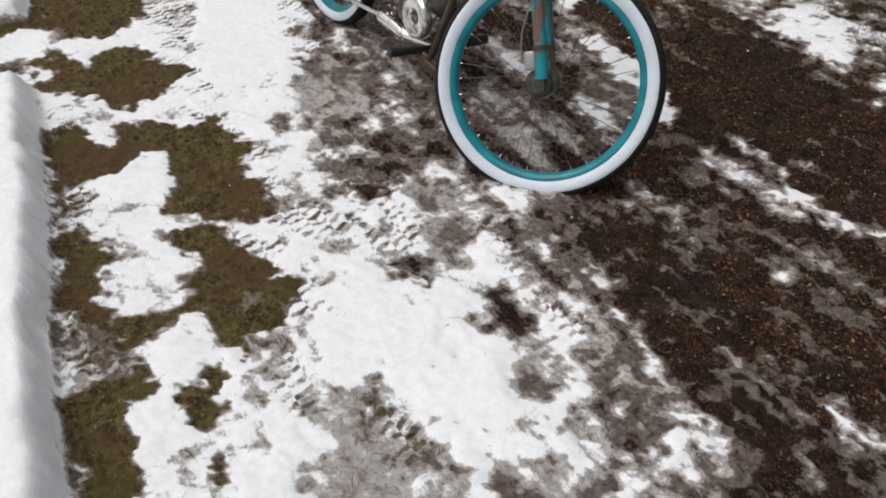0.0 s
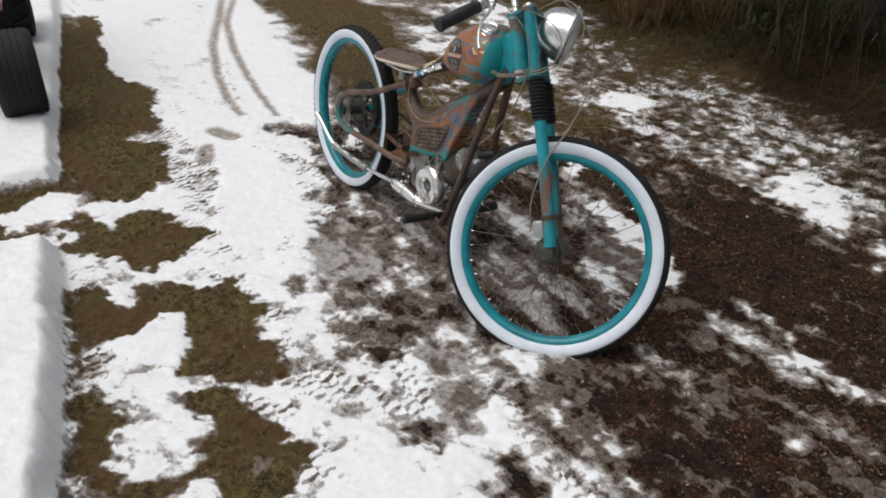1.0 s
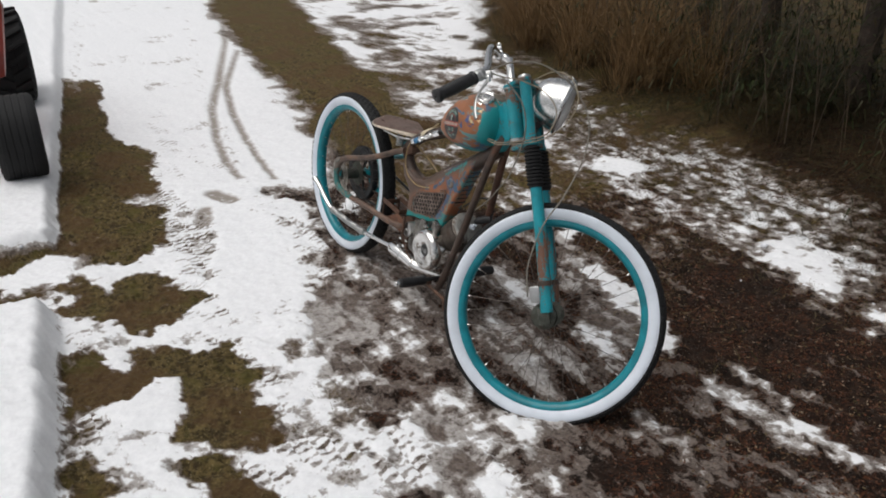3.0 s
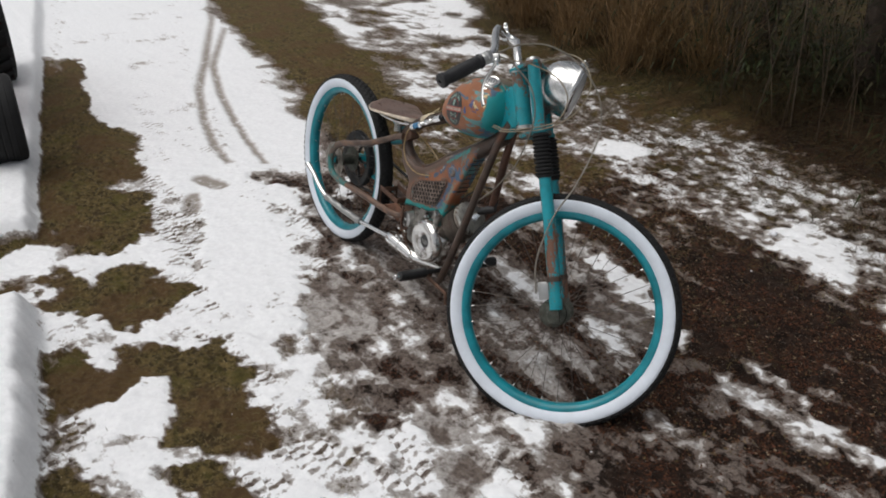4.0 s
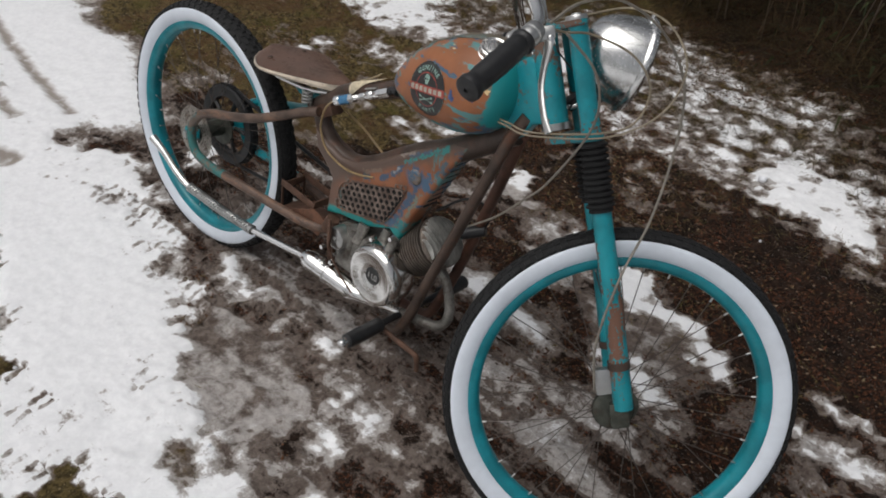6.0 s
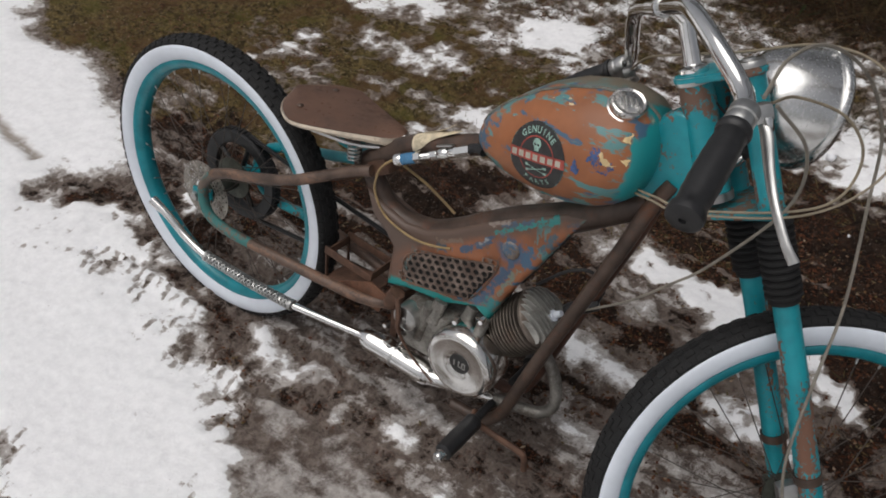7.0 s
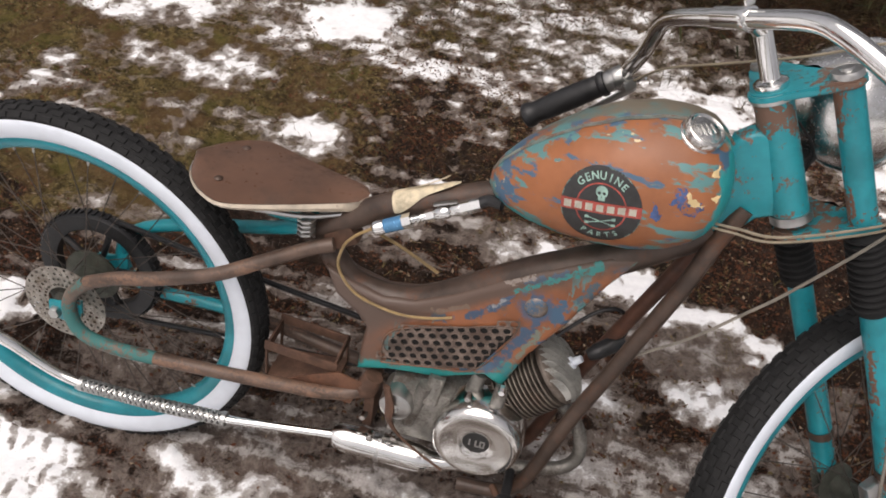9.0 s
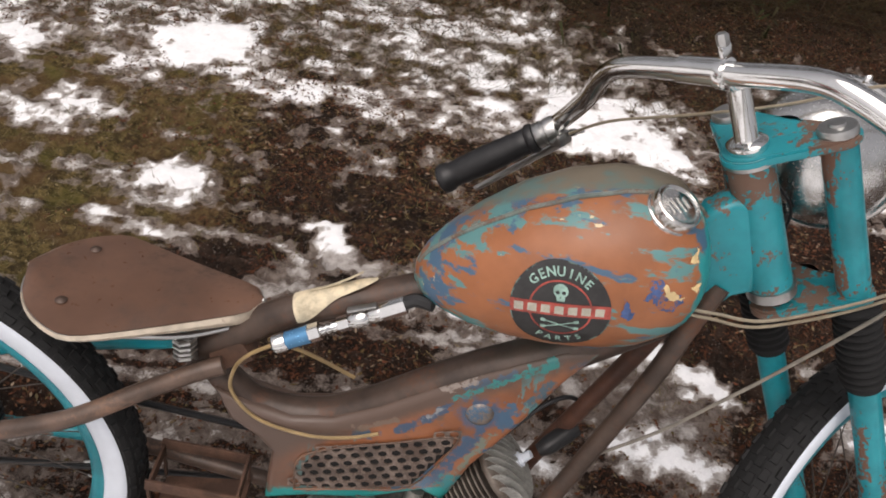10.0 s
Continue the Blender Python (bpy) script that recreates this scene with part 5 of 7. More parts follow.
SIDE_SNOW = [(-0.3, -1.22, -0.1, -0.74, 0.055, 0.06), (0.05, -1.14, 0.32, -1.02, 0.06, 0.075), (0.2, -0.95, 0.5, -0.8, 0.05, 0.08), (0.55, -1.05, 0.72, -1.06, 0.06, 0.1),
             (0.72, -1.08, 0.83, -1.18, 0.11, 0.083), (0.9, -1.14, 0.89, -1.04, 0.05, 0.045), (1.01, -1.21, 1.24, -1.27, 0.036, 0.04), (1.14, -1.22, 1.16, -1.07, 0.034, 0.024), (1.42, -1.14, 1.5, -1.18, 0.093, 0.081), (1.51, -1.26, 1.65, -1.32, 0.055, 0.05),
             (1.65, -1.32, 1.78, -1.35, 0.046, 0.048), (1.76, -1.33, 1.78, -1.29, 0.047, 0.05), (1.69, -1.24, 1.72, -1.13, 0.033, 0.042), (1.7, -1.12, 1.84, -1.12, 0.068, 0.072), (1.84, -1.12, 2.0, -1.17, 0.093, 0.11), (1.36, -1.4, 1.45, -1.27, 0.034, 0.031)]
LACE = [(-5.8, 2.5, -2.7, 1.77, 0.2, 0.24), (-2.7, 1.77, -1.5, 1.4, 0.24, 0.22), (0.75, -0.5, 1.2, -0.5, 0.1, 0.16), (1.2, -0.5, 1.6, -0.48, 0.17, 0.19), (1.6, -0.47, 2.5, -0.58, 0.2, 0.18), (1.2, -0.75, 1.6, -0.6, 0.12, 0.12), (1.2, -0.2, 1.6, -0.2, 0.06, 0.08), (0.5, -0.2, 1.0, -0.3, 0.05, 0.08), (-0.9, -0.12, -0.2, -0.16, 0.13, 0.13), (-0.2, -0.18, 0.3, -0.24, 0.13, 0.14), (0.6, -0.2, 0.95, -0.22, 0.09, 0.09)]
VERGE_SNOW = [(-60, 18, -7, 3.75, 6, 0.9), (-7, 3.7, -4.2, 2.95, 0.75, 0.62), (-4.2, 2.9, -2.7, 2.25, 0.55, 0.3), (-2.7, 2.2, -1.2, 1.95, 0.24, 0.16), (-1.2, 1.85, -0.4, 1.62, 0.15, 0.18),
              (-0.4, 1.6, 0.5, 1.58, 0.2, 0.2), (0.5, 1.58, 1.2, 1.52, 0.18, 0.15), (1.2, 1.5, 3.2, 1.28, 0.15, 0.14), (3.2, 1.28, 60, -8.8, 0.15, 0.8), (-0.62, 1.4, -0.3, 1.16, 0.12, 0.08), (-0.75, 1.0, -0.55, 0.85, 0.06, 0.06)]
STREAKS = [(0.0, 0.97, 0.08, 0.9, 0.045, 0.05), (0.44, 0.87, 0.54, 0.84, 0.04, 0.035), (-0.1, 0.81, 0.07, 0.8, 0.035, 0.035), (0.72, 0.71, 1.16, 0.57, 0.035, 0.04), (1.08, 0.6, 1.32, 0.42, 0.05, 0.03), (1.68, 0.45, 1.97, 0.41, 0.032, 0.03),
           (1.8, 0.56, 2.0, 0.55, 0.02, 0.025), (2.0, 0.55, 2.4, 0.53, 0.022, 0.028), (1.2, 0.33, 1.42, 0.28, 0.03, 0.02), (1.52, 0.21, 1.72, 0.2, 0.026, 0.019), (2.03, 0.23, 2.3, 0.1, 0.014, 0.01)]
RIDGES = [(2.01, -0.23, 2.21, -0.28, 0.019, 0.019), (2.27, -0.32, 2.46, -0.33, 0.018, 0.019), (2.41, -0.15, 2.62, -0.19, 0.018, 0.018), (2.42, -0.05, 2.6, -0.04, 0.023, 0.02), 
          (1.52, -0.05, 1.79, -0.11, 0.03, 0.023), (1.42, -0.17, 1.52, -0.17, 0.015, 0.013), (2.26, -0.44, 2.34, -0.43, 0.018, 0.02), (2.18, -0.6, 2.34, -0.55, 0.028, 0.025), (0.6, 0.35, 0.95, 0.3, 0.02, 0.025), (0.85, 0.12, 1.15, 0.08, 0.02, 0.02), (2.03, -0.51, 2.15, -0.51, 0.027, 0.021)]
SLUSH = [(0.36, -0.36, 0.62, -0.3, 0.09, 0.12), (0.62, -0.42, 1.1, -0.42, 0.12, 0.14), (1.1, -0.44, 1.7, -0.47, 0.15, 0.11), (0.28, 0.71, 0.68, 0.69, 0.06, 0.05), (1.67, -0.49, 1.81, -0.43, 0.075, 0.06), (1.89, -0.49, 2.3, -0.61, 0.08, 0.07), (1.62, -0.05, 1.93, -0.16, 0.085, 0.07),
         (2.05, -0.26, 2.33, -0.28, 0.05, 0.05), (2.37, -0.14, 2.65, -0.14, 0.07, 0.08), (2.1, -0.68, 2.3, -0.68, 0.06, 0.07), (2.26, -0.39, 2.6, -0.4, 0.07, 0.06), (1.91, 0.2, 2.21, 0.18, 0.06, 0.067), (1.3, -0.2, 1.6, -0.22, 0.08, 0.08)]
WET_MOSS = [(-0.8, -0.17, -0.58, 0.12, 0.08, 0.09), (-0.7, 1.2, -0.3, 1.05, 0.12, 0.1), (1.24, -1.43, 1.39, -1.26, 0.033, 0.031), (1.28, -1.17, 1.43, -1.0, 0.04, 0.038), (1.58, -1.46, 1.71, -1.39, 0.043, 0.04), (1.01, -1.04, 1.0, -0.99, 0.046, 0.048)]
HOLES = [(1.8, -0.94, 2.06, -1.0, 0.062, 0.08), (1.9, -0.86, 2.0, -0.88, 0.033, 0.031), (1.03, -0.72, 1.08, -0.61, 0.06, 0.05), (1.22, -0.39, 1.32, -0.36, 0.067, 0.08), (1.46, -0.59, 1.5, -0.6, 0.035, 0.037), (1.59, -1.23, 1.67, -1.15, 0.023, 0.029),
         (1.77, -1.24, 1.81, -1.27, 0.016, 0.017), (1.34, -0.68, 1.47, -0.65, 0.03, 0.029), (1.67, -1.02, 1.68, -0.98, 0.028, 0.029), (0.42, -0.32, 0.62, -0.3, 0.10, 0.11), (-0.8, -0.17, -0.5, 0.02, 0.045, 0.05)]
RUTS = [(-6.82, 1.62, -5.35, 1.29, 0.030, 0.026), (-5.35, 1.29, -4.17, 0.90, 0.026, 0.022), (-4.17, 0.90, -2.97, 0.43, 0.022, 0.028), (-2.97, 0.43, -2.29, 0.15, 0.028, 0.025), (-2.29, 0.15, -1.71, -0.02, 0.025, 0.023), (-1.71, -0.02, -1.30, -0.11, 0.023, 0.021), (-1.30, -0.11, -0.99, -0.14, 0.021, 0.020), (-3.83, 0.89, -2.79, 0.42, 0.019, 0.025), (-2.79, 0.42, -2.09, 0.22, 0.025, 0.022), (-2.09, 0.22, -1.50, 0.10, 0.022, 0.020), (-1.50, 0.10, -1.11, 0.04, 0.020, 0.018), (-1.11, 0.04, -0.89, 0.01, 0.018, 0.018), (-0.86, -0.32, -0.74, -0.28, 0.045, 0.045), (-0.55, -0.48, -0.7, -0.42, 0.04, 0.03)]
TREADS = [(-3.2, 0.0, -1.0, -0.5, 0.07, 0.07), (-1.0, -0.5, 0.0, -0.72, 0.07, 0.08), (0.0, -0.74, 0.9, -0.76, 0.08, 0.1), (-2.0, -0.1, -0.6, -0.25, 0.05, 0.06), (0.1, -0.42, 0.5, -0.5, 0.06, 0.06), (-0.7, -0.14, 0.35, -0.2, 0.10, 0.08), (0.57, -1.25, 0.79, -1.27, 0.071, 0.073), (1.16, -1.39, 1.23, -1.31, 0.03, 0.03), (1.29, -1.41, 1.39, -1.34, 0.042, 0.04), (1.06, -0.85, 1.33, -0.52, 0.09, 0.1), (1.44, -0.96, 1.48, -0.84, 0.075, 0.07),
          (1.65, -1.0, 1.79, -1.02, 0.06, 0.05), (1.89, -0.87, 2.06, -0.89, 0.056, 0.049), (1.62, -1.46, 1.72, -1.41, 0.045, 0.035), (1.5, -0.3, 1.9, -0.34, 0.05, 0.05), (0.95, -0.5, 1.2, -0.45, 0.09, 0.09),
          (-1.47, -0.3, -0.8, -0.48, 0.08, 0.08), (-0.8, -0.48, 0.54, -0.77, 0.08, 0.09), (0.17, -1.14, 0.73, -1.25, 0.05, 0.06), (0.73, -1.25, 1.34, -1.36, 0.06, 0.07), (1.06, -0.91, 1.28, -0.83, 0.08, 0.08)]


def lay(state, value, edge, still, pts):
    """Lays one ragged patch of cover inside an outline of (x, y); still: smooth slush without grain."""
    x, y, cover, hold, calm = state
    p = np.array(pts)
    lo, hi = p.min(0) - 0.1, p.max(0) + 0.1
    near = np.nonzero((x > lo[0]) & (x < hi[0]) & (y > lo[1]) & (y < hi[1]))[0]
    if not len(near):
        return
    u, w = x[near], y[near]
    dist, inside = np.full(len(u), 9.0), np.zeros(len(u), bool)
    for (ax, ay), (bx, by) in zip(p, np.roll(p, -1, 0)):
        dx, dy = bx - ax, by - ay
        t = np.clip(((u - ax) * dx + (w - ay) * dy) / max(dx * dx + dy * dy, 1e-9), 0, 1)
        dist = np.minimum(dist, np.hypot(u - ax - t * dx, w - ay - t * dy))
        if dy:
            inside ^= ((ay > w) != (by > w)) & (u < ax + dx * (w - ay) / dy)
    m = ramp(np.where(inside, dist, -dist), -edge, edge)
    cover[near] = cover[near] * (1 - m) + value * m
    calm[near] = calm[near] * (1 - m) + still * m
    hold[near] = np.maximum(hold[near], m)


def patches(x, y):
    """Snow, slush, moss and mud patches beside the bicycle: cover, and where it holds."""
    shape = np.shape(x)
    x, y = np.ravel(x), np.ravel(y)
    x, y = x + 0.11 * fbm(x, y, 7.0, 131, 3, 0.6) + 0.055 * fbm(x, y, 30.0, 133, 3, 0.6), y + 0.09 * fbm(x, y, 7.0, 141, 3, 0.6) + 0.055 * fbm(x, y, 30.0, 143, 3, 0.6)
    cover, hold, calm = np.zeros((3, len(x)))
    ground_state = (x, y, cover, hold, calm)
    lay(ground_state, 0.98, 0.045, 0, [(-7.29, 0.25), (-6.22, 1.16), (-2.31, 0.13), (-1.01, -0.14), (-0.37, -0.44), (-0.2, -0.67), (-0.31, -0.76), (-0.47, -1.08), (-1.41, -0.89), (-3.56, -0.45)])  # white snow beside the bank
    lay(ground_state, -0.06, 0.03, 0, [(-3.56, -0.44), (-3.43, -0.31), (-2.25, -0.54), (-1.86, -0.48), (-1.74, -0.4), (-1.17, -0.53), (-0.99, -0.56), (-0.68, -0.69), (-0.5, -0.68), (-0.42, -0.78), (-0.35, -0.93), (-0.4, -1.16), (-0.66, -1.08), (-1.41, -0.9)])  # moss strip
    lay(ground_state, 0.71, 0.066, 0, [(-0.37, -1.21), (-0.66, -1.06), (-1.06, -0.7), (-1.03, -0.28), (-0.68, -0.03), (-0.03, -0.23), (0.36, -0.4), (0.67, -0.43), (1.08, -0.56), (1.13, -0.39), (1.06, -0.21), (1.3, -0.24), (1.51, -0.25), (1.78, -0.27), (2.12, -0.4), (2.23, -0.53), (2.29, -0.69), (2.32, -0.77), (1.76, -1.66), (0.98, -1.47)])  # trodden snow between lane and bank
    lay(ground_state, 1.12, 0.03, 0, [(-0.8, -0.32), (-0.55, 0.05), (0.07, -0.25), (0.36, -0.4), (0.56, -0.5), (0.69, -0.49), (0.71, -0.62), (0.61, -0.67), (0.44, -0.67), (0.3, -0.67), (0.17, -0.68), (-0.13, -0.56)])  # white wheel lane
    lay(ground_state, 0.98, 0.038, 0, [(1.44, -1.02), (1.45, -0.88), (1.41, -0.79), (1.5, -0.65), (1.55, -0.54), (1.62, -0.5), (1.72, -0.58), (1.82, -0.53), (1.9, -0.57), (1.98, -0.58), (2.07, -0.52), (2.15, -0.54), (2.17, -0.6), (2.13, -0.73), (2.19, -0.8), (2.18, -0.83), (2.03, -0.81), (1.9, -0.82), (1.8, -0.82), (1.75, -0.88), (1.75, -0.96), (1.77, -1.01), (1.72, -1.04), (1.61, -1.02)])  # trampled white heap
    lay(ground_state, 0.98, 0.03, 0, [(1.6, -1.34), (1.53, -1.28), (1.44, -1.27), (1.39, -1.32), (1.42, -1.25), (1.38, -1.2), (1.34, -1.15), (1.34, -1.1), (1.42, -1.08), (1.5, -1.08), (1.57, -1.11), (1.57, -1.08), (1.61, -1.02), (1.72, -1.04), (1.82, -1.04), (1.92, -1.07), (2.07, -1.15), (1.93, -1.37), (1.75, -1.39), (1.66, -1.37)])  # white fringe
    lay(ground_state, 0.98, 0.027, 0, [(0.67, -1.18), (0.62, -1.1), (0.66, -0.97), (0.74, -0.96), (0.81, -1.04), (0.9, -1.04), (0.96, -0.98), (0.92, -1.11), (0.9, -1.18), (0.84, -1.22), (0.73, -1.21)])  # white island
    lay(ground_state, 1.0, 0.024, 0, [(-0.25, -1.17), (-0.34, -1.06), (-0.32, -0.94), (-0.31, -0.85), (-0.36, -0.72), (-0.22, -0.64), (0.1, -0.65), (-0.03, -0.76), (-0.1, -0.77), (-0.18, -0.79), (-0.18, -0.92), (-0.07, -0.97), (-0.21, -1.02), (-0.28, -1.07)])  # ragged white strip
    lay(ground_state, 0.95, 0.027, 0, [(0.03, -1.18), (0.09, -1.05), (0.19, -0.98), (0.26, -0.96), (0.26, -0.9), (0.25, -0.82), (0.17, -0.77), (0.15, -0.69), (0.43, -0.66), (0.56, -0.67), (0.46, -0.81), (0.37, -0.92), (0.34, -1), (0.42, -1.05), (0.45, -1.09), (0.4, -1.13), (0.33, -1.12), (0.27, -1.21)])  # ragged white strip
    lay(ground_state, 0.84, 0.044, 0, [(0.83, -1.05), (0.9, -1.04), (0.97, -0.97), (1.03, -0.91), (1.05, -0.78), (1.21, -0.7), (1.42, -0.74), (1.39, -0.81), (1.3, -0.88), (1.2, -0.9), (1.14, -0.94), (1.03, -0.95), (0.99, -1.05), (0.98, -1.14), (0.9, -1.18), (0.9, -1.14)])  # half-melted strip
    lay(ground_state, 0.78, 0.035, 0, [(0.97, -1.24), (1.01, -1.15), (1.08, -1.08), (1.15, -1.06), (1.18, -1.13), (1.17, -1.21), (1.27, -1.19), (1.27, -1.28), (1.25, -1.3), (1.12, -1.27)])  # half-melted band
    lay(ground_state, -0.08, 0.021, 0, [(-1.09, -0.97), (-0.83, -0.59), (-0.39, -0.71), (-0.34, -0.84), (-0.35, -0.94), (-0.39, -1.05), (-0.33, -1.17), (-0.43, -1.22), (-0.59, -1.1)])  # mossy patch
    lay(ground_state, -0.08, 0.021, 0, [(-0.21, -1.14), (-0.26, -1.08), (-0.19, -1.02), (-0.06, -0.98), (-0.16, -0.92), (-0.17, -0.79), (-0.09, -0.77), (-0.01, -0.77), (0.08, -0.68), (0.14, -0.69), (0.16, -0.77), (0.24, -0.82), (0.26, -0.89), (0.26, -0.96), (0.18, -0.98), (0.09, -1.05), (0.03, -1.13), (-0.09, -1.16)])  # mossy patch
    lay(ground_state, -0.08, 0.021, 0, [(0.31, -1.23), (0.28, -1.19), (0.34, -1.13), (0.42, -1.14), (0.47, -1.1), (0.44, -1.05), (0.35, -0.99), (0.38, -0.92), (0.46, -0.81), (0.56, -0.71), (0.69, -0.72), (0.85, -0.75), (0.93, -0.75), (1.03, -0.75), (1.04, -0.78), (1.02, -0.91), (0.96, -0.96), (0.9, -1.03), (0.82, -1.05), (0.78, -0.99), (0.72, -0.95), (0.65, -0.95), (0.62, -1.03), (0.59, -1.13), (0.6, -1.22), (0.68, -1.27), (0.78, -1.31), (0.79, -1.33)])  # mossy patch
    lay(ground_state, -0.06, 0.021, 0, [(0.84, -1.35), (0.87, -1.23), (0.97, -1.24), (1.09, -1.26), (1.17, -1.31), (1.26, -1.31), (1.31, -1.34), (1.3, -1.36), (1.14, -1.38), (1.05, -1.37), (0.92, -1.37)])  # mossy patch
    lay(ground_state, -0.05, 0.021, 0, [(1.02, -1.09), (0.99, -1.05), (1.04, -0.95), (1.15, -0.94), (1.21, -0.9), (1.31, -0.88), (1.4, -0.82), (1.41, -0.85), (1.47, -0.91), (1.49, -0.98), (1.52, -1.03), (1.53, -1.08), (1.47, -1.07), (1.42, -1.07), (1.35, -1.09), (1.32, -1.12), (1.34, -1.17), (1.38, -1.22), (1.4, -1.26), (1.33, -1.33), (1.28, -1.29), (1.3, -1.18), (1.29, -1.09), (1.21, -1.12), (1.19, -1.04), (1.12, -1.05)])  # mossy patch
    lay(ground_state, -0.08, 0.018, 0, [(1.42, -1.47), (1.44, -1.4), (1.47, -1.28), (1.52, -1.3), (1.6, -1.35), (1.66, -1.37), (1.72, -1.38), (1.77, -1.38), (1.88, -1.43), (1.82, -1.53), (1.59, -1.48), (1.56, -1.5)])  # mossy patch
    lay(ground_state, 0.0, 0.018, 0, [(1.58, -1.25), (1.59, -1.21), (1.55, -1.18), (1.55, -1.14), (1.62, -1.15), (1.66, -1.13), (1.69, -1.15), (1.68, -1.19), (1.64, -1.22), (1.63, -1.25)])  # mossy hole
    lay(ground_state, 0.0, 0.015, 0, [(1.81, -1.27), (1.77, -1.23), (1.78, -1.22), (1.84, -1.25), (1.84, -1.28)])  # mossy hole
    lay(ground_state, 0.56, 0.044, 0, [(0.64, -1.29), (0.61, -1.22), (0.66, -1.19), (0.84, -1.22), (0.85, -1.25), (0.8, -1.32)])  # pressed tread
    lay(ground_state, 0.56, 0.044, 0, [(1.15, -1.39), (1.18, -1.34), (1.31, -1.33), (1.37, -1.3), (1.42, -1.25), (1.44, -1.34), (1.42, -1.43), (1.33, -1.43)])  # pressed tread
    lay(ground_state, 0.61, 0.044, 1, [(1.78, -1), (1.75, -0.96), (1.76, -0.91), (1.82, -0.89), (1.89, -0.89), (1.98, -0.89), (2.07, -0.86), (2.17, -0.84), (2.26, -0.86), (2.07, -1.14), (1.92, -1.06), (1.9, -1.01), (1.84, -1.03)])  # grey slush pool
    lay(ground_state, 0.54, 0.044, 1, [(1.81, -0.96), (1.78, -0.93), (1.81, -0.9), (1.89, -0.91), (2, -0.91), (2.1, -0.95), (2.17, -1), (2.1, -1.1), (1.91, -1.01)])  # wet ice
    lay(ground_state, 0.57, 0.03, 1, [(0.3, -0.35), (0.47, -0.15), (0.73, -0.27), (0.68, -0.43), (0.56, -0.47)])  # slushy footprint
    lay(ground_state, 0.52, 0.03, 1, [(1.18, -0.42), (1.17, -0.33), (1.27, -0.31), (1.36, -0.34), (1.34, -0.4), (1.27, -0.44)])  # slushy footprint
    lay(ground_state, 0.5, 0.031, 1, [(1.37, -0.45), (1.4, -0.37), (1.5, -0.4), (1.56, -0.42), (1.47, -0.5)])  # slushy footprint
    lay(ground_state, 0.56, 0.044, 0, [(0.57, -0.58), (0.62, -0.49), (0.72, -0.52), (0.7, -0.61)])  # thin wet snow
    lay(ground_state, 0.54, 0.044, 0, [(1.01, -0.68), (1.05, -0.59), (1.12, -0.6), (1.13, -0.66), (1.08, -0.71)])  # thin wet snow
    lay(ground_state, 0.08, 0.021, 0, [(0.7, -0.37), (0.73, -0.25), (0.9, -0.33), (0.89, -0.42), (0.81, -0.42)])  # mud hole
    lay(ground_state, 0.2, 0.031, 0, [(1.07, -0.51), (1.11, -0.4), (1.18, -0.44), (1.16, -0.53)])  # mud hole
    lay(ground_state, 0.1, 0.03, 0, [(1.44, -0.6), (1.45, -0.56), (1.53, -0.59), (1.51, -0.63)])  # mud hole
    lay(ground_state, 0.2, 0.031, 0, [(1.72, -0.52), (1.73, -0.43), (1.82, -0.43), (1.85, -0.49), (1.78, -0.53)])  # mud hole
    lay(ground_state, 0.48, 0.031, 1, [(1.88, -0.55), (1.91, -0.44), (1.99, -0.47), (2.02, -0.53), (1.96, -0.58)])  # slush hole
    lay(ground_state, 0.4, 0.031, 1, [(2.14, -0.74), (2.18, -0.66), (2.25, -0.68), (2.26, -0.72), (2.21, -0.79)])  # slush hole
    lay(ground_state, 0.58, 0.044, 0, [(1.77, -0.86), (1.83, -0.81), (1.98, -0.81), (2.14, -0.82), (2.13, -0.85), (1.99, -0.87)])  # grey trodden snow
    lay(ground_state, 1.12, 0.03, 0, [(-1.45, -0.5), (-1.35, -0.29), (-0.85, -0.12), (-0.52, -0.17), (-0.19, -0.23), (0.14, -0.31), (0.34, -0.37), (0.41, -0.42), (0.51, -0.46), (0.46, -0.49), (0.02, -0.46), (-0.33, -0.47), (-0.73, -0.44)])  # smooth lane snow
    lay(ground_state, 0.66, 0.055, 0, [(-0.52, -0.17), (-0.32, -0.06), (0.25, -0.18), (0.28, -0.23), (0.27, -0.34), (0.14, -0.31), (-0.19, -0.23)])  # rear tread band
    lay(ground_state, 0.5, 0.031, 1, [(0.28, -0.34), (0.26, -0.22), (0.49, -0.12), (0.58, -0.17), (0.65, -0.29), (0.58, -0.46), (0.47, -0.44)])  # slush block
    lay(ground_state, 0.54, 0.055, 0, [(0.89, -0.52), (0.8, -0.44), (0.67, -0.26), (0.65, -0.13), (0.77, -0.1), (0.92, -0.17), (1.06, -0.3), (1.07, -0.41)])  # snowy scraps
    lay(ground_state, 0.17, 0.11, 0, [(1.32, 0.55), (1.98, 0.79), (2.49, 0.13), (2.65, -0.18), (2.52, -0.38), (2.14, -0.22), (1.78, -0.15), (1.54, -0.07), (1.52, 0.19)])  # open mud
    lay(ground_state, 0.74, 0.03, 0, [(1.58, 0.59), (1.62, 0.6), (1.83, 0.58), (2.02, 0.56), (2.13, 0.58), (2.16, 0.53), (2.01, 0.52), (1.86, 0.52), (1.64, 0.55)])  # thin snow ridge
    lay(ground_state, 0.6, 0.03, 0, [(1.57, 0.47), (1.63, 0.51), (1.76, 0.51), (1.92, 0.5), (1.97, 0.46), (1.92, 0.42), (1.77, 0.43), (1.64, 0.43)])  # ragged ridge
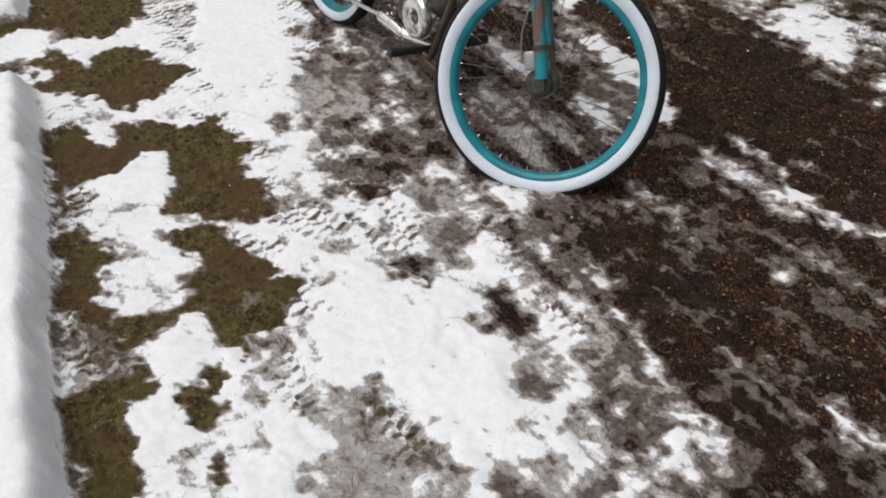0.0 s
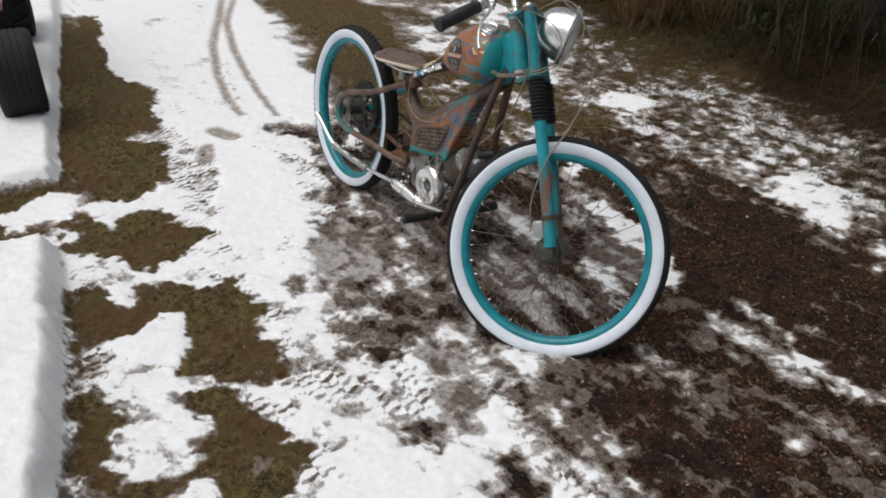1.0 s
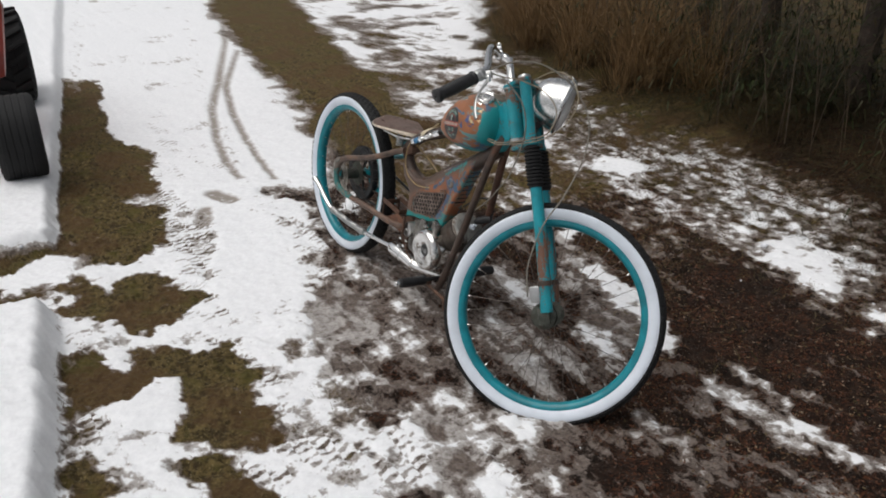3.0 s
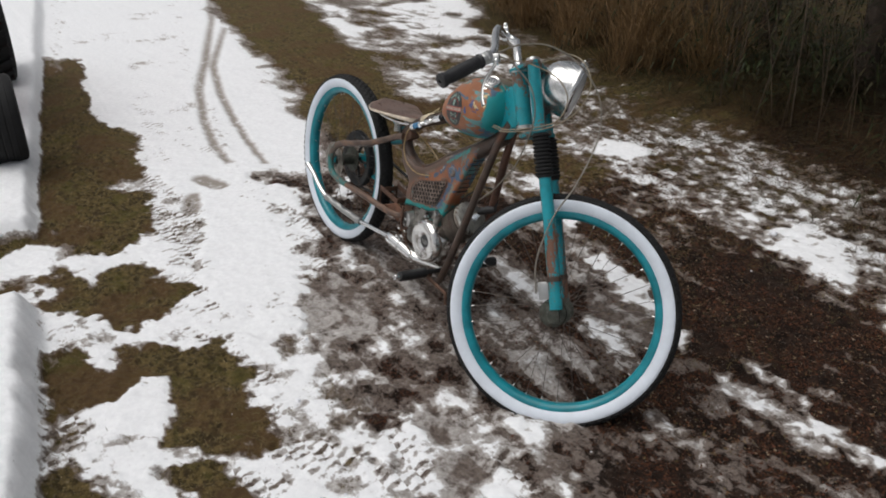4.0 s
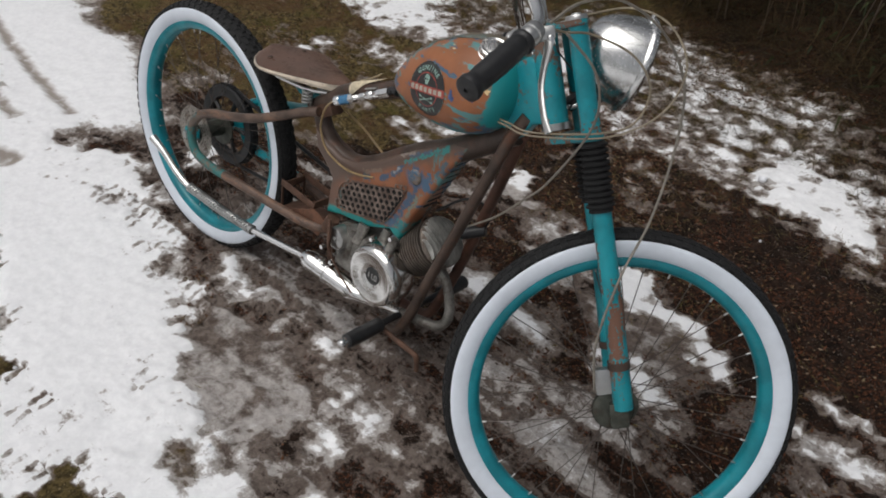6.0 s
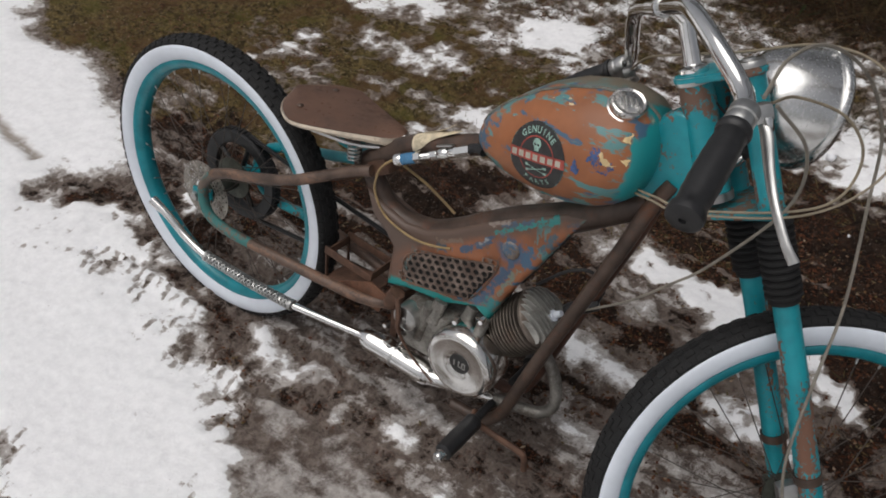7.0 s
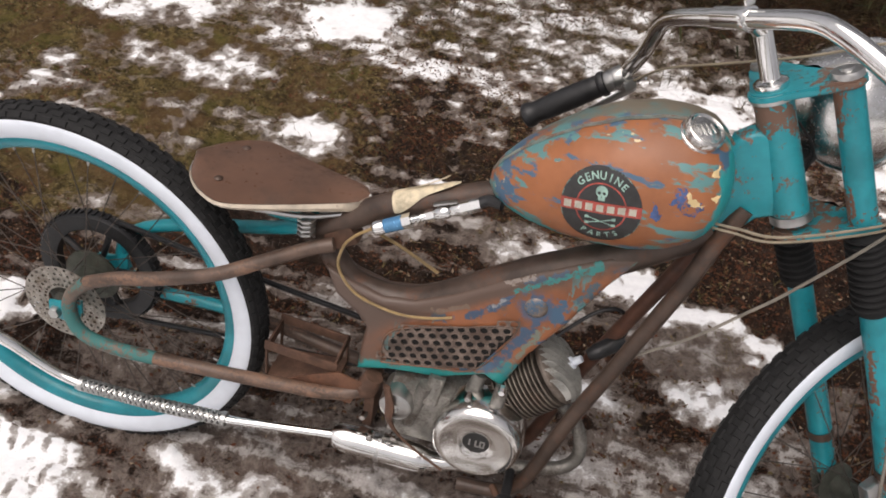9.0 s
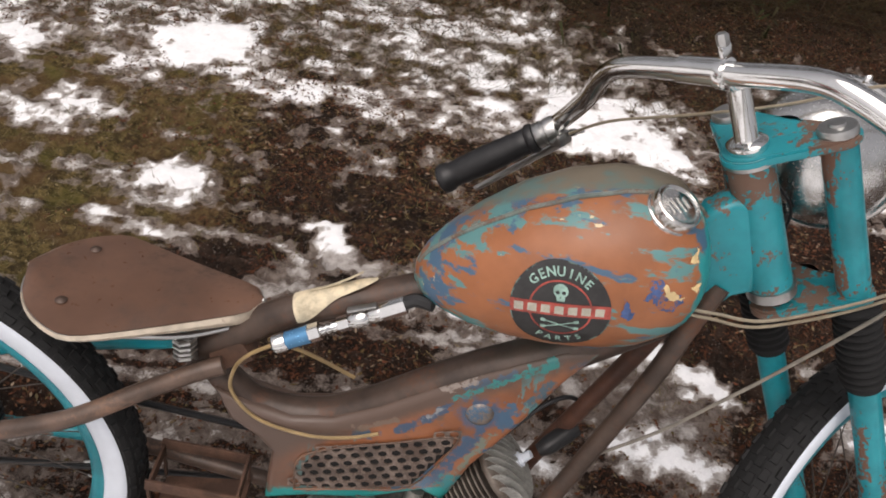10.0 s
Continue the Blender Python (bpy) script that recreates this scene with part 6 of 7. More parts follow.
    lay(ground_state, 0.9, 0.03, 0, [(1.9, -0.22), (1.99, -0.22), (2.1, -0.24), (2.21, -0.26), (2.2, -0.28), (2.1, -0.28), (1.98, -0.26)])  # thin snow ridge
    lay(ground_state, 0.85, 0.03, 0, [(2.24, -0.32), (2.3, -0.32), (2.39, -0.32), (2.49, -0.35), (2.47, -0.37), (2.37, -0.37), (2.29, -0.35)])  # thin snow ridge
    lay(ground_state, 0.8, 0.03, 0, [(2.39, -0.16), (2.45, -0.15), (2.53, -0.17), (2.59, -0.2), (2.57, -0.23), (2.49, -0.2)])  # thin snow ridge
    lay(ground_state, 0.85, 0.03, 0, [(2.4, -0.07), (2.45, -0.03), (2.56, -0.05), (2.58, -0.08), (2.5, -0.09)])  # thin snow ridge
    lay(ground_state, 0.66, 0.03, 0, [(1.69, -0.12), (1.78, -0.14), (1.85, -0.15), (1.86, -0.18), (1.76, -0.18)])  # thin snow ridge
    lay(ground_state, 0.68, 0.03, 0, [(1.55, 0.15), (1.63, 0.18), (1.75, 0.18), (1.75, 0.14), (1.64, 0.12)])  # thin snow ridge
    lay(ground_state, 0.9, 0.03, 0, [(0.71, 0.71), (0.84, 0.73), (1.02, 0.68), (1.23, 0.62), (1.32, 0.56), (1.17, 0.57), (0.99, 0.59), (0.83, 0.63)])  # thin snow ridge
    lay(ground_state, 0.46, 0.066, 0, [(2.1, -0.01), (2.2, 0.01), (2.3, 0.02), (2.24, -0.05), (2.16, -0.05)])  # grey film
    lay(ground_state, 0.13, 0.132, 0, [(-0.78, 1.37), (-0.31, 1.67), (0.16, 1.83), (1.04, 2), (1.43, 1.7), (1.45, 1.31), (0.95, 1.14), (0.57, 0.76), (0.28, 0.6), (-0.01, 0.57), (-0.38, 0.63)])  # bare verge
    lay(ground_state, 0.86, 0.088, 0, [(-1.28, 1.76), (-0.55, 2.13), (-0.3, 1.68), (-0.47, 1.45), (-0.75, 1.32), (-1.07, 1.42)])  # patchy snow field
    lay(ground_state, 0.46, 0.088, 0, [(-0.46, 2.06), (0.28, 2.29), (1.06, 2.27), (1.12, 1.94), (0.83, 1.77), (0.49, 1.7), (0.18, 1.76), (-0.07, 1.8), (-0.3, 1.68)])  # snow crumbs in grass
    lay(ground_state, 0.66, 0.066, 0, [(-0.7, 1.29), (-0.41, 1.32), (-0.24, 1.32), (-0.23, 1.23), (-0.3, 1.09), (-0.5, 1.16)])  # thin trampled snow
    lay(ground_state, 0.94, 0.088, 0, [(-0.32, 1.63), (-0.06, 1.77), (0.13, 1.63), (0.29, 1.57), (0.54, 1.61), (0.63, 1.5), (0.87, 1.54), (1.02, 1.72), (1.28, 1.7), (1.42, 1.54), (1.38, 1.34), (1.2, 1.36), (1.05, 1.4), (0.78, 1.38), (0.64, 1.36), (0.43, 1.4), (0.18, 1.43), (-0.03, 1.43), (-0.24, 1.47)])  # lumpy snow ridge
    lay(ground_state, 0.53, 0.11, 0, [(-0.9, 1.9), (-0.66, 2.05), (-0.76, 2.33), (-0.33, 2.05), (0.01, 2.02), (0.23, 2.04), (0.56, 1.95), (0.76, 1.99), (0.83, 2.2), (1.14, 1.86), (1.42, 1.7), (1.59, 1.42), (1.38, 1.28), (1.15, 1.27), (0.85, 1.29), (0.46, 1.38), (0.07, 1.46), (-0.26, 1.43), (-0.62, 1.61)])  # broad lumpy verge snow
    lay(ground_state, 0.98, 0.03, 0, [(-0.19, 1.64), (-0.06, 1.72), (0.08, 1.67), (0.09, 1.58), (-0.05, 1.48), (-0.14, 1.52)])  # thick white lump
    lay(ground_state, 0.98, 0.03, 0, [(1.02, 1.62), (1.26, 1.65), (1.39, 1.51), (1.37, 1.37), (1.17, 1.38), (1.03, 1.43)])  # thick white lump
    lay(ground_state, 0.82, 0.044, 0, [(-0.02, 0.99), (0.09, 1.05), (0.14, 0.97), (0.09, 0.87), (-0, 0.95)])  # snow scrap
    lay(ground_state, 0.98, 0.024, 0, [(0.4, 0.88), (0.46, 0.9), (0.55, 0.85), (0.51, 0.8), (0.44, 0.82)])  # snow scrap
    lay(ground_state, 0.8, 0.035, 0, [(-0.12, 0.81), (-0.05, 0.84), (0.22, 0.8), (0.22, 0.74), (0.07, 0.78)])  # snow scrap
    lay(ground_state, 0.56, 0.044, 1, [(0.32, 0.7), (0.45, 0.78), (0.49, 0.7), (0.35, 0.64)])  # slushy scrap
    lay(ground_state, 0.92, 0.024, 0, [(1.01, 0.64), (1.09, 0.66), (1.39, 0.54), (1.37, 0.48), (1.21, 0.56), (1.02, 0.6)])  # snow streak
    lay(ground_state, 0.8, 0.044, 0, [(1.1, 0.4), (1.21, 0.4), (1.31, 0.33), (1.28, 0.26), (1.11, 0.33)])  # snow streak
    lay(ground_state, 0.5, 0.066, 1, [(0.96, 0.54), (1.19, 0.57), (1.36, 0.46), (1.31, 0.35), (1.12, 0.42), (0.97, 0.45)])  # wet slush
    lay(ground_state, 0.60, 0.050, 1, [(0.10, 0.80), (0.16, 0.80), (0.21, 0.77), (0.21, 0.71), (0.16, 0.71), (0.13, 0.72)])  # grey slush
    lay(ground_state, 0.56, 0.040, 1, [(0.30, 0.68), (0.34, 0.71), (0.40, 0.71), (0.47, 0.71), (0.50, 0.69), (0.43, 0.62), (0.36, 0.62)])  # grey slush
    lay(ground_state, 0.62, 0.030, 0, [(0.31, 0.77), (0.35, 0.79), (0.43, 0.78), (0.46, 0.75), (0.41, 0.73), (0.37, 0.75)])  # thin wet snow
    lay(ground_state, 0.10, 0.040, 0, [(0.18, 0.78), (0.25, 0.80), (0.31, 0.77), (0.30, 0.69), (0.25, 0.70), (0.20, 0.73)])  # mossy patch
    lay(ground_state, 0.60, 0.030, 1, [(0.45, 0.83), (0.56, 0.83), (0.62, 0.82), (0.63, 0.77), (0.56, 0.72), (0.50, 0.76)])  # grey slush
    lay(ground_state, 0.06, 0.05, 0, [(-0.72, 0.61), (-0.56, 0.72), (-0.34, 0.66), (-0.17, 0.54), (-0.21, 0.5), (-0.29, 0.53), (-0.45, 0.48), (-0.39, 0.32), (-0.46, 0.32), (-0.52, 0.32)])  # matted grass
    lay(ground_state, 0.98, 0.03, 0, [(-0.5, 0.3), (-0.45, 0.3), (-0.37, 0.26), (-0.3, 0.19), (-0.29, 0.16), (-0.38, 0.12)])  # white scrap
    return cover.reshape(shape), hold.reshape(shape), calm.reshape(shape)


def terrain(x, y):
    """Height and cover of the ground: snow, slush, moss, each 0 to 1."""
    v = y + 0.18 * x
    near = np.exp(-((x - 0.8) ** 2 + y ** 2) / 40)
    wx, wy = x + 0.07 * fbm(x, y, 5.0, 3, 4), y + 0.07 * fbm(x, y, 5.0, 11, 4)
    out = np.maximum(np.maximum(np.abs(x - 0.75) - 1.8, np.abs(y - 0.25) - 1.8), 0)
    fine = 1 / (1 + (out / 0.8) ** 2)
    n1, n2 = fbm(x, y, 5.0, 21, 5, 0.6), fbm(x, y, 28.0, 31, 3, 0.6) * fine
    nar = fbm(x * 0.13, y + 0.015 * fbm(x, y, 4.0, 45, 3), 26.0, 41, 4, 0.6) * fine
    n3, n4 = fbm(x, y, 13.0, 25, 4, 0.65) * (0.4 + 0.6 * fine), fbm(x, y, 24.0, 27, 3, 0.6) * fine
    f = strokes(wx, wy, LANE_SNOW) + 0.07 * n1 + 0.05 * n3 + 0.03 * n2
    f = np.maximum(f, np.maximum(strokes(wx, wy, SIDE_SNOW), strokes(wx, wy, MELT_SNOW)) + 0.012 + 0.05 * n1 + 0.06 * n3 + 0.035 * n4)
    f = np.maximum(f, np.minimum(strokes(wx, wy, LACE), 0.02) - 0.034 + 0.08 * n1 + 0.13 * n3 + 0.09 * n4)
    f = np.maximum(f, np.minimum(strokes(wx, wy, VERGE_SNOW) * 0.8, 0.04 - 0.02 * (1 - ramp(x, -0.4, 0.6)) * ramp(x, -2.5, -1.0)) + 0.16 * n1 + 0.2 * n3 + 0.14 * n4 - 0.02)
    f = np.maximum(f, np.minimum(0.35 - np.abs(v - 2.0), 0.0) - 0.10 + 0.2 * n1 + 0.2 * n3 + 0.12 * n4)
    f = np.maximum(f, np.maximum(strokes(x, y + 0.02 * n1, STREAKS), strokes(x, y + 0.02 * n1, RIDGES)) - 0.034 + 0.018 * (1 - ramp(x, 1.2, 1.6)) + 0.04 * n1 + 0.07 * n3 + 0.05 * n4)
    tread = ramp(strokes(x + 0.06 * n1, y + 0.06 * n3, TREADS), -0.03, 0.05)
    f = f - 0.05 * tread
    hole = ramp(strokes(wx, wy, HOLES) + 0.05 * n3, -0.015, 0.03)
    slush = ramp(np.maximum(strokes(wx, wy, SLUSH), strokes(wx, wy, WET_MOSS)) + 0.12 * n1 + 0.10 * n3, -0.05, 0.08)
    f = f - hole * (0.03 + np.clip(f, 0, 0.3)) + slush * (0.04 * n3 + 0.04 * n4)
    # thin streaks of old snow along the ruts in the mud
    lane = ramp(y, -0.6, -0.3) * (1 - ramp(y, 0.9, 1.2)) * ramp(x, -1.2, -0.7)
    mixed = 1.3 * nar + 0.3 * n3 + 0.45 * n1 - 0.42 * ramp(y, 0.1, 0.45) * ramp(x, 0.6, 1.4)
    thin = ramp(mixed, 0.08, 0.5) * lane
    f = f + 0.2 * fbm(x * 0.7, y, 4.0, 171, 4, 0.65) * ramp(-x, 0.9, 1.8)
    film = np.maximum(ramp(f, -0.085, 0.01), hole)
    rut = ramp(strokes(x + 0.02 * n1, y + 0.02 * n2, RUTS), -0.012, 0.012)
    thick = ramp(v, 1.2, 1.45)
    snow = ramp(f, -0.045, 0.05)
    laid, hold, calm = patches(x, y)
    laid = laid - 0.3 * ramp(n1 + 0.5 * n3, 0.10, 0.32) * ramp(laid, 0.85, 0.95)
    snow = snow * (1 - hold) + hold * ramp(laid + 0.2 * n3 + 0.15 * n4, 0.58, 0.9)
    f = f * (1 - hold) + hold * (laid - 0.7) * 0.2
    depth = np.clip(f, 0, 0.06) * (0.13 + 0.08 * thick)
    # old snow bank along the edge of the lane
    bank_f = -1.21 - v + 0.03 * n1 + 0.02 * fbm(x, y, 1.3, 61)
    fwd = ramp(x, -0.06, 0.02) + ramp(-x, 0.56, 0.68)
    bank = ramp(bank_f + 0.02 * n3, -0.03, 0.035) * fwd
    low = ramp(-1.0 - v, 0.0, 0.2) * (1 - fwd)
    high = np.where(x > -0.3, 0.115, 0.075)
    snow = np.maximum(snow, np.maximum(bank, low * ramp(n1, -0.1, 0.1)))
    wide = 0.012 * fbm(x, y, 0.9, 71, 3) + 0.012 * np.sin(v * 3.1)
    grit = 0.014 * n2 + 0.022 * fbm(x, y, 60.0, 81, 2) * near + 0.012 * nar * lane + 0.012 * n3 * near
    rolls = snow * near * (0.010 * fbm(x, y, 3.2, 151, 3) + 0.007 * fbm(x, y, 11.0, 161, 3))
    h = rolls + wide * near * 0.6 + grit * (1 - 0.4 * film) * (1 - 0.75 * snow) + snow * 0.001 + depth * (1 - 0.6 * rut)
    h = h - 0.004 * rut * snow + bank * (high + 0.012 * fbm(x, y, 7.0, 91)) - 0.006 * slush * (1 - snow)
    # the hedge stands on a low bank; far off the land rolls a little
    hb = ramp(v, 2.2, 3.2) * 0.12
    h = h + hb + 0.5 * fbm(x, y, 0.02, 101, 3) * ramp(np.hypot(x, y), 15, 80) * 4
    # dents under both wheels
    for cx, cy in ((0.0, 0.04), (1.345, 0.105)):
        h = h - 0.017 * np.exp(-(((x - cx) / 0.12) ** 2 + ((y - cy) / 0.05) ** 2))
    moss = np.maximum(ramp(-0.28 - v + 0.2 * n1, 0, 0.15), ramp(y - 0.55 + 0.28 * (1 - ramp(x, -0.35, 0.05)) + 0.3 * n1, 0, 0.25) * (1 - 0.64 * ramp(x, -0.2, 0.35) - 0.35 * ramp(x, 0.9, 1.5)) + 0.2 * ramp(v, 1.5, 1.8) * (1 - ramp(v, 2.1, 2.5)))
    firm = np.clip(moss, 0, 1) * ramp(-0.75 - y, 0.0, 0.12)
    cover = np.clip((f + 0.13 - 0.075 * firm) / (0.2 - 0.1 * firm), 0, 1) * (1 - 0.12 * ramp(f, 0.1, 0.3) * ramp(x, -3, 0))
    cover = np.minimum(cover - 0.16 * tread * ramp(f, 0.0, 0.15), 1 - 0.5 * hole)
    smear = ramp(x, -0.9, -0.5) * (1 - ramp(x, 1.0, 1.5)) * ramp(y, -0.6, -0.4) * (1 - ramp(y, 0.1, 0.4))
    cover = np.maximum(cover, smear * (0.34 + 0.22 * n1 + 0.16 * nar))
    cover = cover * (1 - hold) + hold * (laid + (0.10 * n1 + (0.5 + 0.25 * ramp(y, 0.6, 1.0)) * n3 + (0.45 + 0.2 * ramp(y, 0.6, 1.0)) * n4 + 0.55 * nar * (1 - ramp(laid, 0.5, 0.75)) * ramp(laid, 0.0, 0.12)) * (1 - 0.7 * calm))
    open_mud = (1 - hold) * (1 - 0.15 * ramp(x, 1.2, 1.7))
    cover = np.maximum(np.maximum(cover, np.maximum(bank, low * ramp(n1, -0.1, 0.1))), open_mud * np.maximum(0.47 * slush, 0.45 * ramp(mixed, -0.3, 0.35) * lane + 0.12 * thin))
    cover = np.maximum(cover, 1.15 * ramp(bank_f, -0.035, 0.0) * np.clip(fwd, 0, 1))
    slush, film = slush * (1 - hold) + hold * ramp(laid, 0.2, 0.45), film * (1 - hold) + hold * ramp(laid, 0.3, 0.6)
    slush = np.maximum(np.maximum(slush, 0.95 * film), np.maximum(0.5 * rut, 0.85 * ramp(mixed, -0.2, 0.3) * lane))
    slush = np.where(v > 1.0, slush * (1 - 0.5 * ramp(v, 1.0, 1.3)), slush)
    return h, np.clip(snow, 0, 1), np.clip(slush, 0, 1), np.clip(moss, 0, 1), rut, tread * film * (1 - 0.8 * calm), cover, calm


def spread(lo, hi, step, far, down, up):
    """Grid lines: even steps from lo to hi, wider and wider out to far on both sides."""
    mid, ends = list(np.arange(lo, hi, step)), []
    for grow in (down, up):
        out, s, at = [], step, 0.0
        while at < far:
            s *= grow
            at += s
            out.append(at)
        ends.append(np.array(out))
    return np.concatenate([mid[0] - ends[0][::-1], mid, mid[-1] + ends[1]])


gx, gy = spread(-1.0, 2.5, 0.012, 400, 1.02, 1.07), spread(-1.55, 2.0, 0.012, 400, 1.05, 1.035)
GX, GY = np.meshgrid(gx, gy, indexing="ij")
hh, sn, sl, mo, ru, td, cv, cl = terrain(GX, GY)
nx, ny = len(gx), len(gy)
idx = np.arange(nx * ny).reshape(nx, ny)
quads = np.stack([idx[:-1, :-1], idx[1:, :-1], idx[1:, 1:], idx[:-1, 1:]], -1).reshape(-1)
me = bpy.data.meshes.new("ground")
me.vertices.add(nx * ny)
me.vertices.foreach_set("co", np.stack([GX, GY, hh], -1).reshape(-1).astype(np.float32))
me.loops.add(len(quads))
me.loops.foreach_set("vertex_index", quads.astype(np.int32))
me.polygons.add(len(quads) // 4)
me.polygons.foreach_set("loop_start", np.arange(0, len(quads), 4, dtype=np.int32))
me.polygons.foreach_set("loop_total", np.full(len(quads) // 4, 4, dtype=np.int32))
me.update(calc_edges=True)
me.polygons.foreach_set("use_smooth", [True] * len(me.polygons))
for nm, arr in (("snow", sn), ("slush", sl), ("moss", mo), ("rut", ru), ("tread", td), ("cover", cv), ("calm", cl)):
    me.attributes.new(nm, "FLOAT", "POINT").data.foreach_set("value", arr.reshape(-1).astype(np.float32))
ground = new("ground", me)
tagged(ground, "muddy lane with melting snow, slush, moss and tyre prints", "ground", kind="structure")

gm, t, b = nodes_of("snow_mud_and_moss")
n = Net(t)
moss = n.attr("moss")
grain, mid, big, fleck = n.noise(230, 4.0, 0.75), n.noise(48, 7.0, 0.72, shift=2.0), n.noise(7, 4.0, 0.6, shift=4.0), n.noise(120, 3.0, 0.7, shift=7.0)
soft = n.noise(17, 8.0, 0.72, shift=11.0)
mud = n.mix(n.band(mid, 0.36, 0.66), (0.007, 0.0044, 0.003), (0.027, 0.0155, 0.0105))
mud = n.mix(n.math("MULTIPLY", n.band(soft, 0.48, 0.62), 0.6), mud, (0.045, 0.028, 0.02))
mud = n.mix(n.math("MULTIPLY", n.band(n.noise(170, 2.0, 0.6, shift=19.0), 0.64, 0.7), 0.7), mud, (0.22, 0.19, 0.165))
mud = n.mix(n.math("MULTIPLY", n.band(fleck, 0.50, 0.62), n.band(big, 0.40, 0.58)), mud, (0.09, 0.033, 0.016))
mossy = n.mix(n.band(mid, 0.36, 0.66), (0.03, 0.022, 0.009), (0.17, 0.124, 0.05))
mossy = n.mix(n.band(fleck, 0.6, 0.7), mossy, (0.34, 0.27, 0.16))
mossy = n.mix(n.math("MULTIPLY", n.band(soft, 0.5, 0.62), 0.7), mossy, (0.03, 0.02, 0.011))
mossy = n.mix(n.math("MULTIPLY", n.band(big, 0.5, 0.65), 0.7), mossy, (0.085, 0.074, 0.02))
mossy = n.mix(n.math("MULTIPLY", n.band(n.noise(4.5, 4.0, 0.6, shift=15.0), 0.46, 0.6), 0.75), mossy, (0.095, 0.056, 0.027))
earth = n.mix(n.band(n.math("ADD", moss, n.math("MULTIPLY", n.math("SUBTRACT", mid, 0.5), 0.9)), 0.35, 0.65), mud, mossy)
sep = n.put("ShaderNodeSeparateXYZ", Vector=n.co)
row = n.math("ADD", n.math("ADD", sep.outputs[0], n.math("MULTIPLY", sep.outputs[1], 0.25)), n.math("MULTIPLY", soft, 0.05))
col = n.math("GREATER_THAN", n.math("SINE", n.math("MULTIPLY", sep.outputs[1], 62.0)), 0.0)
teeth = n.math("SINE", n.math("ADD", n.math("MULTIPLY", row, 178.0), n.math("MULTIPLY", col, 3.1)))
lugs = n.math("MULTIPLY", n.math("MULTIPLY", n.attr("tread"), n.band(n.noise(9, 3.0, 0.6, shift=31.0), 0.35, 0.6)), n.math("SUBTRACT", n.band(teeth, -0.2, 0.6), 0.4))
drawn = n.noise(34, 8.0, 0.72, (0.13, 1, 1), 13.0)


stir = n.math("SUBTRACT", 1.0, n.math("MULTIPLY", n.attr("calm"), 0.65))


def swing(val, amount):
    return n.math("MULTIPLY", n.math("MULTIPLY", n.math("SUBTRACT", val, 0.5), amount), stir)


# how much snow and ice lies on the earth, broken up by grain and by marks drawn along the lane
cover = n.math("ADD", n.attr("cover"), swing(n.noise(2.6, 5.0, 0.65, shift=37.0), 0.35))
cover = n.math("ADD", n.math("ADD", cover, swing(soft, 0.42)), n.math("ADD", n.math("ADD", swing(mid, 0.45), swing(grain, 0.28)), n.math("SUBTRACT", swing(drawn, 0.5), n.math("MULTIPLY", lugs, 0.37))))
wet = n.mix(n.band(mid, 0.32, 0.68), (0.10, 0.074, 0.061), (0.25, 0.208, 0.182))
f_sl = n.band(cover, 0.22, 0.36)
earth = n.mix(n.math("MULTIPLY", f_sl, 0.85), earth, wet)
ice = n.mix(n.band(mid, 0.35, 0.65), (0.35, 0.318, 0.296), (0.52, 0.49, 0.466))
earth = n.mix(n.band(cover, 0.46, 0.58), earth, ice)
white = n.mix(n.band(mid, 0.3, 0.7), (0.80, 0.805, 0.82), (0.89, 0.895, 0.905))
white = n.mix(n.math("MULTIPLY", n.attr("rut"), n.band(soft, 0.25, 0.5)), white, (0.3, 0.265, 0.235))
white = n.mix(n.math("MULTIPLY", n.band(fleck, 0.71, 0.76), 0.8), white, (0.14, 0.095, 0.065))
f_sn = n.band(cover, 0.62, 0.76)
n.set(b, "Base Color", n.mix(f_sn, earth, white))
n.set(b, "Roughness", n.math("SUBTRACT", n.math("ADD", 0.62, n.math("MULTIPLY", mid, 0.3)), n.math("MULTIPLY", n.math("MULTIPLY", f_sl, n.math("SUBTRACT", 1.0, f_sn)), 0.4)))
b.inputs["Specular IOR Level"].default_value = 0.12
n.bump(n.math("ADD", n.math("ADD", n.math("ADD", n.math("MULTIPLY", mid, 0.8), n.math("MULTIPLY", soft, 1.2)), n.math("MULTIPLY", lugs, -0.1)), n.math("MULTIPLY", grain, 0.3)), n.math("SUBTRACT", 0.95, n.math("MULTIPLY", f_sn, 0.6)), 0.010, b)
me.materials.append(gm)


def height_at(x, y):
    return terrain(np.asarray(x, float), np.asarray(y, float))[:4]


def stuff(name, verts, faces, mat, label, category):
    me = bpy.data.meshes.new(name)
    me.from_pydata(verts, [], faces)
    me.materials.append(mat)
    return tagged(new(name, me), label, category, kind="stuff")


def island_mat(name, cols, rough=0.7, bump=None):
    """A colour for each loose piece of a mesh, out of a short range."""
    m, t, b = nodes_of(name)
    n = Net(t)
    geo = t.nodes.new("ShaderNodeNewGeometry")
    rp = t.nodes.new("ShaderNodeValToRGB")
    t.links.new(geo.outputs["Random Per Island"], rp.inputs[0])
    while len(rp.color_ramp.elements) < len(cols):
        rp.color_ramp.elements.new(0.5)
    for k, c in enumerate(cols):
        rp.color_ramp.elements[k].position = k / (len(cols) - 1)
        rp.color_ramp.elements[k].color = (*c, 1)
    n.set(b, "Base Color", n.mix(n.math("MULTIPLY", n.noise(60, 3.0), 0.5), rp.outputs[0], (0.03, 0.022, 0.016)))
    b.inputs["Roughness"].default_value = rough
    b.inputs["Specular IOR Level"].default_value = 0.12
    return m


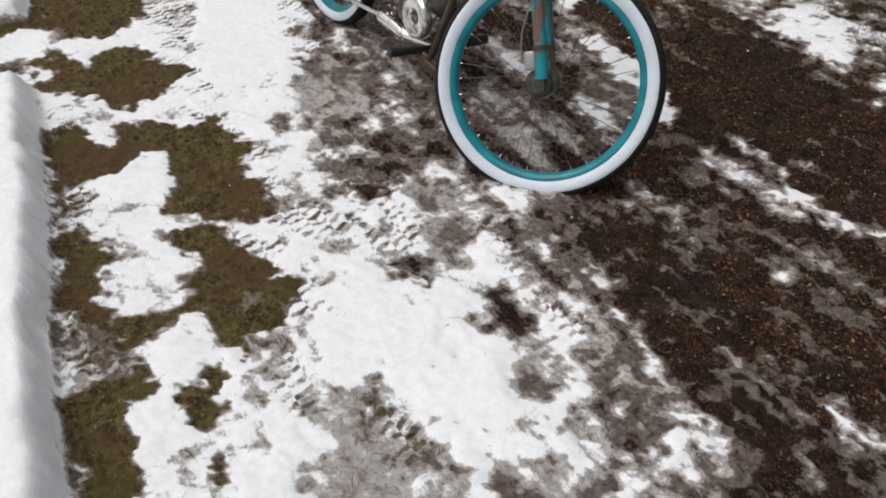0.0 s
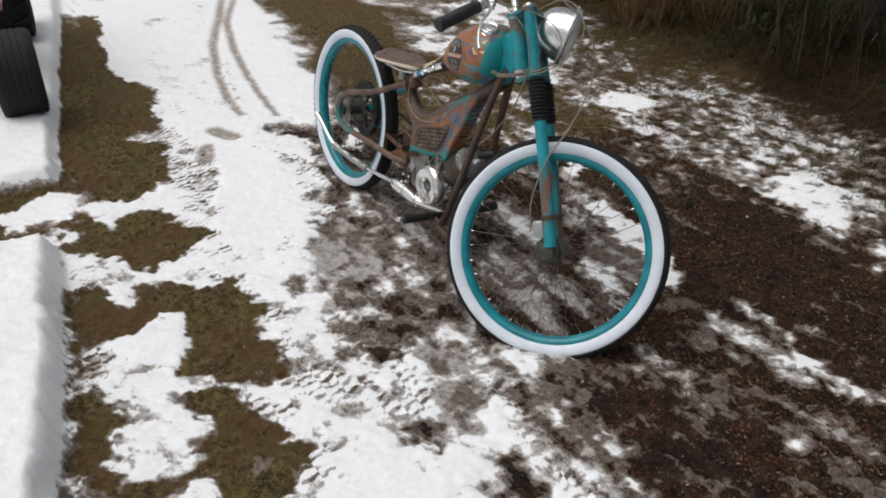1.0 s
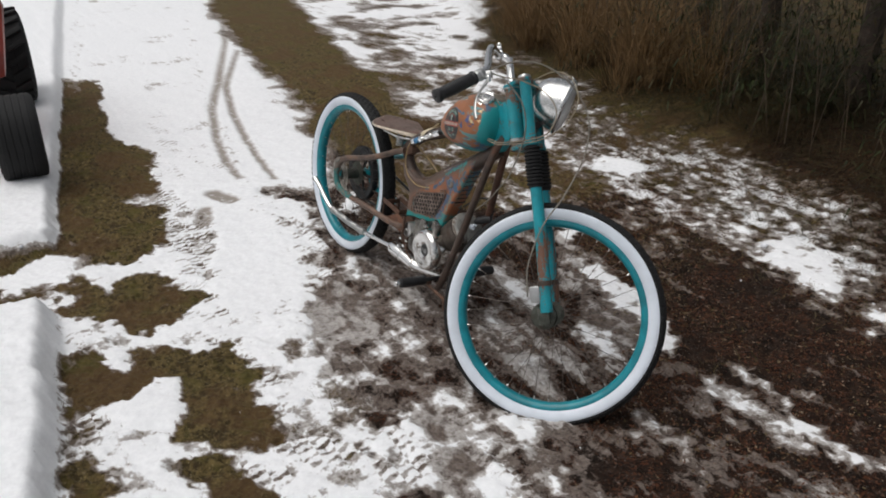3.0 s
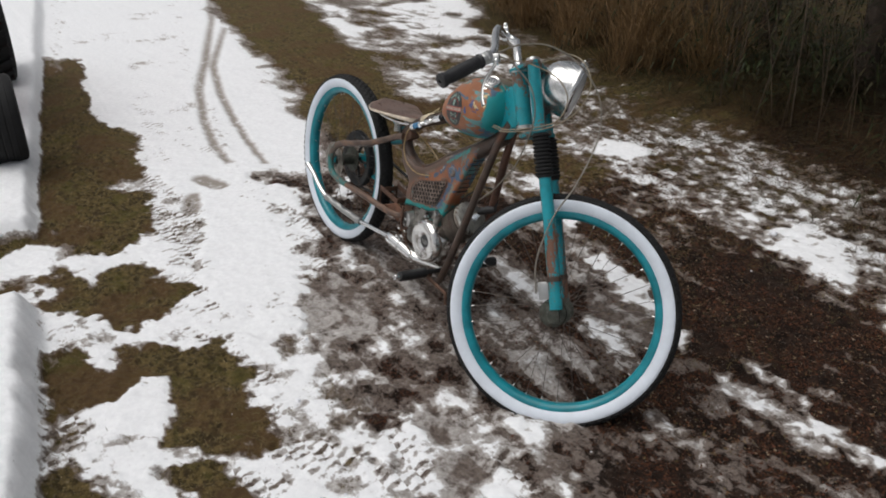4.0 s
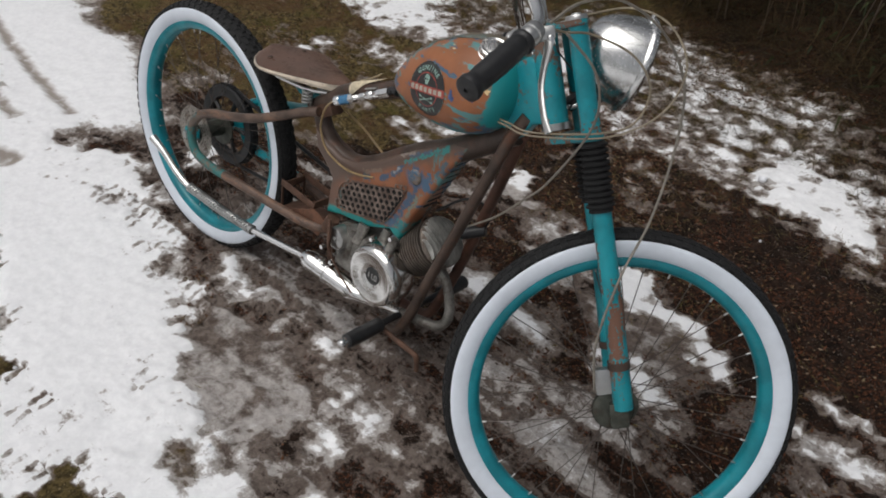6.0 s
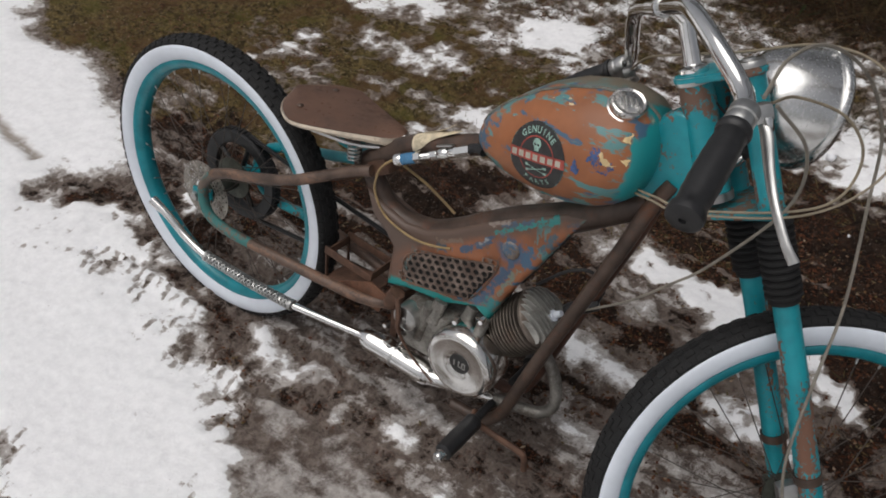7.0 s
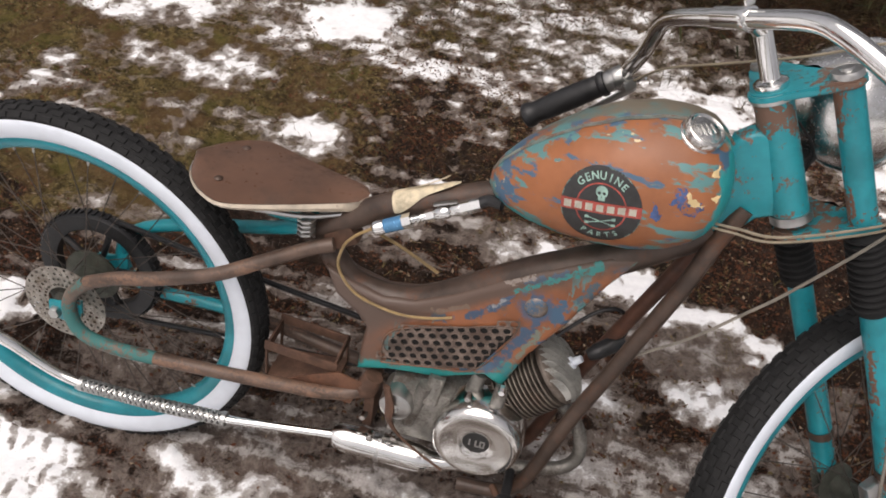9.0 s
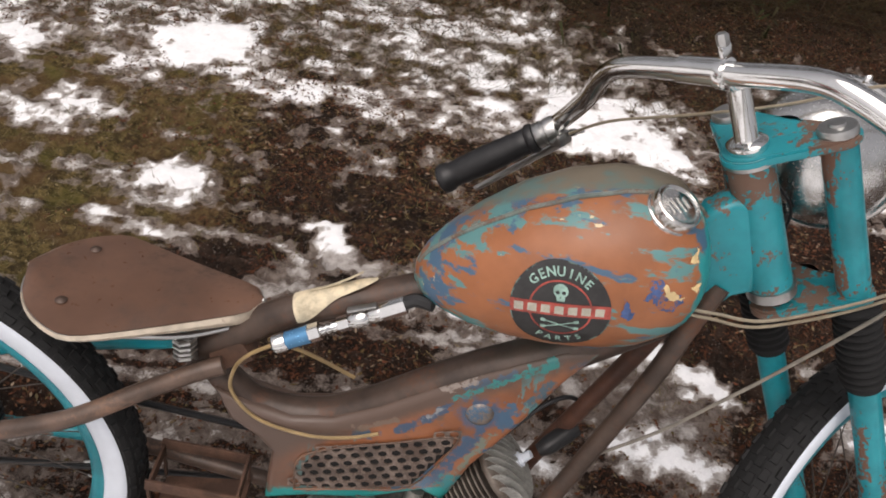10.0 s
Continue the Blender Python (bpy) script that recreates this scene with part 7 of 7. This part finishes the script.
rng = np.random.default_rng(7)
# leaf and bark litter on the mud
N = 85000
px, py = rng.uniform(-1.5, 2.7, N), rng.uniform(-0.4, 2.3, N)
hz, s_, l_, m_ = height_at(px, py)
clump = fbm(px * 0.5, py, 3.5, 201, 4, 0.6)
keep = (s_ < 0.45) & (l_ < 0.75) & (clump + rng.uniform(-0.22, 0.22, N) > 0.05)
px, py, hz = px[keep], py[keep], hz[keep]
verts, faces = [], []
for x, y, z in zip(px, py, hz):
    a, ln, w = rng.uniform(0, 6.28), rng.uniform(0.002, 0.0085), rng.uniform(0.0012, 0.004)
    c, s, k = math.cos(a), math.sin(a), len(verts)
    t0, t1 = rng.uniform(0, 0.005, 2)
    verts += [(x - c * ln, y - s * ln, z + 0.001 + t0), (x + s * w, y - c * w, z + 0.002), (x + c * ln, y + s * ln, z + 0.001 + t1), (x - s * w, y + c * w, z + 0.003)]
    faces.append((k, k + 1, k + 2, k + 3))
stuff("leaf_litter", verts, faces, island_mat("wet_leaf_litter", [(0.024, 0.013, 0.009), (0.17, 0.058, 0.028), (0.05, 0.023, 0.013), (0.2, 0.088, 0.042), (0.036, 0.021, 0.014), (0.15, 0.075, 0.036), (0.11, 0.085, 0.03), (0.38, 0.28, 0.2)], 0.55), "wet reddish-brown leaf and bark bits on the mud", "leaf litter")


def blades(px, py, hz, lmin, lmax, wid, lift0, lift1, lean_dir=None):
    verts, faces = [], []
    for x, y, z in zip(px, py, hz):
        a = rng.uniform(0, 6.28) if lean_dir is None else lean_dir + rng.normal(0, 0.6)
        ln, el, w = rng.uniform(lmin, lmax), rng.uniform(lift0, lift1), wid * rng.uniform(0.6, 1.3)
        d = np.array([math.cos(a), math.sin(a)])
        sd = np.array([-d[1], d[0]]) * w
        k, p = len(verts), np.array([x, y, z - 0.003])
        bend = rng.uniform(0.2, 0.9)
        for i in range(4):
            q = i / 3
            e = el * (1 - bend * q * q * 0.6)
            r = ln * q
            c = p + np.array([d[0] * r * math.cos(e), d[1] * r * math.cos(e), r * math.sin(e)])
            ww = 1 - q * 0.85
            verts += [tuple(c + np.array([sd[0], sd[1], 0]) * ww), tuple(c - np.array([sd[0], sd[1], 0]) * ww)]
        for i in range(3):
            faces.append((k + 2 * i, k + 2 * i + 1, k + 2 * i + 3, k + 2 * i + 2))
    return verts, faces


# short matted grass where the moss shows
N = 30000
px, py = rng.uniform(-5, 2.4, N), rng.uniform(-1.6, 2.3, N)
hz, s_, l_, m_ = height_at(px, py)
keep = (s_ < 0.3) & (m_ + rng.uniform(-0.4, 0.4, N) > 0.55)
verts, faces = blades(px[keep], py[keep], hz[keep], 0.012, 0.04, 0.0009, 0.05, 0.7)
N = 26000
px, py = rng.uniform(-3.0, 2.3, N), rng.uniform(-1.55, -0.4, N)
hz, s_, l_, m_ = height_at(px, py)
keep = (s_ < 0.3) & (m_ > 0.4)
v2, f2 = blades(px[keep], py[keep], hz[keep], 0.008, 0.03, 0.0008, 0.02, 0.6)
faces += [tuple(i + len(verts) for i in q) for q in f2]
verts += v2
N = 14000
px, py = rng.uniform(-1.2, 1.6, N), rng.uniform(0.45, 2.2, N)
hz, s_, l_, m_ = height_at(px, py)
keep = (s_ < 0.4) & (fbm(px, py, 5.0, 211, 3, 0.6) + rng.uniform(-0.15, 0.15, N) > 0.02)
v2, f2 = blades(px[keep], py[keep], hz[keep], 0.012, 0.05, 0.001, 0.05, 0.6)
faces += [tuple(i + len(verts) for i in q) for q in f2]
verts += v2
stuff("short_grass", verts, faces, island_mat("matted_grass", [(0.10, 0.088, 0.026), (0.21, 0.16, 0.07), (0.07, 0.075, 0.02), (0.27, 0.21, 0.1), (0.11, 0.062, 0.03)], 0.6), "short matted olive and straw grass", "grass")
# crumbs of wet snow
ico = bmesh.new()
bmesh.ops.create_icosphere(ico, subdivisions=1, radius=1.0)
iv, jf = [v.co.copy() for v in ico.verts], [[v.index for v in f.verts] for f in ico.faces]
ico.free()
N = 16000
px, py = rng.uniform(-1.4, 2.8, N), rng.uniform(-1.3, 2.3, N)
hz, s_, l_, m_ = height_at(px, py)
edge = (s_ > 0.3) & (s_ < 0.97)
keep = np.where(edge, rng.uniform(0, 1, N) < np.where(py > 1.1, 0.2, 0.05), rng.uniform(0, 1, N) < 0.001)
verts, faces = [], []
for x, y, z, s in zip(px[keep], py[keep], hz[keep], s_[keep]):
    r, k = min(0.02, 0.002 + rng.exponential(0.003 if y > 1.1 else 0.002)), len(verts)
    sc = np.array([1, rng.uniform(0.6, 1), rng.uniform(0.5, 0.9)]) * r
    a = rng.uniform(0, 6.28)
    for q in iv:
        j = rng.uniform(0.75, 1.2)
        u, w = q.x * sc[0] * j, q.y * sc[1] * j
        verts.append((x + u * math.cos(a) - w * math.sin(a), y + u * math.sin(a) + w * math.cos(a), z + q.z * sc[2] * j + r * 0.3))
    faces += [[k + i for i in f] for f in jf]
crumbs = stuff("snow_crumbs", verts, faces, plain("wet_snow", (0.78, 0.79, 0.82), 0.6, 0, 0.08, 60, 0.4, (0.4, 0.37, 0.34), (0.6, 0.9)), "crumbs and lumps of wet snow", "snow")
crumbs.data.polygons.foreach_set("use_smooth", [True] * len(crumbs.data.polygons))


# ---- hedge and dry grass beyond the verge ----
def hedge_line(x):
    """y of the hedge's foot."""
    return float(np.interp(x, [-9, -5.1, -2.7, -1.8, -0.9, 0.2, 1.1, 4.0], [6.2, 4.2, 2.95, 2.8, 2.55, 2.4, 2.35, 2.2]))


def tall_grass(N, x0, x1, depth, lmin, lmax, lift0, lift1, wid, clumps):
    cx = rng.uniform(x0, x1, clumps)
    cd = rng.uniform(0, depth, clumps)
    k = rng.integers(0, clumps, N)
    px = cx[k] + rng.normal(0, 0.07, N)
    py = np.array([hedge_line(v) for v in px]) + cd[k] + rng.normal(0, 0.06, N)
    return blades(px, py, height_at(px, py)[0], lmin, lmax, wid, lift0, lift1)


v1, f1 = tall_grass(4600, -3.2, -0.5, 0.6, 0.3, 1.1, 0.6, 1.5, 0.0022, 30)
stuff("tall_dry_grass", v1, f1, island_mat("straw", [(0.2, 0.12, 0.052), (0.42, 0.27, 0.13), (0.11, 0.062, 0.028), (0.3, 0.18, 0.08)], 0.65), "tall upright straw-coloured dry grass", "grass")
v1, f1 = tall_grass(16000, -4.5, 3.4, 0.9, 0.12, 0.5, 0.02, 0.7, 0.0015, 420)
stuff("withered_grass", v1, f1, island_mat("withered_brown", [(0.03, 0.018, 0.010), (0.085, 0.052, 0.025), (0.018, 0.011, 0.007), (0.04, 0.036, 0.012), (0.13, 0.083, 0.04)], 0.7), "low withered brown grass at the hedge foot", "grass")
N = 30000
px = rng.uniform(-4, 3.2, N)
py = np.array([hedge_line(v) for v in px]) + rng.uniform(-0.8, 0.5, N)
hz, s_, l_, m_ = height_at(px, py)
ok = s_ < 0.45
v1, f1 = blades(px[ok], py[ok], hz[ok], 0.03, 0.13, 0.0011, 0.02, 0.6)
stuff("verge_grass", v1, f1, island_mat("verge_straw", [(0.06, 0.047, 0.02), (0.034, 0.022, 0.011), (0.14, 0.105, 0.052), (0.034, 0.036, 0.012), (0.046, 0.032, 0.015)], 0.65), "matted brown grass along the verge", "grass")
# bare arching stems
bm = bmesh.new()
for k in range(230):
    x = rng.uniform(-3.2, 3.4)
    y = hedge_line(x) + rng.uniform(0.05, 1.3)
    z = float(height_at(x, y)[0])
    ln, a = rng.uniform(0.5, 1.6), rng.uniform(0, 6.28)
    dx, dy = math.cos(a) * ln * rng.uniform(0.2, 0.9), math.sin(a) * ln * rng.uniform(0.15, 0.6)
    r = rng.uniform(0.0015, 0.0042)
    add_tube(bm, [(x, y, z - 0.02), (x + dx * 0.2, y + dy * 0.2, z + ln * 0.5), (x + dx * 0.6, y + dy * 0.6, z + ln * 0.85), (x + dx, y + dy, z + ln * rng.uniform(0.6, 1.0))], [r, r * 0.8, r * 0.6, r * 0.3], 4, 3, caps=False)
tagged(part("bare_stems", bm, plain("brown_stems", (0.075, 0.05, 0.032), 0.65, 0, 0.4, 12, 0.2)), "thin bare brown stems arching in the hedge", "shrub", kind="stuff")


def spruce(x, y, height, reach, count, seed):
    """A spruce with drooping needle branches down to the ground."""
    r = np.random.default_rng(seed)
    base = float(height_at(x, y)[0])
    tree = new("spruce_tree")
    tree.matrix_world = pose(x, y, base - 0.05)
    tagged(tree, "dark green spruce with drooping branches behind the verge", "tree", "hedge trees", "thing")
    part("trunk", tube([(0, 0, 0), (0.02, 0.01, height * 0.5), (0, 0, height)], [0.07, 0.045, 0.012], 9), M["bark"], tree, "rough dark bark trunk")
    verts, faces = [], []
    for k in range(count):
        q = r.uniform(0.02, 0.97) ** 1.35
        a = r.uniform(0, 6.28)
        ln = reach * (1 - 0.75 * q) * r.uniform(0.65, 1.1)
        z0 = height * q
        d = np.array([math.cos(a), math.sin(a), 0])
        sd = np.array([-d[1], d[0], 0])
        steps = max(5, int(ln / 0.05))
        for i in range(1, steps + 1):
            s = i / steps
            c = d * ln * s + np.array([0, 0, z0 + 0.12 * ln * s - 0.5 * ln * s * s])
            for side in (-1, 1):
                tw = ln * 0.42 * (1 - s * 0.75) * r.uniform(0.6, 1.1)
                e = c + (d * 0.55 + sd * side) * tw + np.array([0, 0, -0.28 * tw])
                for j in range(3):
                    w = (j + r.uniform(0, 1)) / 3
                    p = c + (e - c) * w
                    nd = (d * r.normal(0.4, 0.4) + sd * side * r.normal(0.3, 0.5) + np.array([0, 0, r.normal(-0.05, 0.35)]))
                    nd = nd / (np.linalg.norm(nd) + 1e-6) * r.uniform(0.04, 0.085)
                    cr = np.cross(nd, [0, 0, 1.0])
                    cr = cr / (np.linalg.norm(cr) + 1e-6) * 0.0055
                    m = len(verts)
                    verts += [tuple(p - cr), tuple(p + cr), tuple(p + nd + cr * 0.3), tuple(p + nd - cr * 0.3)]
                    faces.append((m, m + 1, m + 2, m + 3))
    me = bpy.data.meshes.new("crown")
    me.from_pydata(verts, [], faces)
    me.materials.append(M["needles"])
    ob = new("crown", me)
    ob.parent = tree
    ob["label"] = "dense drooping dark needle twigs"


M["bark"] = plain("spruce_bark", (0.07, 0.05, 0.038), 0.8, 0, 0.4, 14, 0.6, dist=0.01)
M["needles"] = island_mat("spruce_needles", [(0.010, 0.018, 0.005), (0.028, 0.044, 0.012), (0.045, 0.034, 0.014), (0.015, 0.024, 0.007)], 0.55)
# upper crowns are unseen; height and reach are added to shade the hedge foot
for k, (x, dy, h, reach, count) in enumerate(((-4.2, 1.4, 6.0, 1.7, 110), (-2.9, 1.5, 6.5, 1.6, 120), (-1.7, 1.35, 6.0, 1.5, 120), (-0.7, 1.1, 6.5, 1.5, 140), (0.2, 0.95, 5.5, 1.35, 150), (1.1, 0.9, 6.0, 1.4, 150), (2.0, 1.0, 6.5, 1.5, 130), (3.0, 1.1, 6.0, 1.5, 110))):
    spruce(x, hedge_line(x) + dy, h, reach, count, 300 + k)

# ---- red garden tractor in the snow beside the lane ----
tractor = new("garden_tractor")
tractor.matrix_world = pose(-1.5, -1.19, 0.05, 0, 0, -3)
tagged(tractor, "faded red small tractor with black tyres parked in snow", "tractor", kind="thing")


def tractor_tyre(r, w, ribs, lug):
    h = [(r * 0.55, w * 0.42), (r * 0.62, w * 0.5), (r * 0.8, w * 0.53), (r * 0.93, w * 0.5), (r * 0.985, w * 0.42)]
    prof = [(q, -a) for q, a in h]
    for k in range(ribs):
        a0 = -w * 0.38 + k * w * 0.76 / ribs
        a1 = a0 + w * 0.76 / ribs * 0.7
        prof += [(r * 0.986, a0 - 0.002), (r, a0), (r, a1), (r * 0.986, a1 + 0.002)]
    prof += [(q, a) for q, a in h[::-1]]
    return lathe(prof, 48)


def tractor_wheel(x, y, r, w, ribs, lug, turn=0):
    rim = lathe([(0.0, w * 0.2), (r * 0.2, w * 0.2), (r * 0.25, w * 0.1), (r * 0.45, w * 0.12), (r * 0.52, w * 0.3), (r * 0.58, w * 0.42), (r * 0.58, -w * 0.4), (r * 0.5, -w * 0.3), (r * 0.4, 0.0), (0.0, 0.0)], 32)
    o = part("wheel", rim, M["tractorred"], tractor, "red steel wheel", pose(x, y, r, 0, 0, turn))
    part("tyre", tractor_tyre(r, w, ribs, lug), M["rubber"], o, "worn black tractor tyre")
    if lug:
        first = None
        for k in range(22):
            for s in (-1, 1):
                a = 2 * math.pi * (k + (0.5 if s > 0 else 0)) / 22
                mm = pose(0, 0, 0, 0, -math.degrees(a)) @ pose(r, s * w * 0.23, 0, s * 28)
                if first is None:
                    first = part("tread_lug", box((0, 0, 0), (0.03, w * 0.46, 0.028), 0.004), M["rubber"], o, "", mm)
                else:
                    again(first, o, mm)


tractor_wheel(0.03, 0.12, 0.21, 0.2, 5, False, -2)
tractor_wheel(0.03, -0.68, 0.21, 0.2, 5, False, -2)
tractor_wheel(-1.5, 0.2, 0.29, 0.24, 1, True)
tractor_wheel(-1.5, -0.72, 0.29, 0.24, 1, True)
bm = box((-0.76, -0.2, 0.6), (0.66, 0.82, 0.42), 0.05)
for v in bm.verts:
    if v.co.z < 0.5:
        v.co.y = -0.2 + (v.co.y + 0.2) * 0.86
part("hood", bm, M["tractorred"], tractor, "faded red hood")
part("grille", box((-0.435, -0.3, 0.62), (0.03, 0.34, 0.24), 0.01), M["black"], tractor, "dark front grille")
part("chassis", box((-0.75, -0.3, 0.33), (1.5, 0.26, 0.16), 0.02), M["tractorred"], tractor, "red chassis rail")
part("axle", tube([(0, 0.1, 0.235), (0, -0.25, 0.27), (0, -0.6, 0.235)], 0.028, 10, 0), M["tractorred"], tractor, "front axle beam")
for y in (-0.72,):
    bm = plate([(-1.88, 0.56), (-1.76, 0.66), (-1.5, 0.70), (-1.2, 0.66), (-1.08, 0.5), (-1.04, 0.36), (-1.08, 0.36), (-1.13, 0.5), (-1.23, 0.61), (-1.5, 0.65), (-1.74, 0.61), (-1.83, 0.53)], y - 0.13, y + 0.13, 0.008)
    part("fender", bm, M["tractorred"], tractor, "curved red fender")
part("seat", box((-1.35, -0.3, 0.86), (0.4, 0.42, 0.1), 0.04), M["black"], tractor, "black seat")
part("steering_wheel", lathe([(0.16 + 0.014 * math.cos(a), 0.014 * math.sin(a)) for a in (k * math.pi / 4 for k in range(8))], 32, "z", closed=True), M["black"], tractor, "black steering wheel", pose(-0.95, -0.27, 1.05, 0, -30))
part("steering_post", tube([(-0.95, -0.27, 1.05), (-0.85, -0.27, 0.78)], 0.02, 8, 0), M["black"], tractor, "steering post")
